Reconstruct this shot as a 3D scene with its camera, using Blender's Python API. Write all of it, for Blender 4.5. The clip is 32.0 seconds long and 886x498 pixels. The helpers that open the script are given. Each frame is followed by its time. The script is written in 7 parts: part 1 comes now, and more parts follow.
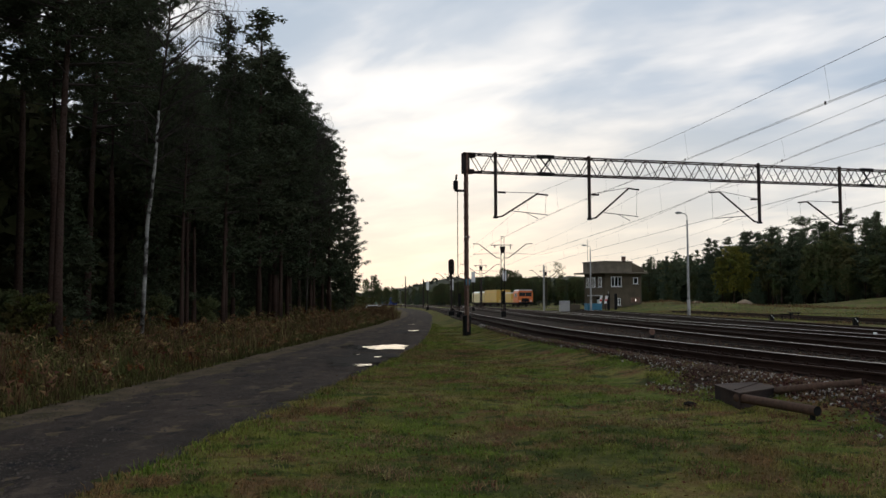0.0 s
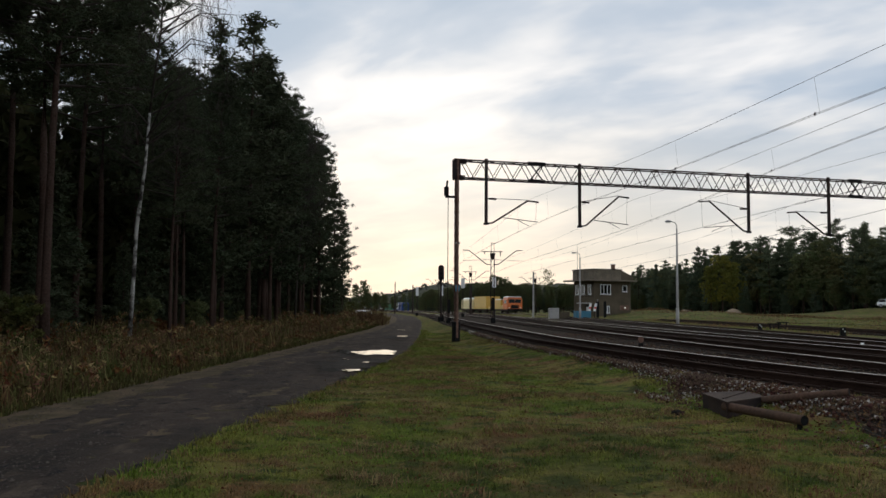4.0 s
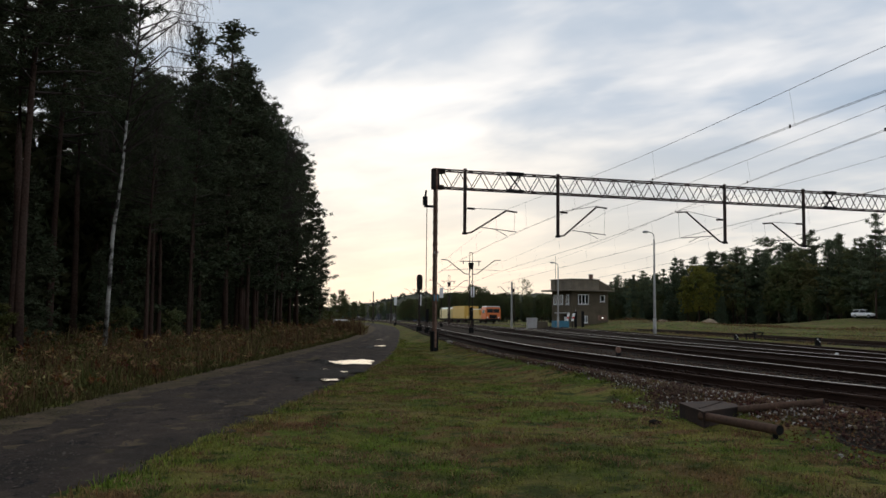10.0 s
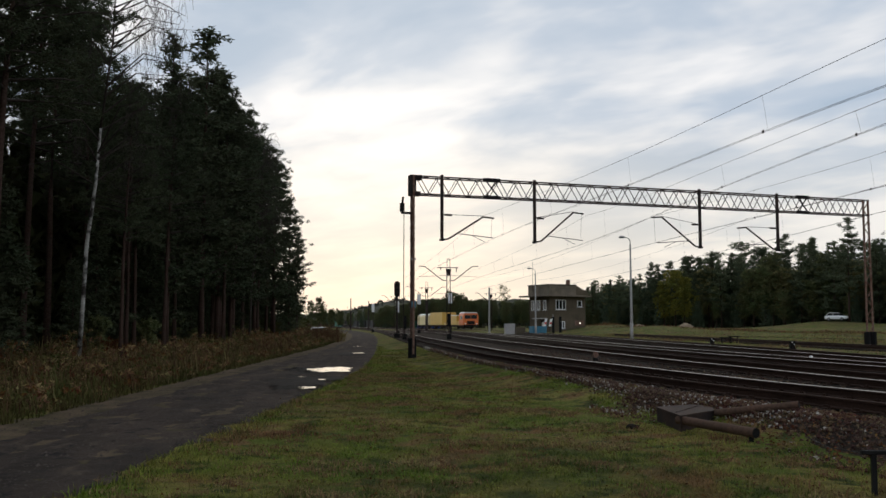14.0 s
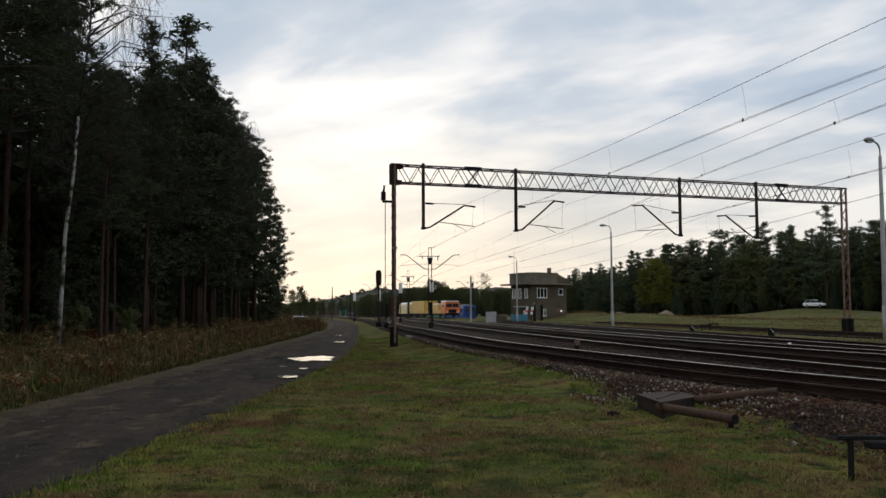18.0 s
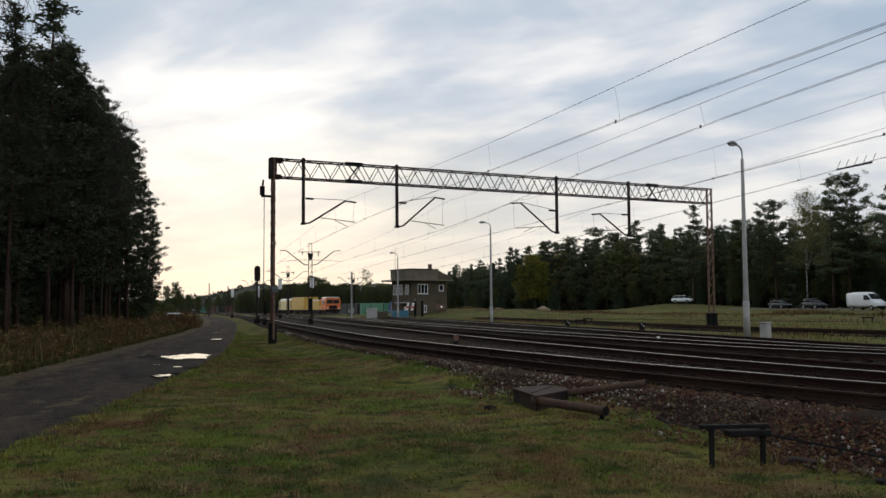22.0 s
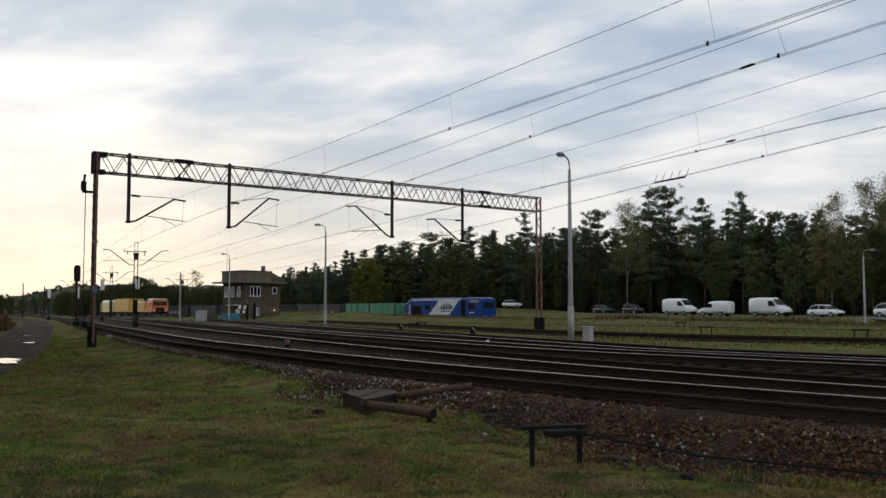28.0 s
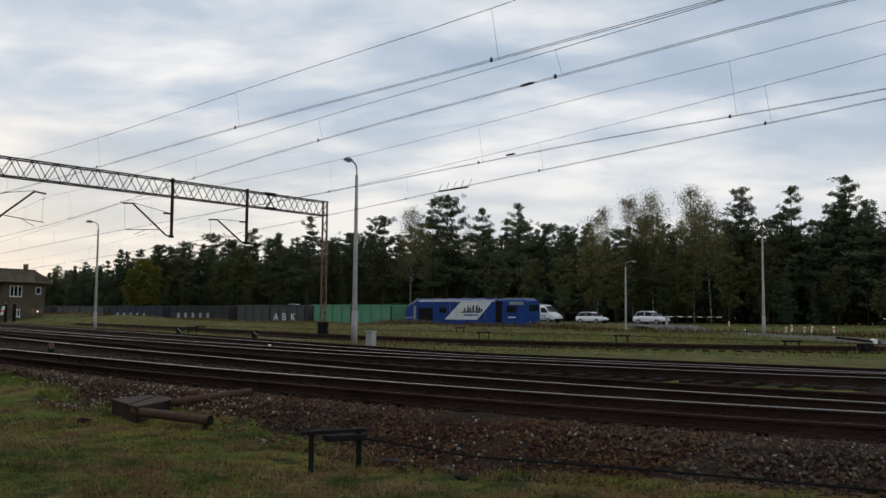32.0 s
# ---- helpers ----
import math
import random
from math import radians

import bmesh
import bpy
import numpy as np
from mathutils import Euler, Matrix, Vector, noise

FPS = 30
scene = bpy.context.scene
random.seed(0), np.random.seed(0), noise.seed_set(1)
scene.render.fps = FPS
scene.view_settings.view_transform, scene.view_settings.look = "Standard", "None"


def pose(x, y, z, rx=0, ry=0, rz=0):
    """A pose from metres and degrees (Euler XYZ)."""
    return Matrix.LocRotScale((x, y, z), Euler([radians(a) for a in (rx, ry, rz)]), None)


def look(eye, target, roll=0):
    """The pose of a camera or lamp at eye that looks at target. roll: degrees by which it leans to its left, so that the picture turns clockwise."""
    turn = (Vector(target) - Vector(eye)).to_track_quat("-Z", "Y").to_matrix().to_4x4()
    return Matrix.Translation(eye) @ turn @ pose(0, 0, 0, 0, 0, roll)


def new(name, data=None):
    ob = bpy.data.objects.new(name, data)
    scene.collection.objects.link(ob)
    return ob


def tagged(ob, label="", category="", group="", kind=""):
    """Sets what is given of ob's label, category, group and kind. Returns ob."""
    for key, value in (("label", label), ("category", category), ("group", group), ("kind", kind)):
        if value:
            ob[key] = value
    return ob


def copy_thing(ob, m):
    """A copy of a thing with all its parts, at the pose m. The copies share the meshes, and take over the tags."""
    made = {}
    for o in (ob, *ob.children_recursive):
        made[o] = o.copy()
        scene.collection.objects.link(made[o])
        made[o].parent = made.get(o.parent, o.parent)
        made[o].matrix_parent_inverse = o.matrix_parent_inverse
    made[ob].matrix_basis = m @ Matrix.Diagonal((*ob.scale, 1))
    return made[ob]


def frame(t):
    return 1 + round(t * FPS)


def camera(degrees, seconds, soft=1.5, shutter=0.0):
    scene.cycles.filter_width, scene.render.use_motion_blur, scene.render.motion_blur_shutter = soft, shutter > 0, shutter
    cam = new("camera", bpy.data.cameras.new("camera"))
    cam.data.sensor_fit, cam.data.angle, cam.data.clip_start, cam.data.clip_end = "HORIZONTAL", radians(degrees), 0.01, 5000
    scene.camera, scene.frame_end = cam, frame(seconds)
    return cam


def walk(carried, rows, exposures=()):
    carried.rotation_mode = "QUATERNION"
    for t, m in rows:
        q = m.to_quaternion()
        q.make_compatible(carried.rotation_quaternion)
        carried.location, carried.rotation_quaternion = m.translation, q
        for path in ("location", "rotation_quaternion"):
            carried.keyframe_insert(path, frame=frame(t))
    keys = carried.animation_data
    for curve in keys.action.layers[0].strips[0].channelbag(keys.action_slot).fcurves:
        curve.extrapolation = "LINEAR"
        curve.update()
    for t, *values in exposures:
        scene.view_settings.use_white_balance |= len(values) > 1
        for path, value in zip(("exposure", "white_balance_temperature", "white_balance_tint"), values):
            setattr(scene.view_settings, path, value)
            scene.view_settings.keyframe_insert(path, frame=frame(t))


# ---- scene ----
cam = camera(51.8, 32.0)
EYE_Z = 1.6
# seconds, sidestep of the holder, then the three turns in degrees
HELD = [
    (0.0, 0.000, 93.29, 0.24, -1.23),
    (0.5, 0.000, 93.26, 0.07, -1.35),
    (1.0, 0.000, 93.26, 0.07, -1.34),
    (1.5, 0.000, 93.28, -0.03, -1.47),
    (2.0, 0.000, 93.05, -0.22, -1.56),
    (2.5, 0.000, 92.99, -0.21, -1.55),
    (3.0, 0.000, 93.21, -0.28, -1.61),
    (3.5, 0.000, 93.48, -0.39, -1.77),
    (5.5, 0.000, 94.03, -0.11, -2.28),
    (6.0, 0.000, 94.24, -0.16, -2.51),
    (6.5, 0.000, 94.45, -0.30, -2.75),
    (7.0, 0.000, 94.45, -0.30, -2.93),
    (7.5, 0.000, 94.40, -0.27, -3.01),
    (8.0, 0.000, 94.36, -0.43, -3.03),
    (8.5, 0.000, 94.38, -0.32, -3.06),
    (9.0, 0.000, 94.35, -0.39, -3.20),
    (9.5, 0.000, 94.20, -0.47, -3.27),
    (10.0, 0.000, 94.27, -0.49, -3.25),
    (10.5, 0.000, 94.36, -0.41, -3.25),
    (11.0, 0.000, 94.41, -0.37, -3.47),
    (11.5, 0.000, 94.42, -0.22, -3.67),
    (12.0, 0.000, 94.38, -0.08, -3.76),
    (12.5, 0.000, 94.52, 0.02, -3.93),
    (13.0, 0.000, 94.55, 0.03, -4.11),
    (13.5, 0.000, 94.61, 0.06, -4.39),
    (14.0, 0.000, 94.68, 0.01, -4.64),
    (14.5, 0.000, 94.61, 0.05, -4.82),
    (16.5, 0.000, 94.33, 0.15, -5.15),
    (17.0, 0.000, 94.05, 0.24, -5.32),
    (17.5, 0.000, 93.96, 0.31, -5.41),
    (18.0, 0.000, 93.96, 0.24, -5.79),
    (18.5, 0.000, 94.06, 0.22, -6.26),
    (19.0, 0.000, 94.17, 0.15, -6.99),
    (19.5, 0.000, 94.07, 0.31, -7.60),
    (20.0, 0.000, 94.16, 0.22, -8.40),
    (20.5, 0.000, 94.20, 0.23, -9.19),
    (21.0, 0.001, 94.15, 0.35, -10.17),
    (21.5, 0.013, 93.94, 0.11, -11.44),
    (22.0, 0.033, 93.67, 0.43, -13.23),
    (22.5, 0.056, 93.85, 0.17, -14.40),
    (23.0, 0.075, 94.16, -0.04, -14.00),
    (23.5, 0.085, 94.40, 0.06, -14.11),
    (24.0, 0.085, 94.26, 0.33, -14.21),
    (24.5, 0.087, 94.73, 0.55, -14.33),
    (25.0, 0.089, 94.83, 0.32, -15.85),
    (25.5, 0.091, 94.70, 0.37, -16.86),
    (27.5, 0.098, 94.25, 0.36, -22.22),
    (28.0, 0.100, 93.84, 0.06, -23.55),
    (28.5, 0.102, 93.85, -0.05, -24.73),
    (29.0, 0.104, 94.08, -0.17, -26.13),
    (29.5, 0.106, 94.05, -0.04, -26.93),
    (30.0, 0.108, 94.19, -0.03, -28.59),
    (30.5, 0.109, 94.33, -0.10, -30.65),
    (31.0, 0.111, 94.19, -0.19, -32.81),
    (31.5, 0.113, 94.18, -0.17, -34.87),
    (32.0, 0.115, 94.17, -0.48, -37.01),
]
walk(cam, [(t, pose(dx, 0, EYE_Z, rx, ry, rz)) for t, dx, rx, ry, rz in HELD])

# ---- sky and light ----
SUN_AZ, SUN_EL = -0.8, 9.0      # degrees to the left of +y, degrees up


def build_world():
    w = bpy.data.worlds.new("world")
    scene.world = w
    w.use_nodes = True
    nt = w.node_tree
    N, L = nt.nodes, nt.links
    N.clear()
    out = N.new("ShaderNodeOutputWorld")
    bg = N.new("ShaderNodeBackground")
    sky = N.new("ShaderNodeTexSky")
    sky.sky_type = "NISHITA"
    sky.sun_disc = False
    sky.sun_elevation = radians(SUN_EL)
    sky.sun_rotation = radians(-SUN_AZ)
    sky.air_density, sky.dust_density, sky.ozone_density = 1.0, 1.6, 1.5

    def math_node(op, a, b=None, c=None):
        n = N.new("ShaderNodeMath")
        n.operation = op
        for i, v in enumerate((a, b, c)):
            if v is None:
                continue
            if isinstance(v, (int, float)):
                n.inputs[i].default_value = v
            else:
                L.new(v, n.inputs[i])
        return n.outputs[0]

    def ramp(fac, stops):
        n = N.new("ShaderNodeValToRGB")
        e = n.color_ramp.elements
        while len(e) < len(stops):
            e.new(0.5)
        for el, (p, c) in zip(e, stops):
            el.position = p
            el.color = (*c, 1)
        L.new(fac, n.inputs[0])
        return n.outputs[0]

    def mix(kind, fac, a, b):
        n = N.new("ShaderNodeMix")
        n.data_type, n.blend_type = "RGBA", kind
        n.clamp_result = False
        for i, v in ((0, fac), (6, a), (7, b)):
            if isinstance(v, (int, float)):
                n.inputs[i].default_value = v
            elif isinstance(v, tuple):
                n.inputs[i].default_value = (*v, 1)
            else:
                L.new(v, n.inputs[i])
        return n.outputs[2]

    tc = N.new("ShaderNodeTexCoord")
    sep = N.new("ShaderNodeSeparateXYZ")
    L.new(tc.outputs["Generated"], sep.inputs[0])
    x, y, z = sep.outputs
    up = math_node("MAXIMUM", z, 0.0)
    den = math_node("ADD", up, 0.20)
    px, py = math_node("DIVIDE", x, den), math_node("DIVIDE", y, den)
    comb = N.new("ShaderNodeCombineXYZ")
    L.new(px, comb.inputs[0])
    L.new(py, comb.inputs[1])
    mp = N.new("ShaderNodeMapping")
    mp.vector_type = "TEXTURE"
    mp.inputs["Rotation"].default_value = (0, 0, radians(CLOUD_TURN))
    mp.inputs["Scale"].default_value = (1.30, 0.85, 1)
    L.new(comb.outputs[0], mp.inputs[0])

    def noise_tex(scale, detail, rough, dist):
        n = N.new("ShaderNodeTexNoise")
        n.inputs["Scale"].default_value = scale
        n.inputs["Detail"].default_value = detail
        n.inputs["Roughness"].default_value = rough
        n.inputs["Distortion"].default_value = dist
        L.new(mp.outputs[0], n.inputs["Vector"])
        return n.outputs["Fac"]
    c1 = noise_tex(1.05, 4, 0.52, 0.25)
    c2 = noise_tex(3.1, 4, 0.50, 0.25)
    cloud = math_node("ADD", math_node("MULTIPLY", c1, 0.55), math_node("MULTIPLY", c2, 0.45))
    # thin high cloud: grey-blue gaps, white streaks
    ccol = ramp(cloud, [(0.40, (0.44, 0.54, 0.67)), (0.465, (0.54, 0.62, 0.73)), (0.525, (0.74, 0.775, 0.83)), (0.585, (0.93, 0.93, 0.945))])
    # warm band near the horizon and the veiled sun
    d = N.new("ShaderNodeVectorMath")
    d.operation = "DOT_PRODUCT"
    L.new(tc.outputs["Generated"], d.inputs[0])
    a, e = radians(SUN_AZ), radians(SUN_EL)
    d.inputs[1].default_value = (-math.sin(a) * math.cos(e), math.cos(a) * math.cos(e), math.sin(e))
    dot = math_node("MAXIMUM", d.outputs["Value"], 0.0)
    wide = math_node("POWER", dot, 9.0)
    tight = math_node("POWER", dot, 90.0)
    halo = math_node("POWER", dot, 30.0)
    low = ramp(up, [(0.0, (1, 1, 1)), (0.085, (0.62, 0.62, 0.62)), (0.22, (0, 0, 0))])
    warm = mix("MIX", wide, (0.92, 0.895, 0.845), (0.92, 0.79, 0.60))
    col = mix("MIX", math_node("MULTIPLY", low, 0.82), ccol, warm)
    col = mix("ADD", math_node("MULTIPLY", wide, 0.005), col, (1.0, 0.9, 0.75))
    col = mix("ADD", math_node("MULTIPLY", tight, 0.07), col, (1.0, 0.92, 0.76))
    col = mix("ADD", math_node("MULTIPLY", halo, 0.06), col, (1.0, 0.86, 0.60))
    # the clear sky above shows through a little
    col = mix("ADD", 0.004, col, sky.outputs[0])
    L.new(col, bg.inputs[0])
    bg.inputs[1].default_value = SKY_STRENGTH
    L.new(bg.outputs[0], out.inputs[0])


CLOUD_TURN, SKY_STRENGTH = 140.0, 0.94
build_world()
sun_data = bpy.data.lights.new("sun", "SUN")
sun_data.energy, sun_data.angle, sun_data.color = 0.5, radians(75), (1.0, 0.86, 0.66)
sun = new("sun", sun_data)
a, e = radians(SUN_AZ), radians(SUN_EL)
sun.matrix_world = look((-math.sin(a) * 50, math.cos(a) * 50, 1.6 + math.tan(e) * 50), (0, 0, 1.6))

# ---- materials ----
def material(name, base, rough=0.8, metal=0.0, var=0.25, scale=8.0, bump=0.3, second=None, fine=60.0, island=0.0, spec=0.5, patch=0.5, coords="Object", detail=4.0, trans=0.0):
    """Two scales of colour variation, fine relief; island: random tint per loose piece; second: colour of broad patches."""
    m = bpy.data.materials.new(name)
    m.use_nodes = True
    nt = m.node_tree
    N, L = nt.nodes, nt.links
    b = N["Principled BSDF"]
    b.inputs["Roughness"].default_value = rough
    b.inputs["Metallic"].default_value = metal
    b.inputs["Specular IOR Level"].default_value = spec
    tc = N.new("ShaderNodeTexCoord")
    src = tc.outputs[coords]
    n1 = N.new("ShaderNodeTexNoise")
    n1.inputs["Scale"].default_value, n1.inputs["Detail"].default_value = scale, detail
    n2 = N.new("ShaderNodeTexNoise")
    n2.inputs["Scale"].default_value, n2.inputs["Detail"].default_value = fine, 3.0
    L.new(src, n1.inputs["Vector"])
    L.new(src, n2.inputs["Vector"])
    r1 = N.new("ShaderNodeMapRange")
    r1.inputs[1].default_value, r1.inputs[2].default_value = 0.5 - 0.22 * (1 - patch) - 0.06, 0.5 + 0.22 * (1 - patch) + 0.06
    L.new(n1.outputs["Fac"], r1.inputs[0])
    mx = N.new("ShaderNodeMix")
    mx.data_type = "RGBA"
    mx.inputs[6].default_value = (*base, 1)
    mx.inputs[7].default_value = (*(second or tuple(c * (1 - var) for c in base)), 1)
    L.new(r1.outputs[0], mx.inputs[0])
    hsv = N.new("ShaderNodeHueSaturation")
    L.new(mx.outputs[2], hsv.inputs["Color"])
    v = N.new("ShaderNodeMapRange")
    v.inputs[1].default_value, v.inputs[2].default_value = 0.25, 0.75
    v.inputs[3].default_value, v.inputs[4].default_value = 1 - var, 1 + var
    L.new(n2.outputs["Fac"], v.inputs[0])
    val = v.outputs[0]
    if island:
        g = N.new("ShaderNodeNewGeometry")
        o = N.new("ShaderNodeObjectInfo")
        ad = N.new("ShaderNodeMath")
        ad.operation = "ADD"
        L.new(g.outputs["Random Per Island"], ad.inputs[0])
        L.new(o.outputs["Random"], ad.inputs[1])
        k = N.new("ShaderNodeMapRange")
        k.inputs[2].default_value = 2.0
        k.inputs[3].default_value, k.inputs[4].default_value = 1 - island, 1 + island
        L.new(ad.outputs[0], k.inputs[0])
        mu = N.new("ShaderNodeMath")
        mu.operation = "MULTIPLY"
        L.new(val, mu.inputs[0])
        L.new(k.outputs[0], mu.inputs[1])
        val = mu.outputs[0]
        h = N.new("ShaderNodeMapRange")
        h.inputs[3].default_value, h.inputs[4].default_value = 0.5 - 0.05 * island, 0.5 + 0.05 * island
        L.new(g.outputs["Random Per Island"], h.inputs[0])
        L.new(h.outputs[0], hsv.inputs["Hue"])
    L.new(val, hsv.inputs["Value"])
    L.new(hsv.outputs[0], b.inputs["Base Color"])
    rr = N.new("ShaderNodeMapRange")
    rr.inputs[3].default_value, rr.inputs[4].default_value = max(0.03, rough - 0.12), min(1, rough + 0.12)
    L.new(n2.outputs["Fac"], rr.inputs[0])
    L.new(rr.outputs[0], b.inputs["Roughness"])
    if bump:
        bp = N.new("ShaderNodeBump")
        bp.inputs["Strength"].default_value, bp.inputs["Distance"].default_value = bump, 0.02
        L.new(n2.outputs["Fac"], bp.inputs["Height"])
        L.new(bp.outputs[0], b.inputs["Normal"])
    if trans:
        tr = N.new("ShaderNodeBsdfTranslucent")
        L.new(hsv.outputs[0], tr.inputs[0])
        ms = N.new("ShaderNodeMixShader")
        ms.inputs[0].default_value = trans
        L.new(b.outputs[0], ms.inputs[1])
        L.new(tr.outputs[0], ms.inputs[2])
        L.new(ms.outputs[0], N["Material Output"].inputs[0])
    return m


def patchy(name, green, yellow, brown, dark, fine=9.0, bump=0.0, island=0.0, trans=0.0, rough=0.95):
    """Ground cover in broad patches of four colours, finely broken up."""
    m = bpy.data.materials.new(name)
    m.use_nodes = True
    N, L = m.node_tree.nodes, m.node_tree.links
    b = N["Principled BSDF"]
    b.inputs["Roughness"].default_value = rough
    b.inputs["Specular IOR Level"].default_value = 0.03
    tc = N.new("ShaderNodeTexCoord")

    def cloud(scale, detail, lo, hi, shift):
        mp = N.new("ShaderNodeMapping")
        mp.inputs["Location"].default_value = (shift, shift * 0.7, 0)
        n = N.new("ShaderNodeTexNoise")
        n.inputs["Scale"].default_value, n.inputs["Detail"].default_value, n.inputs["Roughness"].default_value = scale, detail, 0.62
        r = N.new("ShaderNodeMapRange")
        r.inputs[1].default_value, r.inputs[2].default_value = lo, hi
        L.new(tc.outputs["Object"], mp.inputs[0])
        L.new(mp.outputs[0], n.inputs["Vector"])
        L.new(n.outputs["Fac"], r.inputs[0])
        return r.outputs[0], n.outputs["Fac"]

    def blend(fac, a, c):
        x = N.new("ShaderNodeMix")
        x.data_type = "RGBA"
        L.new(fac, x.inputs[0])
        for i, v in ((6, a), (7, c)):
            if isinstance(v, tuple):
                x.inputs[i].default_value = (*v, 1)
            else:
                L.new(v, x.inputs[i])
        return x.outputs[2]
    col = blend(cloud(0.5, 6, 0.44, 0.58, 3)[0], green, yellow)
    col = blend(cloud(0.8, 6, 0.53, 0.61, 11)[0], col, brown)
    col = blend(cloud(0.07, 4, 0.50, 0.62, 23)[0], col, blend(cloud(1.6, 5, 0.4, 0.6, 31)[0], col, brown))
    col = blend(cloud(0.17, 5, 0.53, 0.64, 41)[0], col, blend(cloud(0.9, 5, 0.40, 0.60, 47)[0], col, dark))
    col = blend(cloud(1.9, 6, 0.52, 0.60, 17)[0], col, dark)
    hs = N.new("ShaderNodeHueSaturation")
    L.new(col, hs.inputs["Color"])
    v, raw = cloud(fine, 4, 0.25, 0.75, 5)
    k = N.new("ShaderNodeMapRange")
    k.inputs[3].default_value, k.inputs[4].default_value = 0.62, 1.38
    L.new(v, k.inputs[0])
    val = k.outputs[0]
    if island:
        g = N.new("ShaderNodeNewGeometry")
        q = N.new("ShaderNodeMapRange")
        q.inputs[3].default_value, q.inputs[4].default_value = 1 - island, 1 + island
        L.new(g.outputs["Random Per Island"], q.inputs[0])
        mu = N.new("ShaderNodeMath")
        mu.operation = "MULTIPLY"
        L.new(val, mu.inputs[0])
        L.new(q.outputs[0], mu.inputs[1])
        val = mu.outputs[0]
    L.new(val, hs.inputs["Value"])
    L.new(hs.outputs[0], b.inputs["Base Color"])
    if bump:
        bp = N.new("ShaderNodeBump")
        bp.inputs["Strength"].default_value, bp.inputs["Distance"].default_value = bump, 0.04
        L.new(raw, bp.inputs["Height"])
        L.new(bp.outputs[0], b.inputs["Normal"])
    if trans:
        tr = N.new("ShaderNodeBsdfTranslucent")
        L.new(hs.outputs[0], tr.inputs[0])
        ms = N.new("ShaderNodeMixShader")
        ms.inputs[0].default_value = trans
        L.new(b.outputs[0], ms.inputs[1])
        L.new(tr.outputs[0], ms.inputs[2])
        L.new(ms.outputs[0], N["Material Output"].inputs[0])
    return m


M_SOIL = patchy("soil_grass", (0.074, 0.094, 0.018), (0.136, 0.120, 0.034), (0.122, 0.074, 0.036), (0.036, 0.044, 0.015), fine=14, bump=0.9)
M_BANKSOIL = patchy("bank_soil_grass", (0.076, 0.096, 0.024), (0.134, 0.120, 0.042), (0.120, 0.084, 0.047), (0.044, 0.052, 0.020), fine=6, bump=0.9)
M_BLADE = patchy("grass_blade", (0.100, 0.152, 0.022), (0.185, 0.178, 0.044), (0.178, 0.108, 0.050), (0.058, 0.082, 0.020), fine=5, island=0.55, trans=0.35, rough=0.8)
M_STALK = material("dry_stalk", (0.160, 0.118, 0.060), 0.9, var=0.4, scale=0.5, second=(0.124, 0.064, 0.036), fine=3, bump=0, island=0.85, spec=0.03, trans=0.25, detail=7, patch=0.5)
def road_surface():
    """Worn road: long damp streaks, blotches, pitting and pale dust at random."""
    m = bpy.data.materials.new("worn_road")
    m.use_nodes = True
    N, L = m.node_tree.nodes, m.node_tree.links
    b = N["Principled BSDF"]
    b.inputs["Roughness"].default_value, b.inputs["Specular IOR Level"].default_value = 0.93, 0.05
    tc = N.new("ShaderNodeTexCoord")

    def field(scale, stretch, detail, lo, hi, shift):
        mp = N.new("ShaderNodeMapping")
        mp.inputs["Scale"].default_value = (1.0, stretch, 1.0)
        mp.inputs["Location"].default_value = (shift, shift, 0)
        n = N.new("ShaderNodeTexNoise")
        n.inputs["Scale"].default_value, n.inputs["Detail"].default_value, n.inputs["Roughness"].default_value = scale, detail, 0.65
        r = N.new("ShaderNodeMapRange")
        r.inputs[1].default_value, r.inputs[2].default_value = lo, hi
        L.new(tc.outputs["Object"], mp.inputs[0])
        L.new(mp.outputs[0], n.inputs["Vector"])
        L.new(n.outputs["Fac"], r.inputs[0])
        return r.outputs[0], n.outputs["Fac"]

    def blend(fac, a, c):
        x = N.new("ShaderNodeMix")
        x.data_type = "RGBA"
        L.new(fac, x.inputs[0])
        for i, v in ((6, a), (7, c)):
            if isinstance(v, tuple):
                x.inputs[i].default_value = (*v, 1)
            else:
                L.new(v, x.inputs[i])
        return x.outputs[2]
    col = blend(field(0.9, 0.22, 8, 0.40, 0.62, 2)[0], (0.050, 0.039, 0.032), (0.027, 0.023, 0.020))
    col = blend(field(1.7, 0.5, 9, 0.55, 0.66, 13)[0], col, (0.080, 0.062, 0.047))
    col = blend(field(2.6, 0.7, 9, 0.56, 0.64, 27)[0], col, (0.018, 0.017, 0.017))
    col = blend(field(24, 1.0, 4, 0.60, 0.72, 5)[0], col, (0.100, 0.086, 0.075))
    col = blend(field(17, 1.0, 4, 0.60, 0.70, 35)[0], col, (0.014, 0.013, 0.013))
    L.new(col, b.inputs["Base Color"])
    bp = N.new("ShaderNodeBump")
    bp.inputs["Strength"].default_value, bp.inputs["Distance"].default_value = 1.0, 0.03
    L.new(field(11, 1.0, 7, 0, 1, 51)[1], bp.inputs["Height"])
    L.new(bp.outputs[0], b.inputs["Normal"])
    return m


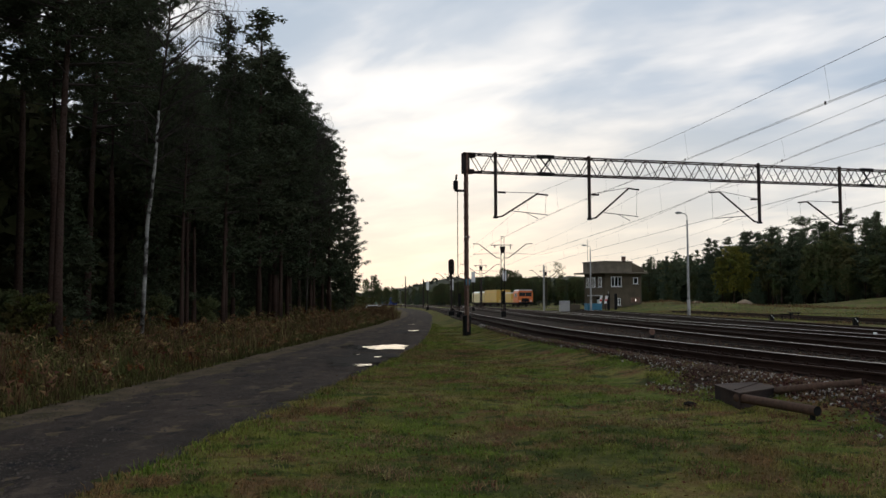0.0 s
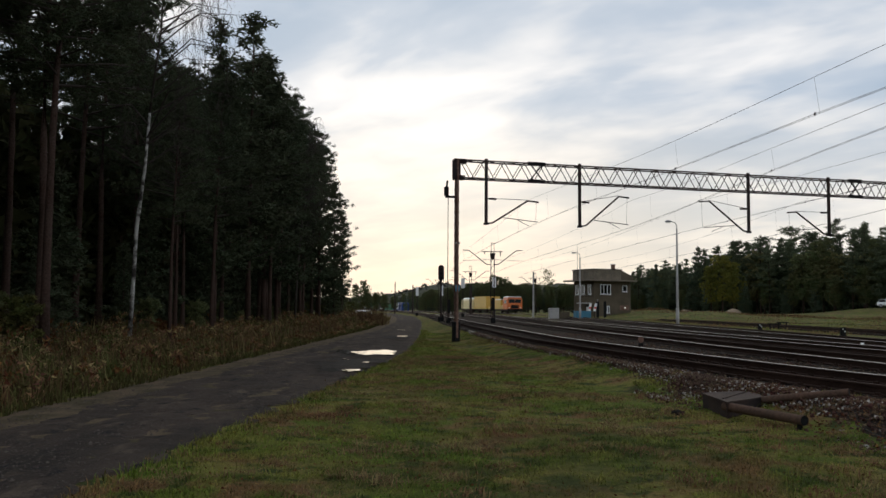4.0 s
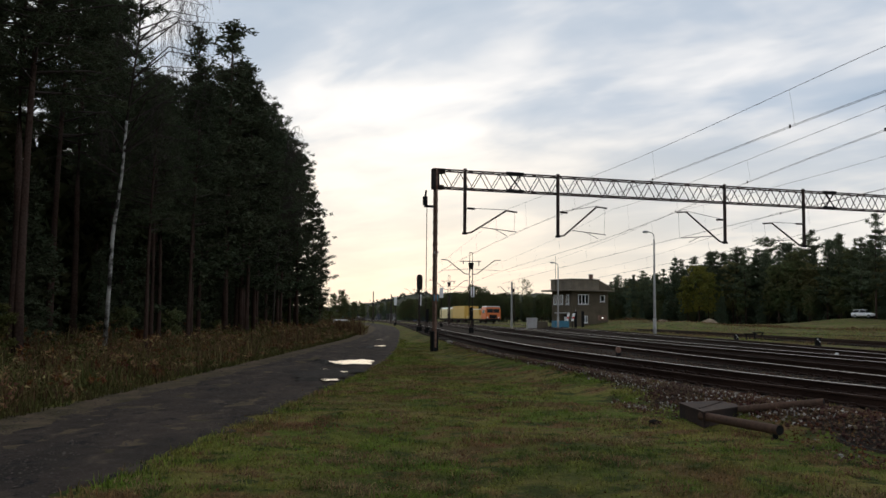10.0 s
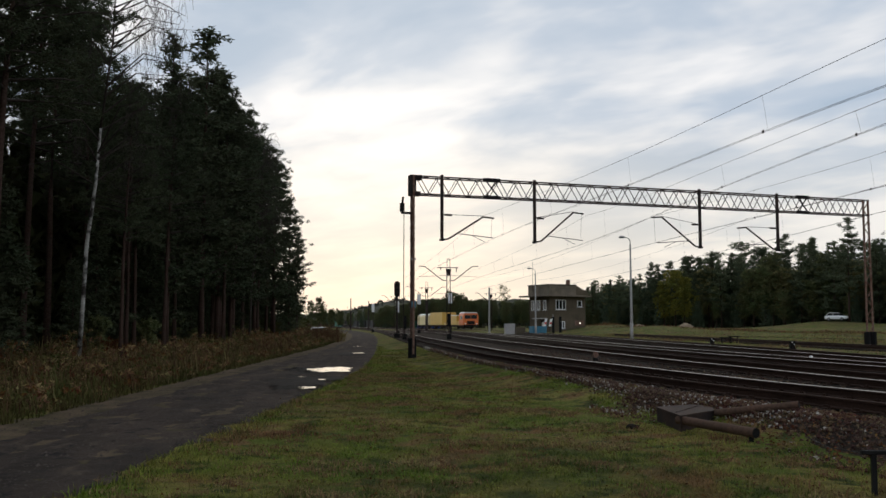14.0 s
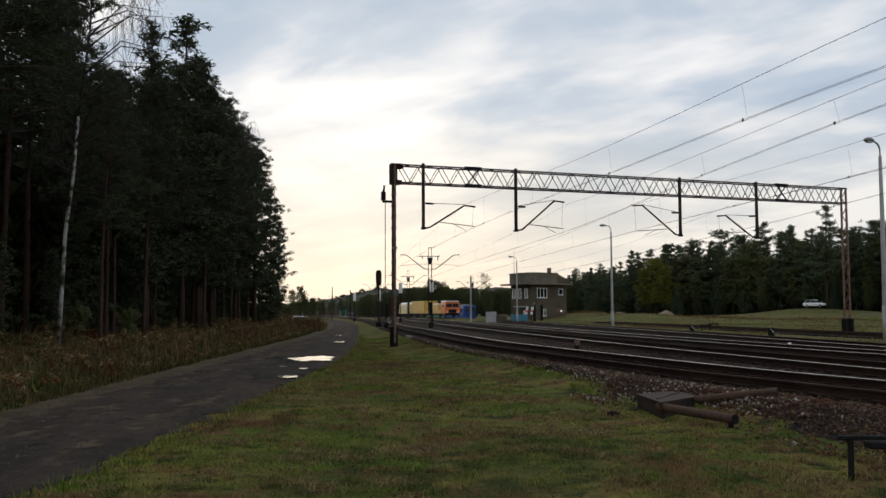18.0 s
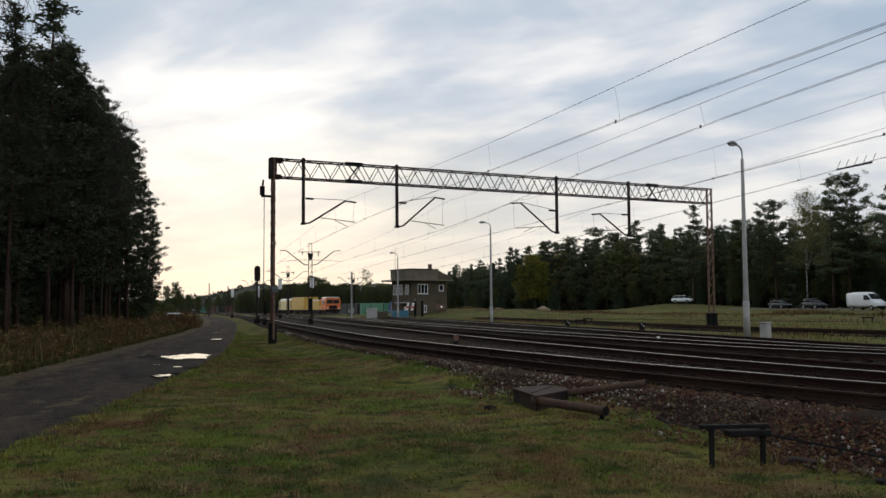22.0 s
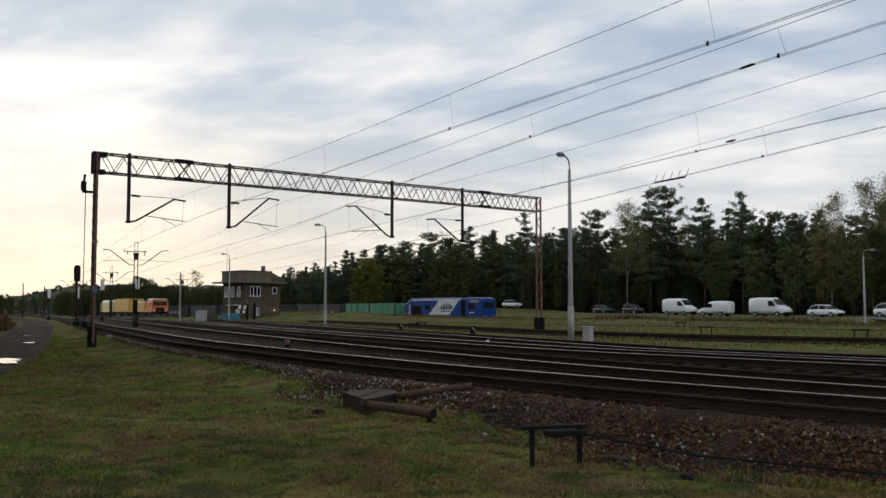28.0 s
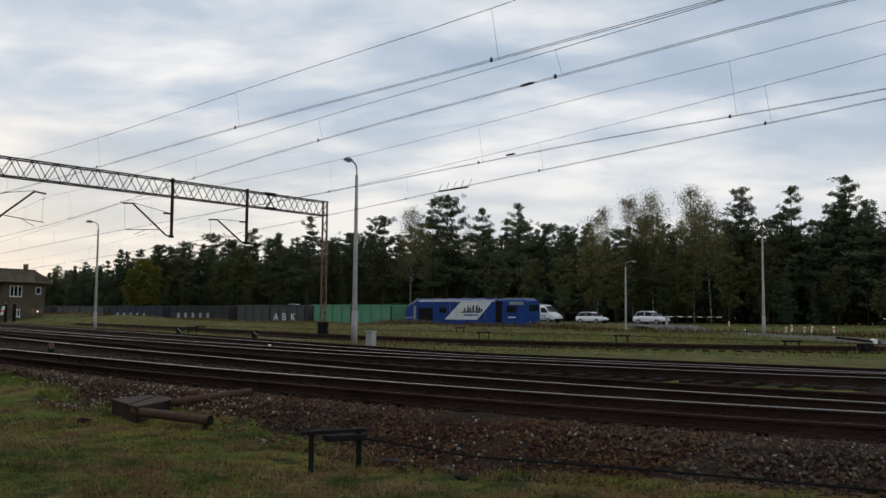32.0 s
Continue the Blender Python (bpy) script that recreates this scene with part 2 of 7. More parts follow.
M_ROAD = road_surface()
M_ROADSTONE = material("dark_road_gravel", (0.072, 0.059, 0.052), 0.95, var=0.3, scale=2, fine=20, bump=0.2, island=0.7, spec=0.05)
M_ASPHALT = material("pale_asphalt", (0.135, 0.130, 0.122), 0.9, var=0.2, scale=0.6, second=(0.095, 0.092, 0.088), fine=16, bump=0.3, spec=0.15)
M_SHOULDER = material("sandy_shoulder", (0.105, 0.078, 0.055), 0.97, var=0.35, scale=1.6, second=(0.050, 0.044, 0.026), fine=24, bump=0.6, spec=0.02, detail=6)
M_DAMP = material("damp_road", (0.022, 0.019, 0.017), 0.80, var=0.5, scale=2.5, fine=16, bump=1.0, spec=0.05, detail=8)
M_LIMB = material("dark_twig", (0.060, 0.050, 0.044), 0.9, var=0.3, scale=3, fine=14, bump=0.2, spec=0.05)
M_WATER = material("rain_water", (0.020, 0.017, 0.014), 0.06, var=0.1, scale=2, fine=5, bump=0.02, spec=0.20)
M_BALLAST = material("ballast_bed", (0.038, 0.029, 0.023), 0.97, var=0.5, scale=1.1, second=(0.019, 0.015, 0.012), fine=26, bump=1.0, spec=0.02)
M_STONE = material("ballast_stone", (0.072, 0.052, 0.040), 0.95, var=0.3, scale=0.5, second=(0.080, 0.042, 0.027), fine=20, bump=0.3, island=0.85, spec=0.05, detail=6)
M_PALE_STONE = material("clean_stone", (0.250, 0.228, 0.205), 0.92, var=0.3, scale=2, fine=20, bump=0.3, island=0.6, spec=0.1)
M_SLEEPER = material("tarred_sleeper", (0.020, 0.016, 0.014), 0.9, var=0.4, scale=2.0, second=(0.034, 0.027, 0.022), fine=22, bump=0.6, spec=0.05)
M_RAIL = material("rusty_rail", (0.040, 0.023, 0.017), 0.85, metal=0.0, var=0.35, scale=1.5, fine=30, bump=0.3, spec=0.1)
M_RAILTOP = material("polished_rail_head", (0.20, 0.185, 0.175), 0.42, metal=1.0, var=0.25, scale=0.6, fine=18, bump=0.05)
M_RUST = material("rust_steel", (0.110, 0.046, 0.029), 0.88, metal=0.0, var=0.45, scale=5.0, second=(0.210, 0.150, 0.120), fine=30, bump=0.4, spec=0.1, detail=7, patch=0.3)
M_DARKSTEEL = material("dark_steel", (0.046, 0.030, 0.025), 0.8, metal=0.0, var=0.35, scale=2.0, second=(0.025, 0.021, 0.021), fine=20, bump=0.3, spec=0.12)
M_BLACK = material("black_paint", (0.012, 0.012, 0.012), 0.75, var=0.3, scale=4, fine=20, bump=0.2, spec=0.1)
M_WIRE = material("copper_wire", (0.045, 0.036, 0.032), 0.55, metal=0.6, var=0.2, scale=2, fine=10, bump=0)
M_CONCRETE = material("concrete", (0.40, 0.39, 0.37), 0.9, var=0.18, scale=0.9, second=(0.30, 0.29, 0.275), fine=28, bump=0.3)
M_LAMPPOST = material("pale_concrete_post", (0.36, 0.35, 0.33), 0.88, var=0.15, scale=1.5, second=(0.26, 0.25, 0.235), fine=30, bump=0.2, spec=0.2)
M_PLASTER = material("grey_plaster", (0.120, 0.098, 0.070), 0.97, var=0.25, scale=0.7, second=(0.084, 0.070, 0.050), fine=10, bump=0.5, spec=0.03, detail=7)
M_ROOFBAND = material("parapet_plaster", (0.190, 0.160, 0.122), 0.97, var=0.25, scale=0.8, second=(0.125, 0.108, 0.084), fine=10, bump=0.4, spec=0.04, detail=7)
M_WHITE = material("white_paint", (0.76, 0.76, 0.75), 0.45, var=0.06, scale=1.5, fine=20, bump=0.05)
M_CARWHITE = material("white_car_paint", (0.72, 0.73, 0.74), 0.22, var=0.05, scale=1.2, fine=12, bump=0, spec=0.6)
M_CARDARK = material("dark_car_paint", (0.016, 0.018, 0.022), 0.25, var=0.1, scale=1.2, fine=12, bump=0, spec=0.5)
M_CARGLASS = material("tinted_car_glass", (0.010, 0.012, 0.014), 0.15, var=0.2, scale=0.8, fine=4, bump=0, spec=0.3)
M_GLASS = material("dark_glass", (0.014, 0.018, 0.022), 0.08, var=0.2, scale=0.8, fine=4, bump=0, spec=0.8)
M_TYRE = material("tyre_rubber", (0.018, 0.018, 0.018), 0.85, var=0.3, scale=8, fine=40, bump=0.3)
M_BLUE = material("blue_loco_paint", (0.008, 0.046, 0.215), 0.5, var=0.14, scale=0.7, second=(0.008, 0.034, 0.15), fine=9, bump=0.06, spec=0.25)
M_LOCOWHITE = material("white_loco_paint", (0.66, 0.67, 0.68), 0.45, var=0.10, scale=0.8, second=(0.55, 0.56, 0.57), fine=10, bump=0.05)
M_LOCOGREY = material("grey_loco_roof", (0.26, 0.27, 0.28), 0.55, var=0.18, scale=0.9, fine=9, bump=0.05)
M_GREEN = material("green_wagon_paint", (0.070, 0.235, 0.135), 0.6, var=0.15, scale=0.8, second=(0.095, 0.25, 0.15), fine=10, bump=0.1)
M_TEAL = material("teal_wagon_paint", (0.075, 0.23, 0.17), 0.65, var=0.2, scale=0.8, fine=10, bump=0.1)
M_WDARK = material("dark_grey_wagon_paint", (0.046, 0.052, 0.056), 0.7, var=0.3, scale=0.7, second=(0.065, 0.062, 0.058), fine=10, bump=0.1)
M_WGREY = material("grey_wagon_paint", (0.046, 0.052, 0.058), 0.78, var=0.3, scale=0.7, second=(0.040, 0.036, 0.034), fine=10, bump=0.1, spec=0.15)
M_WBLUE = material("faded_blue_wagon_paint", (0.034, 0.048, 0.078), 0.75, var=0.25, scale=0.7, second=(0.045, 0.045, 0.05), fine=10, bump=0.1, spec=0.2)
M_WRED = material("red_brown_wagon_paint", (0.120, 0.045, 0.038), 0.75, var=0.3, scale=0.7, second=(0.09, 0.05, 0.042), fine=10, bump=0.1)
M_YELLOW = material("yellow_rail_vehicle_paint", (0.62, 0.40, 0.075), 0.5, var=0.12, scale=0.7, second=(0.55, 0.36, 0.09), fine=9, bump=0.05)
M_CREAM = material("cream_vehicle_paint", (0.72, 0.60, 0.30), 0.5, var=0.12, scale=0.7, fine=9, bump=0.05)
M_ORANGE = material("orange_vehicle_paint", (0.68, 0.17, 0.030), 0.45, var=0.12, scale=0.7, second=(0.6, 0.14, 0.03), fine=9, bump=0.05)
M_CYAN = material("blue_bin_paint", (0.045, 0.20, 0.30), 0.6, var=0.2, scale=2, fine=12, bump=0.1)
M_REDSIGN = material("red_paint", (0.55, 0.05, 0.035), 0.5, var=0.1, scale=3, fine=15, bump=0)
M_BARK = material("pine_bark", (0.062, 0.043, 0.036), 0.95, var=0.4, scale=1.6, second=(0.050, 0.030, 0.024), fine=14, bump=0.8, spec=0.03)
# darker copy of the needle colour, with the near wood's shade put into it
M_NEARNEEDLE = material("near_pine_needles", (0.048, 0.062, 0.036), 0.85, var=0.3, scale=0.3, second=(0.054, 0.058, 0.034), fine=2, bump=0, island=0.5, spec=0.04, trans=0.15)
M_BIRCHBARK = material("birch_bark", (0.36, 0.35, 0.33), 0.92, var=0.3, scale=3.2, second=(0.035, 0.031, 0.028), fine=14, bump=0.3, spec=0.08, patch=0.85, detail=8)
# far pines: the haze of distance is put into this pale, bluish needle colour
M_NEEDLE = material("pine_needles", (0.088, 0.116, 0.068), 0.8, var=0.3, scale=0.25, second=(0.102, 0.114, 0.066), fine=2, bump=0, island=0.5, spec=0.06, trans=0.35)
# the black inside of the near wood: shade is put into this needle colour
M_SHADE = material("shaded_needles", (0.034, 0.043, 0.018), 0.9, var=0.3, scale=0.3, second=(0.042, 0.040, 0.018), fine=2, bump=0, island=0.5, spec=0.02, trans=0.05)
M_LID = material("rusty_sheet", (0.060, 0.041, 0.033), 0.85, var=0.3, scale=3.0, second=(0.042, 0.032, 0.028), fine=24, bump=0.3, spec=0.1, detail=6)
M_PIPE = material("rusty_pipe", (0.092, 0.054, 0.038), 0.85, var=0.3, scale=4.0, second=(0.066, 0.044, 0.032), fine=24, bump=0.3, spec=0.12, detail=6)
M_MUD = material("wet_mud", (0.020, 0.017, 0.014), 0.8, var=0.4, scale=3.0, fine=20, bump=0.6, spec=0.1)
# far spruces and thicket, likewise lightened in colour to carry haze
M_SPRUCE = material("hazy_spruce_needles", (0.080, 0.114, 0.074), 0.8, var=0.3, scale=0.25, second=(0.094, 0.112, 0.070), fine=2, bump=0, island=0.5, spec=0.06, trans=0.3)
M_LEAF = material("green_leaves", (0.100, 0.132, 0.058), 0.7, var=0.3, scale=0.25, second=(0.132, 0.122, 0.056), fine=2, bump=0, island=0.5, spec=0.08, trans=0.4)
M_GOLD = material("yellowing_leaves", (0.19, 0.17, 0.028), 0.7, var=0.3, scale=0.35, second=(0.10, 0.115, 0.028), fine=3, bump=0, island=0.4, spec=0.2, trans=0.3)
M_THINLEAF = material("sparse_autumn_leaves", (0.205, 0.180, 0.080), 0.75, var=0.3, scale=0.3, second=(0.145, 0.142, 0.062), fine=3, bump=0, island=0.5, spec=0.1, trans=0.4)
M_WEED = material("green_weeds", (0.062, 0.074, 0.022), 0.88, var=0.4, scale=0.5, second=(0.098, 0.076, 0.032), fine=4, bump=0, island=0.6, spec=0.03, trans=0.2, detail=7, patch=0.5)
M_SAND = material("bare_sand", (0.25, 0.195, 0.14), 0.95, var=0.25, scale=1.2, second=(0.17, 0.13, 0.09), fine=12, bump=0.4, spec=0.05)
M_DEADLEAF = material("dead_leaf", (0.13, 0.058, 0.024), 0.9, var=0.4, scale=3, fine=20, bump=0, island=0.6, spec=0.05)
M_LIGHT = bpy.data.materials.new("lamp_glow")
M_LIGHT.use_nodes = True
M_LIGHT.node_tree.nodes["Principled BSDF"].inputs["Emission Color"].default_value = (1, 0.93, 0.8, 1)
M_LIGHT.node_tree.nodes["Principled BSDF"].inputs["Emission Strength"].default_value = 3.0

# ---- building helpers ----
def mesh_from(name, verts, faces, mats, idx=None, smooth=False):
    me = bpy.data.meshes.new(name)
    me.from_pydata([tuple(v) for v in verts], [], [tuple(f) for f in faces])
    for m in (mats if isinstance(mats, (list, tuple)) else [mats]):
        me.materials.append(m)
    if idx is not None:
        me.polygons.foreach_set("material_index", list(idx))
    if smooth:
        me.polygons.foreach_set("use_smooth", [True] * len(me.polygons))
    me.update()
    return me


class Geo:
    """Collects simple solids into one mesh."""
    def __init__(self):
        self.v, self.f, self.i, self.m = [], [], [], 0

    def add(self, verts, faces):
        o = len(self.v)
        self.v += [tuple(v) for v in verts]
        self.f += [tuple(o + k for k in f) for f in faces]
        self.i += [self.m] * len(faces)
        return self

    def box(self, x0, x1, y0, y1, z0, z1, b=0.0):
        """A box; b cuts its twelve edges."""
        if b <= 0:
            v = [(x, y, z) for z in (z0, z1) for x, y in ((x0, y0), (x1, y0), (x1, y1), (x0, y1))]
            return self.add(v, [(0, 3, 2, 1), (4, 5, 6, 7), (0, 1, 5, 4), (1, 2, 6, 5), (2, 3, 7, 6), (3, 0, 4, 7)])
        bm = bmesh.new()
        bmesh.ops.create_cube(bm, size=1)
        for q in bm.verts:
            q.co = ((x0 + x1) / 2 + q.co.x * (x1 - x0), (y0 + y1) / 2 + q.co.y * (y1 - y0), (z0 + z1) / 2 + q.co.z * (z1 - z0))
        bmesh.ops.bevel(bm, geom=bm.edges[:], offset=b, segments=1, affect="EDGES")
        bm.verts.index_update()
        self.add([q.co[:] for q in bm.verts], [[q.index for q in f.verts] for f in bm.faces])
        bm.free()
        return self

    def tube(self, pts, radii, n=8, cap=True, flat=1.0):
        """A tube along points; radii one number or one a point."""
        pts = [Vector(p) for p in pts]
        if isinstance(radii, (int, float)):
            radii = [radii] * len(pts)
        vs, fs = [], []
        for k, p in enumerate(pts):
            d = (pts[min(k + 1, len(pts) - 1)] - pts[max(k - 1, 0)]).normalized()
            side = d.cross(Vector((0, 0, 1)))
            side = side.normalized() if side.length > 1e-3 else Vector((1, 0, 0))
            up = side.cross(d).normalized()
            for j in range(n):
                a = 2 * math.pi * j / n
                vs.append(p + (side * math.cos(a) + up * math.sin(a) * flat) * radii[k])
        for k in range(len(pts) - 1):
            for j in range(n):
                fs.append((k * n + j, k * n + (j + 1) % n, (k + 1) * n + (j + 1) % n, (k + 1) * n + j))
        if cap:
            fs.append(tuple(range(n - 1, -1, -1)))
            fs.append(tuple((len(pts) - 1) * n + j for j in range(n)))
        return self.add(vs, fs)

    def bar(self, a, b, w=0.06, h=None):
        """A square bar from a to b."""
        a, b = Vector(a), Vector(b)
        d = (b - a).normalized()
        side = d.cross(Vector((0, 0, 1)))
        side = side.normalized() if side.length > 1e-3 else Vector((1, 0, 0))
        up = side.cross(d)
        h = w if h is None else h
        vs = [p + side * sx * w / 2 + up * sz * h / 2 for p in (a, b) for sx, sz in ((-1, -1), (1, -1), (1, 1), (-1, 1))]
        return self.add(vs, [(3, 2, 1, 0), (4, 5, 6, 7), (0, 1, 5, 4), (1, 2, 6, 5), (2, 3, 7, 6), (3, 0, 4, 7)])

    def prism(self, outline, y0, y1):
        """An x-z outline (counter-clockwise seen from -y) pushed from y0 to y1."""
        n = len(outline)
        vs = [(x, y0, z) for x, z in outline] + [(x, y1, z) for x, z in outline]
        fs = [tuple(range(n)), tuple(range(2 * n - 1, n - 1, -1))]
        fs += [(k, k + n, (k + 1) % n + n, (k + 1) % n) for k in range(n)]
        return self.add(vs, fs)

    def mesh(self, name, mats, smooth=False):
        return mesh_from(name, self.v, self.f, mats, self.i, smooth)


def thing(name, x, y, z, turn=0, label="", category="", group=""):
    """An Empty at a thing's base."""
    ob = new(name)
    ob.matrix_world = pose(x, y, z, 0, 0, turn)
    return tagged(ob, label, category, group)


def part(name, geo, mat, parent=None, label="", smooth=False, at=None):
    me = geo if isinstance(geo, bpy.types.Mesh) else geo.mesh(name, mat, smooth)
    ob = new(name, me)
    if parent:
        ob.parent = parent
    if at is not None:
        ob.matrix_basis = at
    return tagged(ob, label)


def curve_points(ctrl, step):
    """A smooth line through control points (x, y), sampled about every step metres."""
    c = [Vector((*p[:2], 0)) for p in ctrl]
    c = [c[0] * 2 - c[1]] + c + [c[-1] * 2 - c[-2]]
    out = []
    for k in range(1, len(c) - 2):
        p0, p1, p2, p3 = c[k - 1:k + 3]
        n = max(2, int((p2 - p1).length / step))
        for j in range(n):
            t = j / n
            out.append(0.5 * (2 * p1 + (p2 - p0) * t + (2 * p0 - 5 * p1 + 4 * p2 - p3) * t * t + (3 * p1 - p0 - 3 * p2 + p3) * t ** 3))
    out.append(c[-2])
    return out


def resample(pts, step):
    """Points at even steps along a line, each with its direction."""
    d = [0.0]
    for a, b in zip(pts, pts[1:]):
        d.append(d[-1] + (b - a).length)
    out, s, k = [], 0.0, 0
    while s <= d[-1] - 1e-6:
        while k < len(d) - 2 and d[k + 1] < s:
            k += 1
        u = (s - d[k]) / max(1e-6, d[k + 1] - d[k])
        out.append((pts[k].lerp(pts[k + 1], u), (pts[k + 1] - pts[k]).normalized()))
        s += step
    return out


def offset_line(pts, off):
    """The line moved off metres to the right of its way."""
    out = []
    for k, p in enumerate(pts):
        d = (pts[min(k + 1, len(pts) - 1)] - pts[max(k - 1, 0)]).normalized()
        out.append(p + Vector((d.y, -d.x, 0)) * off)
    return out


# ---- the plan: lines on the ground, in metres ----
RAIL_Z = 0.49
T1 = [(44, -42), (25, -17.5), (16.2, -5.5), (12.35, 0.7), (10.4, 5.0), (9.2, 8.0), (8.3, 11.2), (7.7, 13.9), (7.0, 17.3), (6.3, 22.6), (5.65, 28), (4.95, 36), (4.4, 54), (3.9, 72), (3.7, 90), (2.2, 158), (-3.6, 242), (-20, 330)]
T2 = [(16.2, -2.5), (13.9, 3.2), (12.85, 6.7), (12.0, 9.8), (11.3, 13.6), (10.85, 16.9), (10.5, 22.2), (10.05, 30.4), (9.65, 49.3), (9.3, 72), (9.4, 110), (7.6, 170), (1.0, 250), (-14, 335)]
T3 = [(52, -32), (34, -12), (25, -1), (18.4, 8.6), (16.4, 13.6), (15.1, 18.3), (14.2, 22.6), (13.75, 29.2), (13.2, 45), (13.0, 67), (13.2, 100), (11.5, 160), (5.5, 245), (-9, 335)]
T4 = [(24, 1.5), (20.3, 9.0), (18.8, 14), (17.7, 18.4), (17.0, 22.2), (17.4, 32), (18.2, 47), (19.4, 80), (20.6, 120), (20.9, 170), (18.9, 200), (13.2, 230), (2.0, 280), (-16, 345)]
SIDING = [(40, 15.5), (33.3, 21.6), (30.0, 25.9), (27.6, 31), (26.2, 37), (25.8, 47), (27, 70), (28, 100)]
ROAD_R = [(-1.2, -30), (-2.2, -8), (-2.75, 3), (-2.85, 7.6), (-2.65, 9.7), (-2.14, 14), (-1.38, 20.5), (-0.28, 32), (0.35, 48), (0.7, 72), (0.9, 118), (-0.6, 170), (-6, 240)]
ROAD_L = [(-7.9, -30), (-6.9, -8), (-6.3, 3), (-5.95, 8), (-5.7, 11), (-5.45, 14.5), (-5.25, 17.5), (-4.9, 24.5), (-4.25, 37), (-3.6, 50), (-2.75, 70), (-2.5, 118), (-4.6, 170), (-10, 240)]
TRAIN_P, TRAIN_U = Vector((62.5, 92.9, 0)), Vector((0.318, -0.948, 0))


def line_x(ctrl):
    """x as a function of y of a line that runs along y."""
    p = curve_points(ctrl, 0.8)
    ys, xs = np.array([q.y for q in p]), np.array([q.x for q in p])
    o = np.argsort(ys)
    return lambda y: np.interp(y, ys[o], xs[o])


X_T1, X_T2, X_T3, X_T4, X_ROADR, X_ROADL, X_SIDE = [line_x(c) for c in (T1, T2, T3, T4, ROAD_R, ROAD_L, SIDING)]


def smooth01(t):
    t = np.clip(t, 0, 1)
    return t * t * (3 - 2 * t)


def ground_z(x, y):
    """Height of the ground."""
    x, y = np.asarray(x, float), np.asarray(y, float)
    q = (x - 62.5) * 0.948 + (y - 92.9) * 0.318            # metres from the train's line
    run = (x - 62.5) * 0.318 - (y - 92.9) * 0.948
    side = np.cos(np.arctan2(1.0, 4.0))
    near = (x - X_T1(y)) * side + 0.0
    bed = smooth01((near + 2.9) / 1.7)                       # up to the level of the tracks
    z = bed * 0.20 * smooth01((260 - y) / 80) + 0.05
    z = z - 0.05 * (1 - bed)
    # the bank before the train's cutting, and the land behind it
    along = smooth01((run + 70) / 45)
    crest = np.interp(run, [-72, -56, -48, -36, -24, -10, 18, 32, 48, 90], [0.2, 0.90, 1.15, 0.98, 0.62, 0.42, 0.42, 0.26, 0.04, 0.0]) * np.exp(-((q + 15) / 8.0) ** 2)
    crest = crest * (1 + 0.16 * np.sin(run * 0.31) * np.sin(run * 0.13 + q * 0.2))
    cut = -1.30 * smooth01((q + 9) / 4) * (1 - smooth01((q - 4.5) / 4)) * (0.35 + 0.65 * along) * (1 - smooth01((run - 28) / 22))
    behind = smooth01((q - 5) / 6) * (0.45 + 0.75 * smooth01((-run + 20) / 120) * smooth01((run + 200) / 80))
    z = z + crest + cut + behind * (0.3 + 0.7 * along)
    # low mound before the tower
    z = z + 0.30 * np.exp(-((x - 35.0) / 8.5) ** 2 - ((y - 116.0) / 5.5) ** 2)
    # rise before the far wood
    z = z + 1.5 * np.exp(-((x - 89.0) / 12.0) ** 2 - ((y - 168.0) / 12.0) ** 2)
    # small unevenness
    z = z + 0.035 * np.sin(x * 0.9 + 1.3 * np.sin(y * 0.4)) * np.sin(y * 0.7 + 0.5 * x) * (1 - bed)
    rd = (x > X_ROADL(y) - 0.3) & (x < X_ROADR(y) + 0.3)
    z = np.where(rd, 0.0, z)
    # shallow ditch and verge under the trees
    z = z + 0.25 * smooth01((X_ROADL(y) - 3 - x) / 8)
    return z


def gz(x, y):
    return float(ground_z(x, y))


def axis(parts):
    out = []
    for a, b, s in parts:
        out += list(np.arange(a, b, s))
    return np.array(out + [parts[-1][1]])


def build_ground():
    xs = axis([(-2600, -400, 200), (-400, -60, 20), (-60, -14, 1.5), (-14, 14, 0.35), (14, 40, 0.7), (40, 110, 1.5), (110, 400, 15), (400, 2600, 200)])
    ys = axis([(-2600, -300, 200), (-300, -40, 20), (-40, 0, 2), (0, 30, 0.4), (30, 70, 0.8), (70, 160, 2), (160, 400, 10), (400, 2600, 150)])
    X, Y = np.meshgrid(xs, ys)
    Z = ground_z(X, Y)
    n = len(xs)
    v = np.stack([X.ravel(), Y.ravel(), Z.ravel()], 1)
    f = [(r * n + c, r * n + c + 1, (r + 1) * n + c + 1, (r + 1) * n + c) for r in range(len(ys) - 1) for c in range(n - 1)]
    cx, cy = (X[:-1, :-1] + X[1:, 1:]) / 2, (Y[:-1, :-1] + Y[1:, 1:]) / 2
    far_side = ((cx > np.maximum(X_T4(cy), X_T3(cy)) + 2.0) & (cy > 0)).astype(int).ravel()
    ob = new("ground", mesh_from("ground", v, f, [M_SOIL, M_BANKSOIL], far_side, smooth=True))
    tagged(ob, "patchy green and brown grassland beside the tracks", "ground", kind="structure")


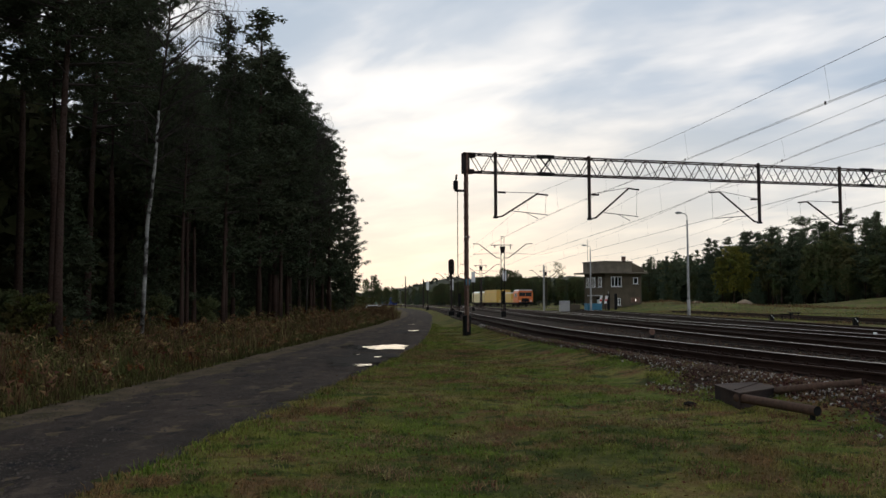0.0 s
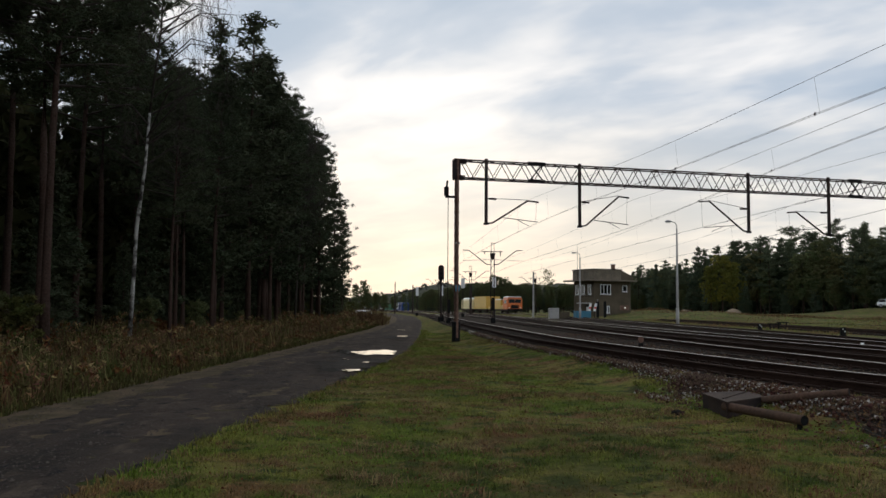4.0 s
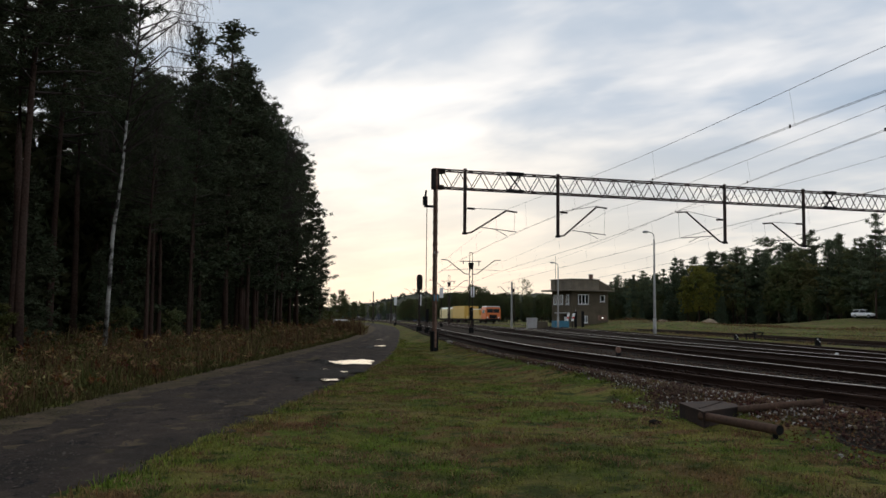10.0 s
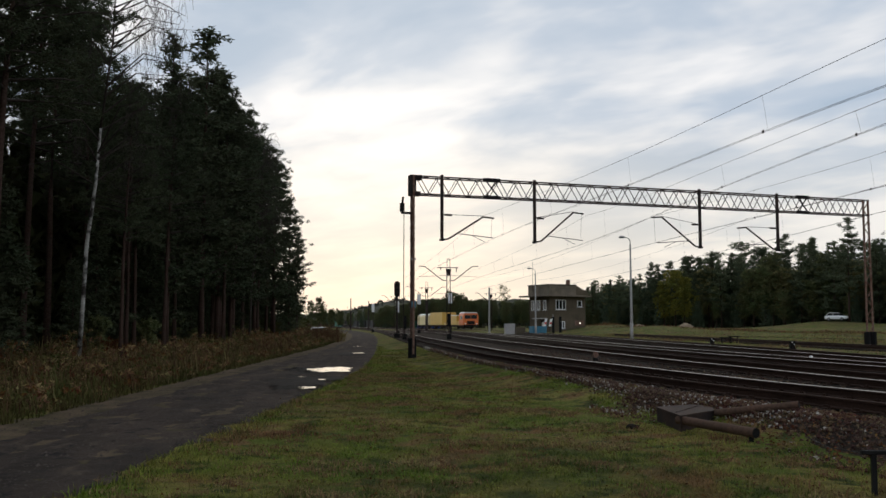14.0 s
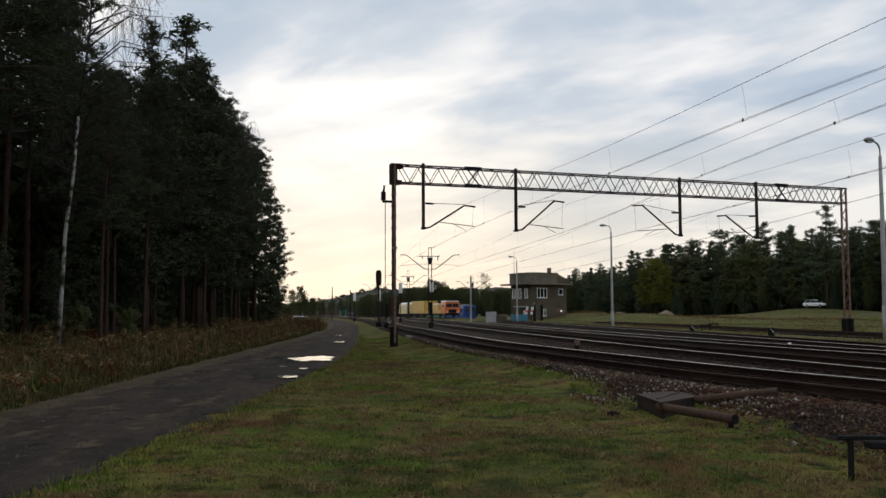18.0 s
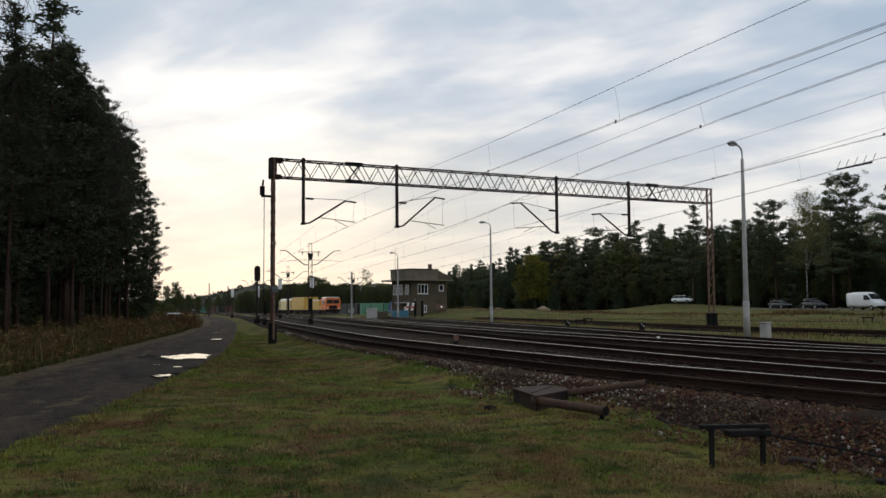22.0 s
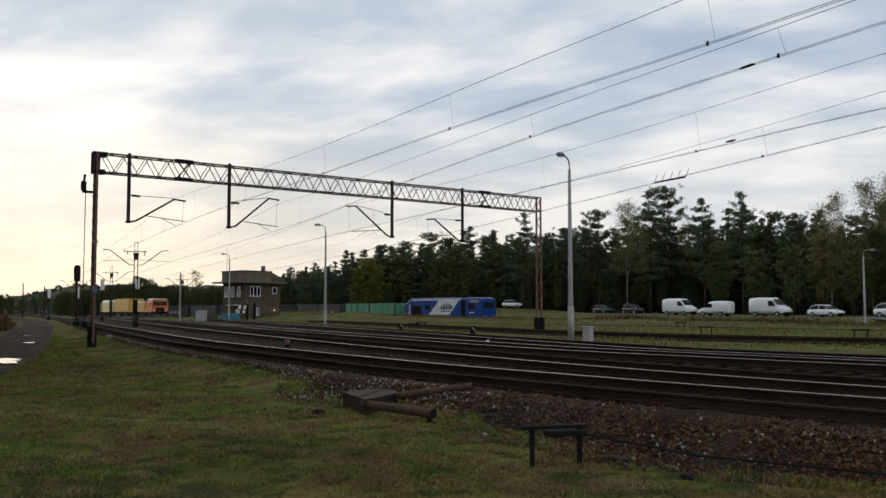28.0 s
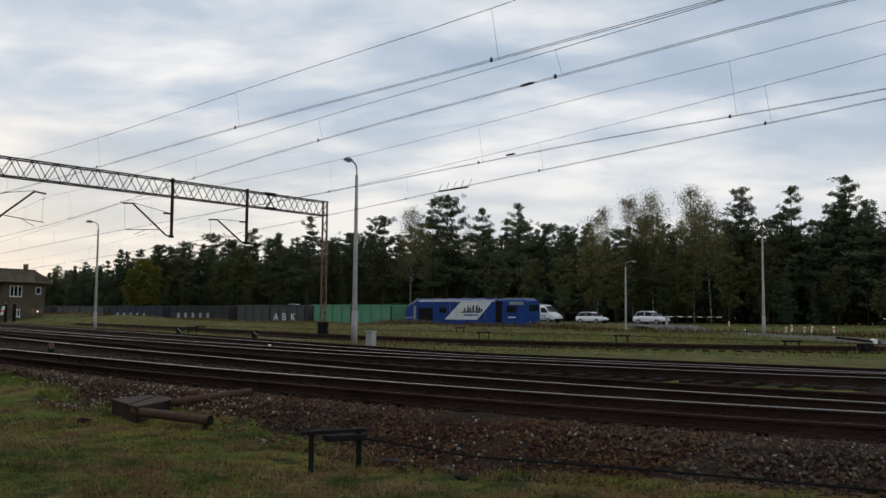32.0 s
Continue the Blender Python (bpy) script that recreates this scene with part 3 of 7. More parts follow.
def ribbon(name, left, right, z, mat, crown=0.0, cols=9, rough=0.0, ruts=0.0):
    """A sheet between two lines."""
    n = min(len(left), len(right))
    v, f = [], []
    for k in range(n):
        for j in range(cols):
            u = j / (cols - 1)
            p = left[k].lerp(right[k], u)
            wob = rough * (noise.noise(Vector((p.x * 0.9, p.y * 0.9, 3))) + 0.5 * noise.noise(Vector((p.x * 3, p.y * 3, 8))) + 0.35 * noise.noise(Vector((p.x * 8, p.y * 8, 4))))
            edge = min(u, 1 - u)
            wob -= ruts * (math.exp(-((u - 0.30) / 0.07) ** 2) + math.exp(-((u - 0.70) / 0.07) ** 2))
            dip = 0.06 if j in (0, cols - 1) else 0.0
            v.append((p.x, p.y, z - dip + crown * (1 - (2 * u - 1) ** 2) + wob * min(1, edge * 8)))
    for k in range(n - 1):
        for j in range(cols - 1):
            f.append((k * cols + j, k * cols + j + 1, (k + 1) * cols + j + 1, (k + 1) * cols + j))
    return new(name, mesh_from(name, v, f, mat, smooth=True))


def build_road():
    ys = axis([(-28, 2, 1), (2, 26, 0.14), (26, 45, 0.3), (45, 110, 1.0), (110, 235, 4)])
    wl = [0.34 * noise.noise(Vector((0, y * 1.6, 0))) + 0.10 * noise.noise(Vector((0, y * 5, 7))) + 0.16 * noise.noise(Vector((4, y * 0.35, 0))) for y in ys]
    wr = [0.30 * noise.noise(Vector((9, y * 1.6, 0))) + 0.10 * noise.noise(Vector((9, y * 5, 7))) + 0.16 * noise.noise(Vector((14, y * 0.35, 0))) for y in ys]
    L = [Vector((float(X_ROADL(y)) + w, y, 0)) for y, w in zip(ys, wl)]
    R = [Vector((float(X_ROADR(y)) + w, y, 0)) for y, w in zip(ys, wr)]
    sh = ribbon("verge", [p + Vector((-0.85, 0, 0)) for p in L], [p + Vector((0.12, 0, 0)) for p in R], 0.014, M_SHOULDER, crown=0.012, cols=9, rough=0.03)
    tagged(sh, "sandy verge along both edges of the worn road", "verge", kind="structure")
    rd = ribbon("road", [p + Vector((0.42 + 0.25 * noise.noise(Vector((7, p.y * 0.5, 2))), 0, 0)) for p in L], R, 0.024, M_ROAD, crown=0.03, cols=41, rough=0.055, ruts=0.02)
    tagged(rd, "narrow worn grey road with damp patches and crumbling edges", "road", kind="structure")


def build_crossing_road():
    line = [p for p, _ in resample(curve_points([(90.5, 150), (88.6, 112), (86.2, 86), (81.5, 67), (70, 50), (57, 32), (47, 17)], 2.0), 1.5)]
    lo, hi = offset_line(line, 2.9), offset_line(line, -2.9)
    v = [(a.x + (b.x - a.x) * u, a.y + (b.y - a.y) * u, max(gz(a.x, a.y), gz(b.x, b.y), gz((a.x + b.x) / 2, (a.y + b.y) / 2)) + 0.05 - (0.15 if u in (0, 1) else 0)) for a, b in zip(lo, hi) for u in (0, 0.03, 0.5, 0.97, 1)]
    f = [(r * 5 + c, r * 5 + c + 1, r * 5 + c + 6, r * 5 + c + 5) for r in range(len(line) - 1) for c in range(4)]
    ob = new("crossing_road", mesh_from("crossing_road", v, f, M_ASPHALT, smooth=True))
    tagged(ob, "grey asphalt road leading to the level crossing", "road", kind="structure")


PUDDLES = [(-1.15, 31.0, 0.80, 1.25), (-1.48, 22.4, 0.22, 0.42), (-0.50, 48.4, 0.26, 0.6), (-1.28, 25.6, 0.12, 0.14), (-0.75, 62.0, 0.22, 0.5), (-1.95, 26.8, 0.12, 0.12)]


def build_damp():
    for k, (cx, cy, rx, ry) in enumerate(((-1.75, 25.4, 0.85, 2.6), (-1.9, 31.0, 0.75, 3.0), (-0.9, 47.5, 0.7, 2.6))):
        n = 60
        v = [(0, 0, 0)]
        for j in range(n):
            a = 2 * math.pi * j / n
            w = 1 + 0.6 * noise.noise(Vector((math.cos(a) * 1.5, math.sin(a) * 1.5, k * 5.0 + 2))) + 0.35 * noise.noise(Vector((math.cos(a) * 6, math.sin(a) * 6, k * 3.0)))
            v.append((rx * w * math.cos(a), ry * w * math.sin(a), 0))
        ob = new("damp_patch", mesh_from("damp_patch", v, [(0, 1 + j, 1 + (j + 1) % n) for j in range(n)], M_DAMP))
        ob.location = (cx, cy, 0.062)
        tagged(ob, "dark damp patch on the worn road", "damp patch", "damp patches", "structure")


def build_puddles():
    for k, (cx, cy, rx, ry) in enumerate(PUDDLES):
        n = 84
        v = [(0, 0, 0)]
        for j in range(n):
            a = 2 * math.pi * j / n
            w = 1 + 0.75 * noise.noise(Vector((math.cos(a) * 1.4, math.sin(a) * 1.4, k * 7.0))) + 0.45 * noise.noise(Vector((math.cos(a) * 5, math.sin(a) * 5, k * 3.0)))
            v.append((rx * w * math.cos(a), ry * w * math.sin(a), 0))
        f = [(0, 1 + j, 1 + (j + 1) % n) for j in range(n)]
        ob = new("puddle", mesh_from("puddle", v, f, M_WATER))
        ob.location = (cx, cy, 0.070)
        tagged(ob, "shallow rain puddle on the worn road", "puddle", "puddles on the road", "structure")


def build_mud():
    """Low lumps of wet mud and leaves beside the puddles."""
    for x, y, rx, ry, h in ((-2.25, 30.4, 0.30, 0.75, 0.10), (-2.0, 22.4, 0.30, 0.42, 0.06), (-2.45, 31.2, 0.2, 0.3, 0.08), (-1.95, 29.6, 0.18, 0.25, 0.07)):
        v = [(0, 0, h)]
        for r in range(1, 5):
            for k in range(18):
                a = 2 * math.pi * k / 18
                w = 1 + 0.35 * noise.noise(Vector((math.cos(a) * 2, math.sin(a) * 2, x * 5)))
                v.append((math.cos(a) * rx * w * r / 4, math.sin(a) * ry * w * r / 4, h * (1 - (r / 4) ** 2) + h * 0.6 * noise.noise(Vector((r * 1.3, k * 1.7, x)))))
        f = [(0, 1 + k, 1 + (k + 1) % 18) for k in range(18)]
        f += [(1 + r * 18 + k, 1 + (r + 1) * 18 + k, 1 + (r + 1) * 18 + (k + 1) % 18, 1 + r * 18 + (k + 1) % 18) for r in range(3) for k in range(18)]
        ob = new("mud_lump", mesh_from("mud_lump", v, f, M_MUD, smooth=True))
        ob.location = (x, y, 0.055)
        tagged(ob, "low lump of wet dark mud beside a puddle", "mud", "mud lumps", "structure")


# ---- tracks ----
RAIL_PROFILE = [(-0.062, 0), (0.062, 0), (0.062, 0.014), (0.010, 0.03), (0.010, 0.115), (0.036, 0.125), (0.036, 0.152), (0.026, 0.16), (-0.026, 0.16), (-0.036, 0.152), (-0.036, 0.125), (-0.010, 0.115), (-0.010, 0.03), (-0.062, 0.014)]


def rail_mesh(pts, z0):
    v, f, idx = [], [], []
    n = len(RAIL_PROFILE)
    for k, p in enumerate(pts):
        d = (pts[min(k + 1, len(pts) - 1)] - pts[max(k - 1, 0)]).normalized()
        s = Vector((d.y, -d.x, 0))
        for a, b in RAIL_PROFILE:
            v.append((p.x + s.x * a, p.y + s.y * a, z0 + b))
    for k in range(len(pts) - 1):
        for j in range(n):
            f.append((k * n + j, k * n + (j + 1) % n, (k + 1) * n + (j + 1) % n, (k + 1) * n + j))
            idx.append(1 if j in (6, 7, 8) else 0)
    f += [tuple(range(n)), tuple((len(pts) - 1) * n + j for j in reversed(range(n)))]
    idx += [0, 0]
    return v, f, idx


def sleeper_mesh():
    g = Geo().box(-1.28, 1.28, -0.125, 0.125, -0.20, 0, 0.015)
    return g.mesh("sleeper", M_SLEEPER)


def chair_mesh():
    g = Geo().box(-0.17, 0.17, -0.09, 0.09, 0, 0.02).box(-0.12, -0.075, -0.05, 0.05, 0.02, 0.06).box(0.075, 0.12, -0.05, 0.05, 0.02, 0.06)
    return g.mesh("rail_chair", M_RAIL)


def build_track(ctrl, label, near, dull=()):
    root = thing("railway_track", 0, 0, 0, 0, label, "track", "railway tracks")
    root["kind"] = "structure"
    line = curve_points(ctrl, 0.9)
    sl, ch = SLEEPER, CHAIR
    for off in (-0.752, 0.752):
        v, f, idx = rail_mesh(offset_line(line, off), RAIL_Z - 0.16)
        part("rail", mesh_from("rail", v, f, [M_RAIL, M_RAIL if off in dull else M_RAILTOP], idx), None, root)
    far = Geo()
    count = 0
    for p, d in resample(line, 0.62):
        a = math.degrees(math.atan2(d.y, d.x)) - 90
        z = RAIL_Z - 0.175
        dist = p.length
        j = random.uniform(-1, 1)
        if dist > 130 or p.y < -22:
            continue
        if dist < near and count < 290:
            count += 1
            part("sleeper", sl, None, root, at=pose(p.x, p.y, z + 0.006 * j, 0, 0, a + j))
            if dist < 26:
                for off in (-0.752, 0.752):
                    part("rail_chair", ch, None, root, at=pose(p.x + d.y * off, p.y - d.x * off, z, 0, 0, a))
        else:
            m = pose(p.x, p.y, z, 0, 0, a)
            far.add([m @ Vector(c) for c in ((-1.28, -0.125, 0), (1.28, -0.125, 0), (1.28, 0.125, 0), (-1.28, 0.125, 0), (-1.28, -0.125, -0.1), (1.28, -0.125, -0.1))], [(0, 1, 2, 3), (4, 5, 1, 0)])
    if far.v:
        tagged(part("far_sleepers", far, M_SLEEPER, root), kind="stuff")


def bank_width(y):
    """How wide the stones spread beside the near track."""
    return float(np.interp(y, [5, 8, 10, 13, 16, 20, 26, 32], [0.85, 0.95, 0.85, 0.56, 0.66, 0.30, 0.14, 0.10]))


def build_ballast():
    """The stone bed: a low bank from the grass up to the sleepers and across all four tracks."""
    ys = axis([(-20, 0, 0.8), (0, 32, 0.35), (32, 80, 0.8), (80, 250, 5)])
    v, f = [], []
    prof = [(-3.55, -0.12), (-3.0, 0.03), (-2.45, 0.17), (-1.9, 0.29), (-1.35, 0.32), (-0.5, 0.275), (0.5, 0.27), (1.35, 0.30)]
    cols = len(prof) + 12
    for y in ys:
        k = bank_width(y)
        x1, x4 = float(X_T1(y)), float(max(X_T4(y), X_T3(y) + 1.5)) if y > 2 else float(X_T3(y)) + 2
        row = [(x1 + (a if a > -1.4 else -1.35 + (a + 1.35) * k), b) for a, b in prof]
        x0, xe = row[-1][0], x4 + 2.6
        for j in range(1, 11):
            u = j / 10
            row.append((x0 + (xe - x0) * u, 0.27 + 0.02 * math.sin(9 * u)))
        row += [(xe + 0.7, 0.16), (xe + 1.6, -0.05)]
        for j, (x, z) in enumerate(row):
            w = 0.03 * noise.noise(Vector((x * 2.2, y * 2.2, 1))) + 0.05 * noise.noise(Vector((x * 0.6, y * 0.6, 5)))
            v.append((x + (0.35 * noise.noise(Vector((2, y * 0.6, 0))) if j < 3 else 0), y, z + (w if j < 12 else w * 0.4)))
    n = len(row)
    f = [(r * n + c, r * n + c + 1, (r + 1) * n + c + 1, (r + 1) * n + c) for r in range(len(ys) - 1) for c in range(n - 1)]
    ob = new("ballast_bed", mesh_from("ballast_bed", v, f, M_BALLAST, smooth=True))
    tagged(ob, "dark rust-stained stone bed under the tracks", "ballast", kind="structure")


def scatter_stones():
    rng = np.random.default_rng(4)
    base = [(1, 0, 0), (-0.9, 0.1, 0), (0, 1, 0.1), (0.1, -0.9, 0), (0, 0.1, 0.8), (0.1, 0, -0.6)]
    tri = [(0, 2, 4), (2, 1, 4), (1, 3, 4), (3, 0, 4), (2, 0, 5), (1, 2, 5), (3, 1, 5), (0, 3, 5)]
    base = np.array(base)
    for name, mat, count, lo, hi, ymax, pale in (("ballast_stones", M_STONE, 46000, 0.012, 0.038, 46, False), ("pale_ballast_stones", M_PALE_STONE, 21000, 0.011, 0.034, 50, True)):
        v, f = [], []
        for _ in range(count):
            y = (rng.random() ** 1.7) * ymax + 0.5
            k = bank_width(y)
            u = rng.random()
            a = -3.75 + 2.5 * u ** 0.8 if rng.random() < 0.85 else rng.uniform(-1.3, 4.5)
            if pale and rng.random() > (0.0 if a > -1.3 else 0.16 if y < 12.5 else 0.9) * (0.55 + 1.3 * noise.noise(Vector((u * 2.5, y * 0.55, 14)))):
                continue
            x = float(X_T1(y)) + (a if a > -1.4 else -1.35 + (a + 1.35) * k) + rng.normal() * 0.08
            z = float(np.interp(a, [-3.55, -3.0, -2.45, -1.9, -1.35, -0.5, 0.5, 1.35], [-0.10, 0.03, 0.17, 0.29, 0.32, 0.275, 0.27, 0.30]))
            s = rng.uniform(lo, hi) * (1 + 0.3 * rng.random())
            R = Euler(rng.uniform(0, 6.28, 3)).to_matrix()
            p = (base * rng.uniform(0.65, 1.2, (6, 1)) * s) @ np.array(R).T + (x, y, max(z, 0.0) + s * 0.25)
            o = len(v)
            v += p.tolist()
            f += [(i + o, j + o, m + o) for i, j, m in tri]
        ob = new(name, mesh_from(name, v, f, mat))
        tagged(ob, "loose %s track stones on the sloping bed" % ("pale clean" if pale else "brown and grey"), "stones", kind="stuff")


def scatter_pebbles():
    rng = np.random.default_rng(9)
    base = np.array([(1, 0, 0), (-0.9, 0.1, 0), (0, 1, 0.1), (0.1, -0.9, 0), (0, 0.1, 0.7)])
    tri = [(0, 2, 4), (2, 1, 4), (1, 3, 4), (3, 0, 4)]
    v, f = [], []
    for _ in range(15000):
        y = 5 + rng.random() ** 1.6 * 45
        u = rng.random()
        x = float(X_ROADL(y)) * (1 - u) + float(X_ROADR(y)) * u
        if noise.noise(Vector((x * 0.8, y * 0.5, 21))) < -0.1:
            continue
        s = rng.uniform(0.006, 0.020) * (1 + (rng.random() < 0.05))
        p = (base * rng.uniform(0.6, 1.2, (5, 1)) * s) @ np.array(Euler((0, 0, rng.uniform(0, 6))).to_matrix()).T + (x, y, 0.03 + 0.03 * (1 - (2 * u - 1) ** 2))
        o = len(v)
        v += p.tolist()
        f += [(a + o, b + o, c + o) for a, b, c in tri]
    tagged(new("road_gravel", mesh_from("road_gravel", v, f, M_ROADSTONE)), "loose gravel scattered on the worn road", "gravel", kind="stuff")


# ---- grass ----
def blades(name, places, mat, label, hmin, hmax, wid, bend, category="grass", tall=None):
    rng = np.random.default_rng(len(places))
    n = len(places)
    P = np.array(places)
    if P.shape[1] == 2:
        P = np.column_stack([P, ground_z(P[:, 0], P[:, 1])])
    h = rng.uniform(hmin, hmax, n) * (1 if tall is None else np.array(tall))
    a = rng.uniform(0, 6.283, n)
    b = rng.uniform(0.1, bend, n)
    w = wid * rng.uniform(0.6, 1.4, n)
    dx, dy = np.cos(a), np.sin(a)
    px, py = -dy, dx
    z = P[:, 2] - 0.01
    V = np.empty((n, 5, 3))
    for i, (s, t, k) in enumerate(((-1, 0, 0), (1, 0, 0), (-0.7, 0.55, 0.3), (0.7, 0.55, 0.3), (0, 1, 1))):
        V[:, i, 0] = P[:, 0] + px * w * s / 2 + dx * b * h * k
        V[:, i, 1] = P[:, 1] + py * w * s / 2 + dy * b * h * k
        V[:, i, 2] = z + h * t * (1 - 0.25 * b * k)
    idx = np.arange(n)[:, None] * 5
    quads = (idx + np.array([0, 1, 3, 2])).tolist()
    tris = (idx + np.array([2, 3, 4])).tolist()
    ob = new(name, mesh_from(name, V.reshape(-1, 3).tolist(), quads + tris, mat))
    return tagged(ob, label, category, kind="stuff")


def build_grass():
    rng = np.random.default_rng(7)
    pts = []
    # the open lawn between road and track bed
    tl = []
    while len(pts) < 205000:
        y = 3.0 + rng.random() ** 1.6 * 52
        x0, x1 = float(X_ROADR(y)) + 0.12, float(X_T1(y)) - 1.2 - 2.2 * bank_width(y)
        x = rng.uniform(x0, max(x1, x0 + 1.2))
        nn = noise.noise(Vector((x * 0.8, y * 0.8, 2))) + 0.5 * noise.noise(Vector((x * 2.5, y * 2.5, 6)))
        if rng.random() < 0.75 + 0.5 * nn:
            pts.append((x, y))
            tl.append(min(1.5, max(0.5, 0.9 + 0.8 * nn + 0.5 * noise.noise(Vector((x * 0.45, y * 0.45, 30))))))
    blades("short_grass", pts, M_BLADE, "short patchy green, yellow and brown autumn grass", 0.018, 0.060, 0.009, 2.6, tall=tl)
    tuft = []
    for _ in range(1300):
        y = 4 + rng.random() ** 1.4 * 40
        x0, x1 = float(X_ROADR(y)) + 0.1, float(X_T1(y)) - 3.4
        cx = rng.uniform(x0, max(x1, x0 + 1))
        sp = rng.uniform(0.05, 0.22)
        for _ in range(int(12 + 150 * sp)):
            x, yy = cx + rng.normal() * sp, y + rng.normal() * sp
            tuft.append((x, yy))
    blades("grass_tufts", tuft, M_BLADE, "uneven tufts of longer grass in the lawn", 0.03, 0.11, 0.009, 2.4)
    mat, th2 = [], []
    for _ in range(1150):
        y = 3.6 + rng.random() ** 1.8 * 26
        x0, x1 = float(X_ROADR(y)) + 0.1, float(X_T1(y)) - 2.6
        cx = rng.uniform(x0, max(x1, x0 + 1))
        if noise.noise(Vector((cx * 0.7, y * 0.7, 71))) + 0.5 * noise.noise(Vector((cx * 2.1, y * 2.1, 74))) < -0.08:
            continue
        sp, tp = rng.uniform(0.05, 0.16), rng.uniform(0.6, 1.4)
        for _ in range(int(40 + 500 * sp)):
            mat.append((cx + rng.normal() * sp, y + rng.normal() * sp))
            th2.append(tp)
    blades("withered_grass", mat, M_STALK, "matted brown withered grass in the lawn", 0.03, 0.09, 0.010, 2.8, tall=th2)
    near, nt2 = [], []
    for _ in range(70000):
        y = 3.2 + rng.random() ** 1.3 * 9
        x0, x1 = float(X_ROADR(y)) + 0.1, float(X_T1(y)) - 1.2 - 2.2 * bank_width(y)
        x = rng.uniform(x0, x1)
        nn = noise.noise(Vector((x * 2.2, y * 2.2, 81))) + 0.6 * noise.noise(Vector((x * 5.5, y * 5.5, 83)))
        if rng.random() < 0.55 + nn:
            near.append((x, y))
            nt2.append(max(0.5, 1.0 + 1.2 * nn))
    blades("mossy_grass", near, M_BLADE, "low mossy grass in uneven cushions", 0.02, 0.055, 0.008, 2.6, tall=nt2)
    edge = []
    for _ in range(7000):
        y = 4 + rng.random() ** 1.5 * 60
        x = float(X_ROADR(y)) + 0.05 + abs(rng.normal()) * 0.28 - 0.12 * rng.random()
        edge.append((x, y, 0.01))
    blades("verge_grass", edge, M_BLADE, "fringe of grass growing over the road edge", 0.03, 0.13, 0.012, 1.5)
    leaf = []
    for _ in range(5200):
        cy = 4 + rng.random() ** 1.4 * 30
        x0, x1 = float(X_ROADR(cy)) - 0.5, float(X_T1(cy)) - 2.0
        x = rng.uniform(x0, x1)
        if noise.noise(Vector((x * 0.9, cy * 0.9, 12))) > -0.05:
            leaf.append((x, cy, gz(x, cy) + 0.02))
    blades("fallen_leaves", leaf, M_DEADLEAF, "scattered brown fallen leaves in the grass", 0.015, 0.03, 0.03, 3.0, "leaves")
    bank, lit = [], []
    for _ in range(26000):
        y = 6 + rng.random() ** 1.5 * 42
        u = rng.random()
        x = float(X_T1(y)) - 1.25 - 2.5 * bank_width(y) * u
        nn = noise.noise(Vector((x * 0.9, y * 0.7, 52))) + 0.5 * noise.noise(Vector((x * 3, y * 2.2, 57)))
        z = max(gz(x, y), float(np.interp(u, [0, 0.25, 0.5, 1], [0.31, 0.28, 0.16, -0.05]))) + 0.015
        if nn > 0.12 - 0.35 * (u - 0.6) and (y > 11 or u > 0.85):
            bank.append((x, y, z))
        elif rng.random() < 0.20 and y < 16:
            lit.append((x, y, z + 0.02))
    blades("bank_grass_tufts", bank, M_BLADE, "thin grass growing through the stones of the bank", 0.03, 0.12, 0.010, 2.2)
    blades("leaf_litter", lit, M_DEADLEAF, "rust-brown fallen leaves between the track stones", 0.02, 0.05, 0.032, 3.0, "leaves")
    # tall dry weeds between road and trees, in clumps
    st, wd, th, wh = [], [], [], []
    while len(st) < 22000:
        y = 8 + rng.random() ** 1.25 * 110
        e = float(X_ROADL(y)) - 0.45
        off = rng.random() ** 1.1 * 9.0
        x = e - off
        nn = noise.noise(Vector((x * 0.45, y * 0.28, 9))) + 0.5 * noise.noise(Vector((x * 1.6, y * 1.1, 3)))
        if rng.random() < 0.5 + 0.9 * nn:
            hh = (0.40 + 0.7 * max(0, nn + 0.25)) * float(np.interp(off, [0, 0.8, 2.2], [0.35, 0.7, 1.0]))
            if rng.random() < 0.50 + 0.8 * nn:
                st.append((x, y))
                th.append(hh)
            else:
                wd.append((x, y))
                wh.append(hh)
    for k in range(430):
        y = 10 + rng.random() ** 1.2 * 80
        x = float(X_ROADL(y)) - 1.1 - rng.random() * 6.5
        if k > 270:
            x, y = rng.uniform(-6.4, -2.7), rng.uniform(78, 88)
        sp, top, dry = rng.uniform(0.12, 0.38), rng.uniform(0.55, 1.15) * (1.5 if k > 270 else 1), rng.random() < (0.9 if k > 270 else 0.62)
        for _ in range(int(18 + 110 * sp)):
            px, py = x + rng.normal() * sp, y + rng.normal() * sp
            (st if dry else wd).append((px, py))
            (th if dry else wh).append(top * rng.uniform(0.6, 1.1))
    blades("tall_dry_grass", st, M_STALK, "tall reddish and straw-coloured dry grass before the dark wood", 0.5, 1.25, 0.026, 0.8, tall=th)
    blades("green_weeds", wd, M_WEED, "green weeds and nettles among the dry grass", 0.35, 0.95, 0.045, 0.9, "weeds", tall=wh)
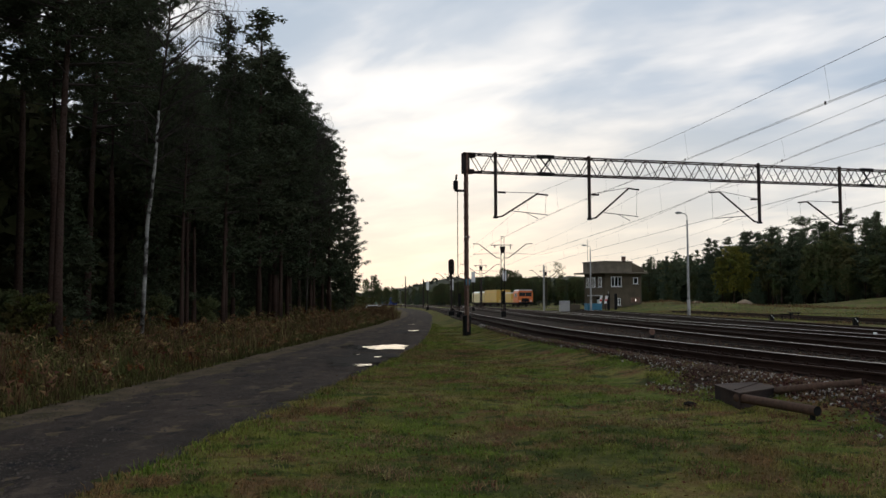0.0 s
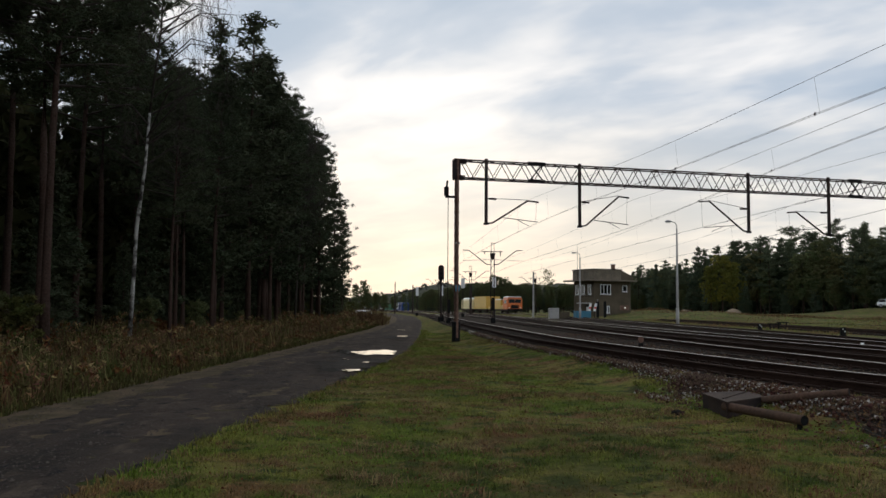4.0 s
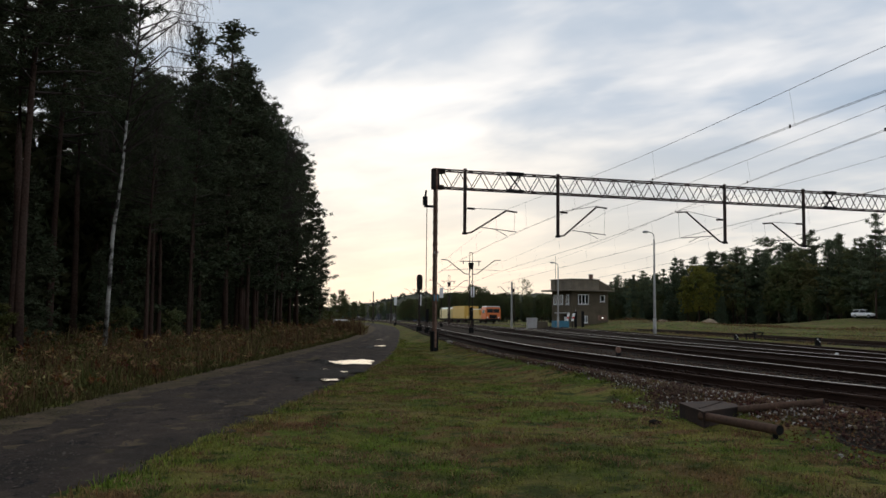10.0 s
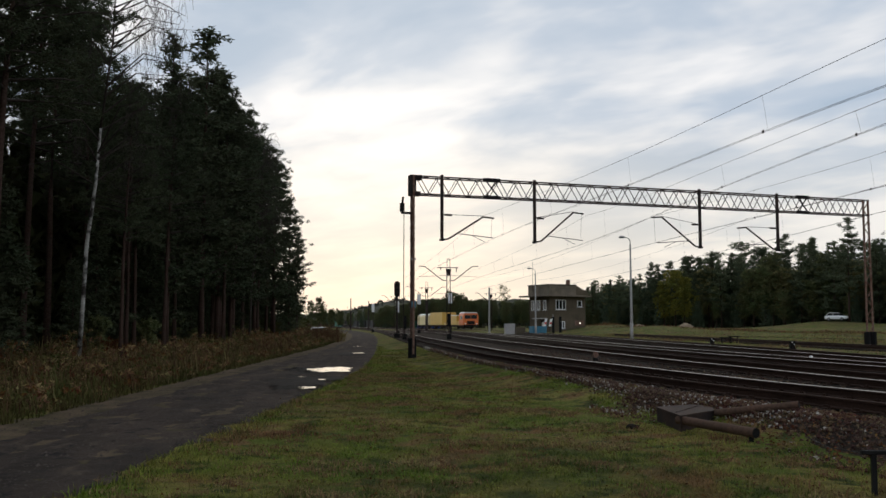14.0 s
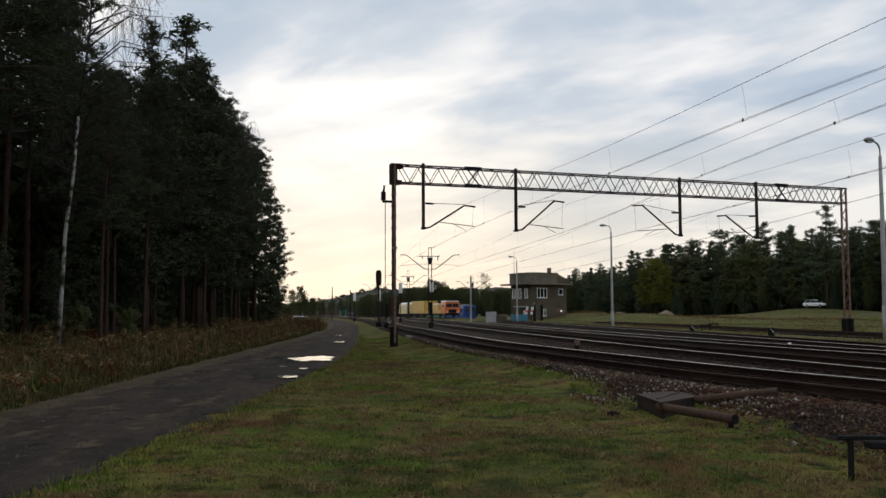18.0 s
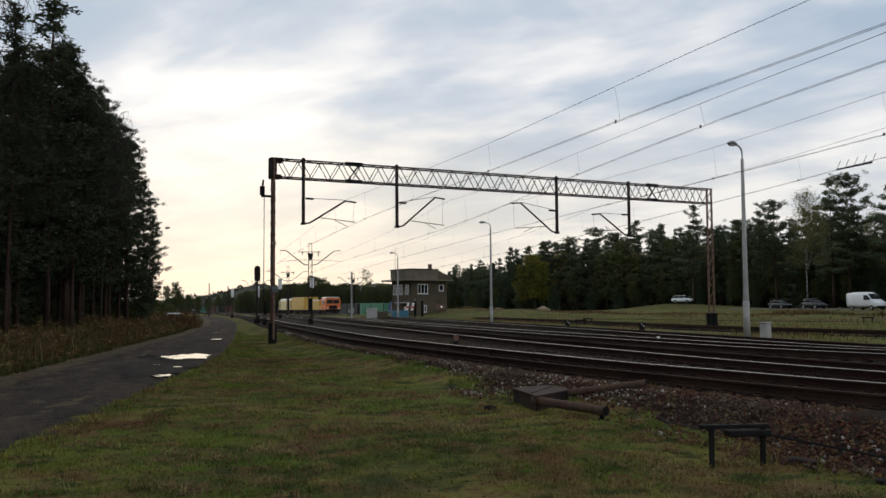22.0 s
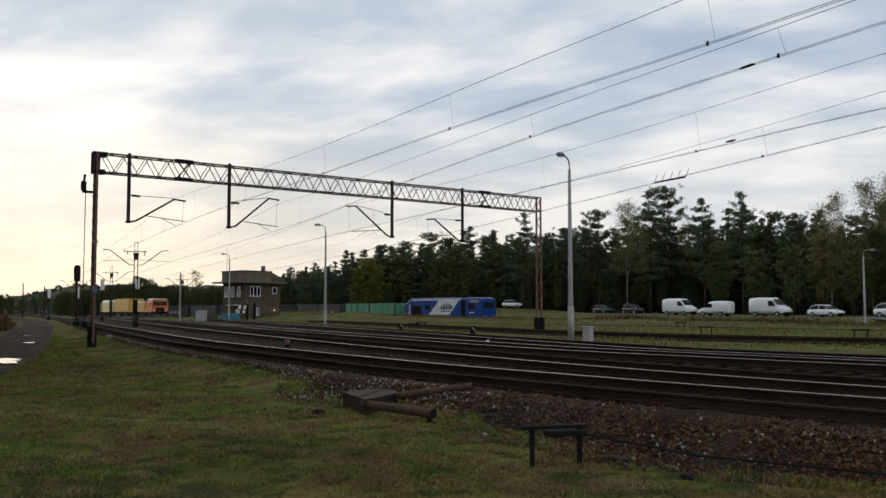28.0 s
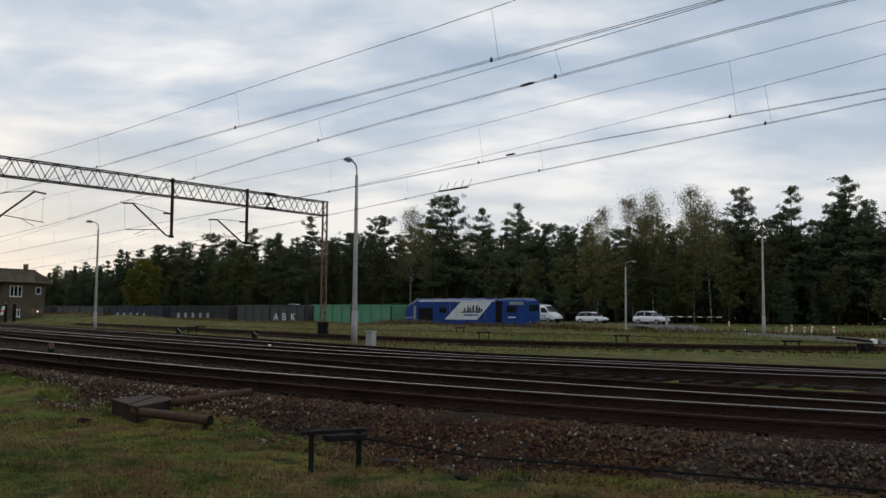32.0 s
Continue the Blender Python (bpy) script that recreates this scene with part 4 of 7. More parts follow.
    for name, mt, num, lab in (("weed_leaves", M_WEED, 900, "dull green leaves of the weeds"), ("seed_heads", M_STALK, 900, "brown seed heads and withered leaves of the weeds"), ("withered_leaves", M_DEADLEAF, 420, "red-brown withered leaves of the weeds")):
        cen = []
        while len(cen) < num:
            y = 9 + rng.random() ** 1.25 * 75
            off = 0.5 + rng.random() * 7.5
            x = float(X_ROADL(y)) - off
            nn = noise.noise(Vector((x * 0.45, y * 0.28, 9))) + 0.6 * noise.noise(Vector((x * 1.2, y * 0.9, num)))
            if rng.random() < 0.35 + nn:
                top = (0.45 + 0.75 * max(0, nn + 0.2)) * float(np.interp(off, [0.5, 1.2, 2.5], [0.3, 0.7, 1.0]))
                cen.append((x, y, gz(x, y) + top * rng.uniform(0.35, 1.05)))
        vv, ff = tuft_cloud(rng, cen, 0.11, 14, 1.0, 2.2)
        tagged(new(name, mesh_from(name, vv, ff, mt)), lab, "weeds", kind="stuff")
    fr = []
    for _ in range(9000):
        y = 9 + rng.random() ** 1.3 * 70
        x = float(X_ROADL(y)) - 0.25 - rng.random() ** 2 * 2.2
        fr.append((x, y))
    blades("road_edge_grass", fr, M_WEED, "low green fringe of grass at the road edge", 0.08, 0.32, 0.018, 1.0)
    # rough grass on the far side of the tracks
    far, dry = [], []
    while len(far) < 40000:
        az = radians(rng.uniform(-66, -9))
        d = rng.uniform(34, 112) if rng.random() < 0.85 else rng.uniform(100, 135)
        x, y = -math.sin(az) * d, math.cos(az) * d
        q = (x - 62.5) * 0.948 + (y - 92.9) * 0.318
        if x < float(X_T4(y)) + 4 or -9 < q < 9:
            continue
        nn = noise.noise(Vector((x * 0.15, y * 0.15, 4)))
        if rng.random() < 0.5 + nn:
            (dry if rng.random() < (0.10 if math.degrees(az) < -38 else 0.35) + 0.8 * nn else far).append((x, y))
    cw, ch, cd, dh = [], [], [], []
    while len(cw) < 5000:
        run, q = rng.uniform(-70, 75), -14.5 + rng.normal() * 2.6
        x, y = 62.5 + 0.948 * q + 0.318 * run, 92.9 + 0.318 * q - 0.948 * run
        nn = noise.noise(Vector((run * 0.12, q * 0.3, 41))) + 0.5 * noise.noise(Vector((run * 0.5, q * 0.8, 44)))
        if x < float(X_T4(y)) + 5 or rng.random() > 0.35 + 1.1 * nn:
            continue
        hh = (0.35 + 0.9 * max(0, nn)) * float(np.interp(run, [-20, 10, 20, 60, 75], [0.6, 0.8, 1.25, 1.1, 0.7]))
        if rng.random() < (0.62 if run > 14 else 0.15):
            cw.append((x, y))
            ch.append(hh)
        else:
            cd.append((x, y))
            dh.append(hh)
    blades("bank_weeds", cw, M_WEED, "ragged green and brown weeds along the crest of the bank", 0.25, 0.85, 0.06, 0.9, "weeds", tall=ch)
    blades("dry_bank_stalks", cd, M_STALK, "ragged dry stalks along the crest of the bank", 0.3, 0.9, 0.05, 0.8, tall=dh)
    blades("bank_grass", far, M_BLADE, "rough yellowing grass on the low bank beyond the tracks", 0.05, 0.22, 0.03, 1.6)
    blades("dry_bank_grass", dry, M_STALK, "dry brown grass on the low bank beyond the tracks", 0.06, 0.28, 0.028, 1.4)


# ---- trees ----
def tuft_cloud(rng, centres, size, count, flat=0.6, long=2.4):
    """Small pointed leaves or needle sprays round each centre."""
    C = np.repeat(np.array(centres), count, 0)
    n = len(C)
    d = rng.normal(size=(n, 3)) * (1, 1, flat)
    d /= np.linalg.norm(d, axis=1)[:, None] + 1e-9
    side = np.cross(d, rng.normal(size=(n, 3)))
    side /= np.linalg.norm(side, axis=1)[:, None] + 1e-9
    ln = size * rng.uniform(0.6, 1.3, (n, 1))
    wd = ln / long
    base = C + rng.normal(size=(n, 3)) * (0.55, 0.55, 0.40) * size
    V = np.stack([base - side * wd * 0.5, base + side * wd * 0.5, base + d * ln], 1).reshape(-1, 3)
    return V.tolist(), np.arange(n * 3).reshape(-1, 3).tolist()


def grow(kind, seed, height):
    """Meshes of one tree: trunk with limbs, and crown."""
    rng = np.random.default_rng(seed)
    g = Geo()
    lean = rng.normal(size=2) * 0.02 * height
    wig = rng.normal(size=(6, 2)) * 0.006 * height

    def axis_at(u):
        i = u * 5
        k = min(4, int(i))
        w = wig[k] * (1 - (i - k)) + wig[k + 1] * (i - k)
        return Vector((lean[0] * u * u + w[0] * u, lean[1] * u * u + w[1] * u, height * u))
    r0 = height * {"nearpine": 0.0085, "pine": 0.0105, "spruce": 0.012, "birch": 0.0060, "leafy": 0.011, "bare": 0.009, "bush": 0.008}[kind]
    us = np.linspace(0, 0.97, 9)
    g.tube([axis_at(u) for u in us], [r0 * (1.25 if k == 0 else 1) * (1 - 0.86 * u) for k, u in enumerate(us)], 7)
    spec = {"nearpine": (0.46, 52, 0.16, 0.25, 69, 0.120), "pine": (0.20, 84, 0.20, 0.22, 26, 0.20), "spruce": (0.05, 126, 0.20, -0.04, 22, 0.20), "birch": (0.30, 34, 0.15, 0.45, 16, 0.13),
            "leafy": (0.22, 54, 0.20, 0.5, 60, 0.17), "bare": (0.22, 52, 0.17, 0.6, 12, 0.13), "bush": (0.05, 26, 0.36, 0.6, 34, 0.20)}[kind]
    start, limbs, reach, rise, leaves, size = spec
    centres = []
    for k in range(limbs):
        u = start + (0.985 - start) * (k + rng.random()) / limbs
        if kind in ("pine", "spruce"):
            w = limbs // 6
            u = start + (0.97 - start) * ((k // 6) + 0.75 * rng.random()) / w + 0.02
            u = min(u, 0.985)
        t = (u - start) / (1 - start)
        if kind in ("pine", "nearpine"):
            ln = height * reach * (0.55 + 0.75 * math.sin(math.pi * min(1, 0.20 + 0.72 * t))) * rng.uniform(0.5, 1.15) * (1.15 - 0.92 * t)
        elif kind == "spruce":
            ln = height * reach * (1.08 - t) * rng.uniform(0.7, 1.15)
        else:
            ln = height * reach * (0.35 + math.sin(math.pi * (0.12 + 0.80 * t))) * rng.uniform(0.55, 1.1) * 0.9
        a = k * 2.4 + rng.normal() * 0.5
        p0 = axis_at(u)
        up = rise * rng.uniform(0.5, 1.4) * (1 if kind not in ("pine", "nearpine") else (0.2 + 1.5 * t))
        tip = p0 + Vector((math.cos(a), math.sin(a), up)) * ln
        mid = p0.lerp(tip, 0.55) + Vector((rng.normal() * 0.05, rng.normal() * 0.05, -0.05 if kind == "spruce" else 0.06)) * ln
        r = r0 * 0.32 * (1 - 0.6 * t)
        g.m = 1
        g.tube([p0, mid, tip], [r, r * 0.6, r * 0.15], 4, cap=False)
        if kind == "birch":
            for _ in range(3):
                s = p0.lerp(tip, rng.uniform(0.5, 1))
                e = s + Vector((rng.normal() * 0.3, rng.normal() * 0.3, -rng.uniform(0.5, 1.6)))
                g.tube([s, s.lerp(e, 0.5) + Vector((0.1, 0.05, 0.15)), e], [r * 0.3, r * 0.2, r * 0.1], 3, cap=False)
                centres += [tuple(s.lerp(e, w)) for w in (0.3, 0.6, 0.95)]
        if kind == "bare":
            for _ in range(4):
                s = p0.lerp(tip, rng.uniform(0.3, 0.95))
                e = s + Vector((rng.normal() * 0.5, rng.normal() * 0.5, rng.uniform(0.2, 1.1))) * ln * 0.5
                g.tube([s, e], [r * 0.4, r * 0.1], 3, cap=False)
                centres += [tuple(e), tuple(s.lerp(e, 0.6))]
        m = {"nearpine": 9, "pine": 10, "spruce": 8, "birch": 2, "leafy": 6, "bare": 1, "bush": 6}[kind]
        for j in range(m):
            w = rng.uniform(0.30 if kind in ("pine", "nearpine") else 0.15, 1.02)
            c = p0.lerp(mid, w / 0.55) if w < 0.55 else mid.lerp(tip, (w - 0.55) / 0.45)
            jit = height * {"nearpine": 0.022, "pine": 0.020, "spruce": 0.014, "birch": 0.03, "leafy": 0.03, "bare": 0.02, "bush": 0.05}[kind]
            centres.append(tuple(c + Vector(rng.normal(size=3) * (jit, jit, jit * 0.5))))
    v, f = tuft_cloud(rng, centres, size * (height / 18) ** 0.4 * 1.55, leaves, 0.55 if kind in ("pine", "spruce", "nearpine") else 0.9, {"nearpine": 4.6, "pine": 2.4, "spruce": 2.4}.get(kind, 1.5))
    bark = {"birch": M_BIRCHBARK, "bare": M_BIRCHBARK}.get(kind, M_BARK)
    return g.mesh("trunk", [bark, M_LIMB], True), v, f


def grow_conifer(seed, height, start, spacing, reach, power, droop, leaves, size):
    """A conifer with whorls of boughs and a pointed top."""
    rng = np.random.default_rng(seed)
    g = Geo()
    r0 = height * 0.0095
    lean = rng.normal(size=2) * 0.012 * height

    def axis_at(u):
        return Vector((lean[0] * u * u, lean[1] * u * u, height * u))
    us = np.linspace(0, 0.985, 8)
    g.tube([axis_at(u) for u in us], [r0 * (1 - 0.9 * u) + 0.01 for u in us], 6)
    g.m = 1
    centres = []
    z = start * height
    while z < 0.975 * height:
        u = z / height
        t = (u - start) / (1 - start)
        for k in range(rng.integers(4, 7)):
            ln = height * reach * (1 - t) ** power * min(1.0, 0.55 + 2.2 * t) * rng.uniform(0.5, 1.2) + 0.18
            a = rng.uniform(0, 6.283)
            p0 = axis_at(min(0.98, u + rng.uniform(-0.3, 0.3) * spacing / height))
            lift = droop * rng.uniform(0.5, 1.5) + 0.35 * t
            tip = p0 + Vector((math.cos(a), math.sin(a), lift)) * ln
            mid = p0.lerp(tip, 0.6) + Vector((0, 0, -0.06 * ln))
            g.tube([p0, mid, tip], [r0 * 0.28 * (1 - 0.7 * t), r0 * 0.14 * (1 - 0.6 * t), 0.008], 4, cap=False)
            for j in range(max(2, int(ln / 0.30))):
                w = rng.uniform(0.22, 1.03)
                c = p0.lerp(mid, w / 0.6) if w < 0.6 else mid.lerp(tip, (w - 0.6) / 0.4)
                s = 0.10 + 0.11 * ln
                centres.append(tuple(c + Vector(rng.normal(size=3) * (s, s, 0.06))))
        z += spacing * rng.uniform(0.75, 1.25)
    for k in range(6):
        centres.append(tuple(axis_at(0.945 + 0.05 * k / 5)))
    v, f = tuft_cloud(rng, centres, size, leaves, 0.42, 2.3)
    return g.mesh("trunk", [M_BARK, M_LIMB], True), v, f


def grow_airy(seed, height, leaves):
    """A pale forked birch with a wide thin crown of fine twigs."""
    rng = np.random.default_rng(seed)
    g = Geo()
    r0 = height * 0.0062
    centres = []
    stems = [(Vector((0, 0, 0)), Vector((rng.normal() * 0.8, rng.normal() * 0.8, height)))]
    for _ in range(2):
        a = rng.uniform(0, 6.283)
        f0 = stems[0][0].lerp(stems[0][1], rng.uniform(0.25, 0.45))
        stems.append((f0, f0 + Vector((math.cos(a) * height * 0.14, math.sin(a) * height * 0.14, height * rng.uniform(0.42, 0.52)))))
    for n, (s, e) in enumerate(stems):
        m = s.lerp(e, 0.5) + Vector((rng.normal() * 0.25, rng.normal() * 0.25, 0))
        r = r0 * (1 if n == 0 else 0.55)
        g.m = 0
        g.tube([s, s.lerp(m, 0.5), m, e], [r, r * 0.8, r * 0.55, 0.012], 6)
        g.m = 1
        for k in range(30 if n == 0 else 16):
            u = rng.uniform(0.32 if n == 0 else 0.25, 0.98)
            p0 = s.lerp(m, u / 0.5) if u < 0.5 else m.lerp(e, (u - 0.5) / 0.5)
            a = rng.uniform(0, 6.283)
            ln = height * 0.16 * (1.15 - u) * rng.uniform(0.7, 1.4) + 0.4
            tip = p0 + Vector((math.cos(a), math.sin(a), rng.uniform(0.4, 1.0))) * ln
            g.tube([p0, tip], [r * 0.25, 0.008], 3, cap=False)
            for _ in range(5):
                b = p0.lerp(tip, rng.uniform(0.3, 1.0))
                c = b + Vector((rng.normal() * 0.6, rng.normal() * 0.6, rng.uniform(-0.7, 0.8)))
                g.tube([b, c], [0.012, 0.005], 3, cap=False)
                centres += [tuple(c), tuple(b.lerp(c, 0.6)), tuple(c + Vector(rng.normal(size=3) * 0.3))]
    v, f = tuft_cloud(rng, centres, 0.20, leaves, 1.0, 1.5)
    # loosen the leaves
    jit = rng.normal(size=(len(v) // 3, 3)) * 0.42
    v = (np.array(v).reshape(-1, 3, 3) + jit[:, None, :]).reshape(-1, 3).tolist()
    return g.mesh("trunk", [M_BIRCHBARK, M_LIMB], True), v, f


def edge_birch(x, y, height, out, label, bark):
    """A leaning birch at the wood's edge, its bare twigs hanging out over the road side (+x)."""
    rng = np.random.default_rng(int(height * 10 + y))
    root = thing("birch_tree", x, y, gz(x, y) - 0.06, 0, label, "tree", "trees of the near wood")
    ctrl = [Vector((0, 0, 0)), Vector((0.10, 0, height * 0.16)), Vector((0.16, 0, height * 0.28)), Vector((0.40, 0, height * 0.42)), Vector((0.52, 0, height * 0.55)), Vector((0.85, 0, height * 0.75)), Vector((0.95, 0, height))]
    part("trunk", Geo().tube(ctrl[:5], [0.088, 0.072, 0.070, 0.056, 0.046], 8).mesh("trunk", bark, True), None, root)
    part("upper_stem", Geo().tube(ctrl[4:], [0.046, 0.036, 0.012], 8).mesh("upper_stem", M_LIMB, True), None, root)
    for k in range(34):
        g, tw = Geo(), Geo()
        u = rng.uniform(0.42, 0.97)
        i = min(5, int(u * 6))
        p0 = Vector((np.interp(u, [0, 0.28, 0.55, 0.75, 1], [0, 0.16, 0.52, 0.85, 0.95]), 0, height * u))
        a = rng.normal() * 0.7 if k % 3 else rng.uniform(0, 6.283)
        ln = out * rng.uniform(0.45, 1.05) * (1.0 if abs(math.cos(a)) > 0.4 else 0.6)
        tip = p0 + Vector((math.cos(a) * ln, math.sin(a) * ln, ln * rng.uniform(-0.05, 0.45)))
        mid = p0.lerp(tip, 0.5) + Vector((0, 0, 0.22 * ln))
        g.tube([p0, mid, tip], [0.034, 0.02, 0.007], 5, cap=False)
        for _ in range(11):
            w = rng.uniform(0.3, 1.0)
            s = p0.lerp(mid, w * 2) if w < 0.5 else mid.lerp(tip, w * 2 - 1)
            d = rng.uniform(0.5, 1.6)
            e = s + Vector((rng.normal() * 0.22, rng.normal() * 0.22, -d))
            b = s.lerp(e, 0.4) + Vector((rng.normal() * 0.12, rng.normal() * 0.12, 0.12 * d))
            tw.tube([s, b, e], [0.008, 0.006, 0.003], 3, cap=False)
            for _ in range(2):
                q = b.lerp(e, rng.uniform(0, 0.8))
                tw.tube([q, q + Vector((rng.normal() * 0.16, rng.normal() * 0.16, -rng.uniform(0.15, 0.5)))], [0.005, 0.003], 3, cap=False)
        limb = part("limb", g, M_LIMB, root)
        part("twig_spray", tw, M_LIMB, limb)


TREE_MESH = {}


def tree_kind(key, kind, seed, height, leaf):
    trunk, v, f = grow(kind, seed, height)
    TREE_MESH[key] = (trunk, mesh_from("crown", v, f, leaf), height, kind)


def plant(key, x, y, height, turn, label, group, name=None, z=None):
    trunk, crown, h, kind = TREE_MESH[key]
    s = height / h
    nm = name or {"nearpine": "pine_tree", "pine": "pine_tree", "spruce": "spruce_tree", "birch": "birch_tree", "leafy": "leafy_tree", "bare": "birch_tree", "bush": "bush"}[kind]
    root = thing(nm, x, y, (gz(x, y) if z is None else z) - 0.06, turn, label, "bush" if kind == "bush" else "tree", group)
    root.scale = (s, s, s)
    part("trunk", trunk, None, root)
    part("crown", crown, None, root)
    return root


def thicket(name, line, lo, hi, top, count, label, mat):
    """A mass of leaf sprays beside a line, as deep as lo to hi metres from it."""
    rng = np.random.default_rng(count)
    pts = resample(line, 1.0)
    cen = []
    for _ in range(count):
        p, d = pts[rng.integers(len(pts))]
        q = p + Vector((-d.y, d.x, 0)) * rng.uniform(lo, hi)
        t = top * (0.55 + 0.45 * noise.noise(Vector((q.x * 0.12, q.y * 0.12, 3))))
        cen.append((q.x, q.y, gz(q.x, q.y) + rng.random() ** 0.8 * max(2.0, t)))
    v, f = tuft_cloud(rng, cen, 0.9, 12, 0.8, 1.6)
    tagged(new(name, mesh_from(name, v, f, mat)), label, "undergrowth", kind="stuff")


def build_trees():
    for k, (st, sp, rc, pw, dr) in enumerate(((0.16, 0.85, 0.235, 0.55, 0.08), (0.28, 1.30, 0.225, 0.65, 0.06), (0.12, 0.80, 0.225, 0.60, 0.05), (0.34, 1.10, 0.250, 0.42, 0.14))):
        trunk, v, f = grow_conifer(20 + k, 19.0, st, sp, rc, pw, dr, 24, 0.34)
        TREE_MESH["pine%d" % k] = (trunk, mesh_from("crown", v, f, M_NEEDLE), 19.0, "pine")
    for k in range(2):
        trunk, v, f = grow_airy(90 + k, 20.0, 9)
        TREE_MESH["airy%d" % k] = (trunk, mesh_from("crown", v, f, M_THINLEAF), 20.0, "bare")
    for k in range(3):
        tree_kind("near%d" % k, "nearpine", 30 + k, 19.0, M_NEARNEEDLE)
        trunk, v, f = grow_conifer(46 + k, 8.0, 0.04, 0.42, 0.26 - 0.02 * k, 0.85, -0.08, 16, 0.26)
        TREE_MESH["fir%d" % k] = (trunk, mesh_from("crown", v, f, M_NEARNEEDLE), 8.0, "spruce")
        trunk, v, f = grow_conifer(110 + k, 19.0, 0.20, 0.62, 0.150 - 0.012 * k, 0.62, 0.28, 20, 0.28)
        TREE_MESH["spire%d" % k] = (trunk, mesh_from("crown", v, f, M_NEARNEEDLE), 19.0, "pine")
    for k in range(3):
        trunk, v, f = grow_conifer(40 + k, 15.0, 0.05, 0.62, 0.215 - 0.015 * k, 0.95, -0.10, 22, 0.31)
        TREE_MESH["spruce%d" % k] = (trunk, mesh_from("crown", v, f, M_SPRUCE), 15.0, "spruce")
    for k in range(2):
        tree_kind("birch%d" % k, "birch", 50 + k, 19.0, M_THINLEAF)
        tree_kind("leafy%d" % k, "leafy", 60 + k, 12.0, M_LEAF)
    tree_kind("gold", "leafy", 65, 13.0, M_GOLD)
    tree_kind("olive", "leafy", 67, 13.0, M_THINLEAF)
    tree_kind("bare", "bare", 70, 17.0, M_THINLEAF)
    tree_kind("rust", "bush", 83, 3.0, M_DEADLEAF)
    tree_kind("bush0", "bush", 80, 3.0, M_LEAF)
    tree_kind("bush1", "bush", 81, 3.0, M_WEED)
    rng = random.Random(11)
    # the near wood along the road
    G1 = "trees of the near wood"
    y = 12.0
    while y < 112:
        for row in range(6):
            x = -10.2 - row * 4.2 + rng.uniform(-1.2, 1.2)
            yy = y + rng.uniform(-1.6, 1.6)
            if x < -0.85 * (yy + 6):
                continue
            tall = rng.uniform(16.5, 20.5)
            if 10.4 < math.degrees(math.atan2(-x, yy)) < 13.8 + math.degrees(2.4 / math.hypot(x, yy)) and yy < 66:
                tall = min(tall, 0.255 * math.hypot(x, yy) + 1.2)
            az = math.degrees(math.atan2(x, yy)) + 0.8
            if az > -10.3:
                tall = min(tall, 1.6 + math.hypot(x, yy) * math.tan(radians(float(np.interp(az, [-10.3, -8.85, -7.8, -6.4, -5.3, -4.4, -3.7, -3.0], [17.5, 15.4, 13.3, 11.8, 10.6, 8.65, 5.1, 2.0])))))
            u = rng.random()
            if (row > 3 and u < 0.74) or (row > 1 and yy < 52 and u < 0.62):
                continue
            if u < (0.74 if row > 0 else 0.86):
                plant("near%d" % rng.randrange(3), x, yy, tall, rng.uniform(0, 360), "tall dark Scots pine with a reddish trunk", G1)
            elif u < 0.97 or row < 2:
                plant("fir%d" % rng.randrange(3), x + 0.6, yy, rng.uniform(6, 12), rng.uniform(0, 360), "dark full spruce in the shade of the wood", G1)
            else:
                plant("birch%d" % rng.randrange(2), x, yy, rng.uniform(14, 18), rng.uniform(0, 360), "slender birch with thin hanging twigs", G1)
        y += 4.3 if y < 70 else 5.5
    for k, (px, py, ph) in enumerate(((-9.6, 53.5, 19.0), (-9.6, 59.0, 18.0), (-10.6, 49.0, 17.0), (-9.8, 66.0, 17.0), (-9.6, 78.0, 17.2), (-9.2, 90.0, 17.6), (-8.8, 102.0, 15.6), (-8.6, 111.0, 12.6))):
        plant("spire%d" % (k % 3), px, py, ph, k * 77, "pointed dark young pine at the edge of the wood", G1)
    edge_birch(-10.1, 33.0, 15.5, 3.3, "leaning white-stemmed birch with bare twigs hanging out of the wood", M_BIRCHBARK)
    edge_birch(-9.5, 74.0, 17.0, 2.0, "slender bare tree with a dark stem by the wood", M_LIMB)
    for k in range(22):
        yy = rng.uniform(16, 108)
        plant("bush%d" % rng.randrange(2), -10.0 - rng.uniform(0, 4.0), yy, rng.uniform(0.9, 2.0), rng.uniform(0, 360), "dark undergrowth bush at the edge of the wood", "undergrowth")
    for k in range(30):
        yy = 15 + k * 3.1 + rng.uniform(-1.2, 1.2)
        plant("fir%d" % (k % 3), -11.6 - rng.uniform(0, 2.6), yy, rng.uniform(3.0, 7.5), rng.uniform(0, 360), "young dark spruce under the tall pines", G1)
    plant("rust", -9.9, 36.7, 0.95, 0, "small shrub with red-brown autumn leaves", "undergrowth")
    # the far wood behind the parked cars
    G2 = "trees of the far wood"
    edge = curve_points([(52, 252), (66, 232), (80, 211), (101, 172), (112, 140), (118, 110), (122, 84), (126, 58), (128, 30), (128, 0)], 3.0)
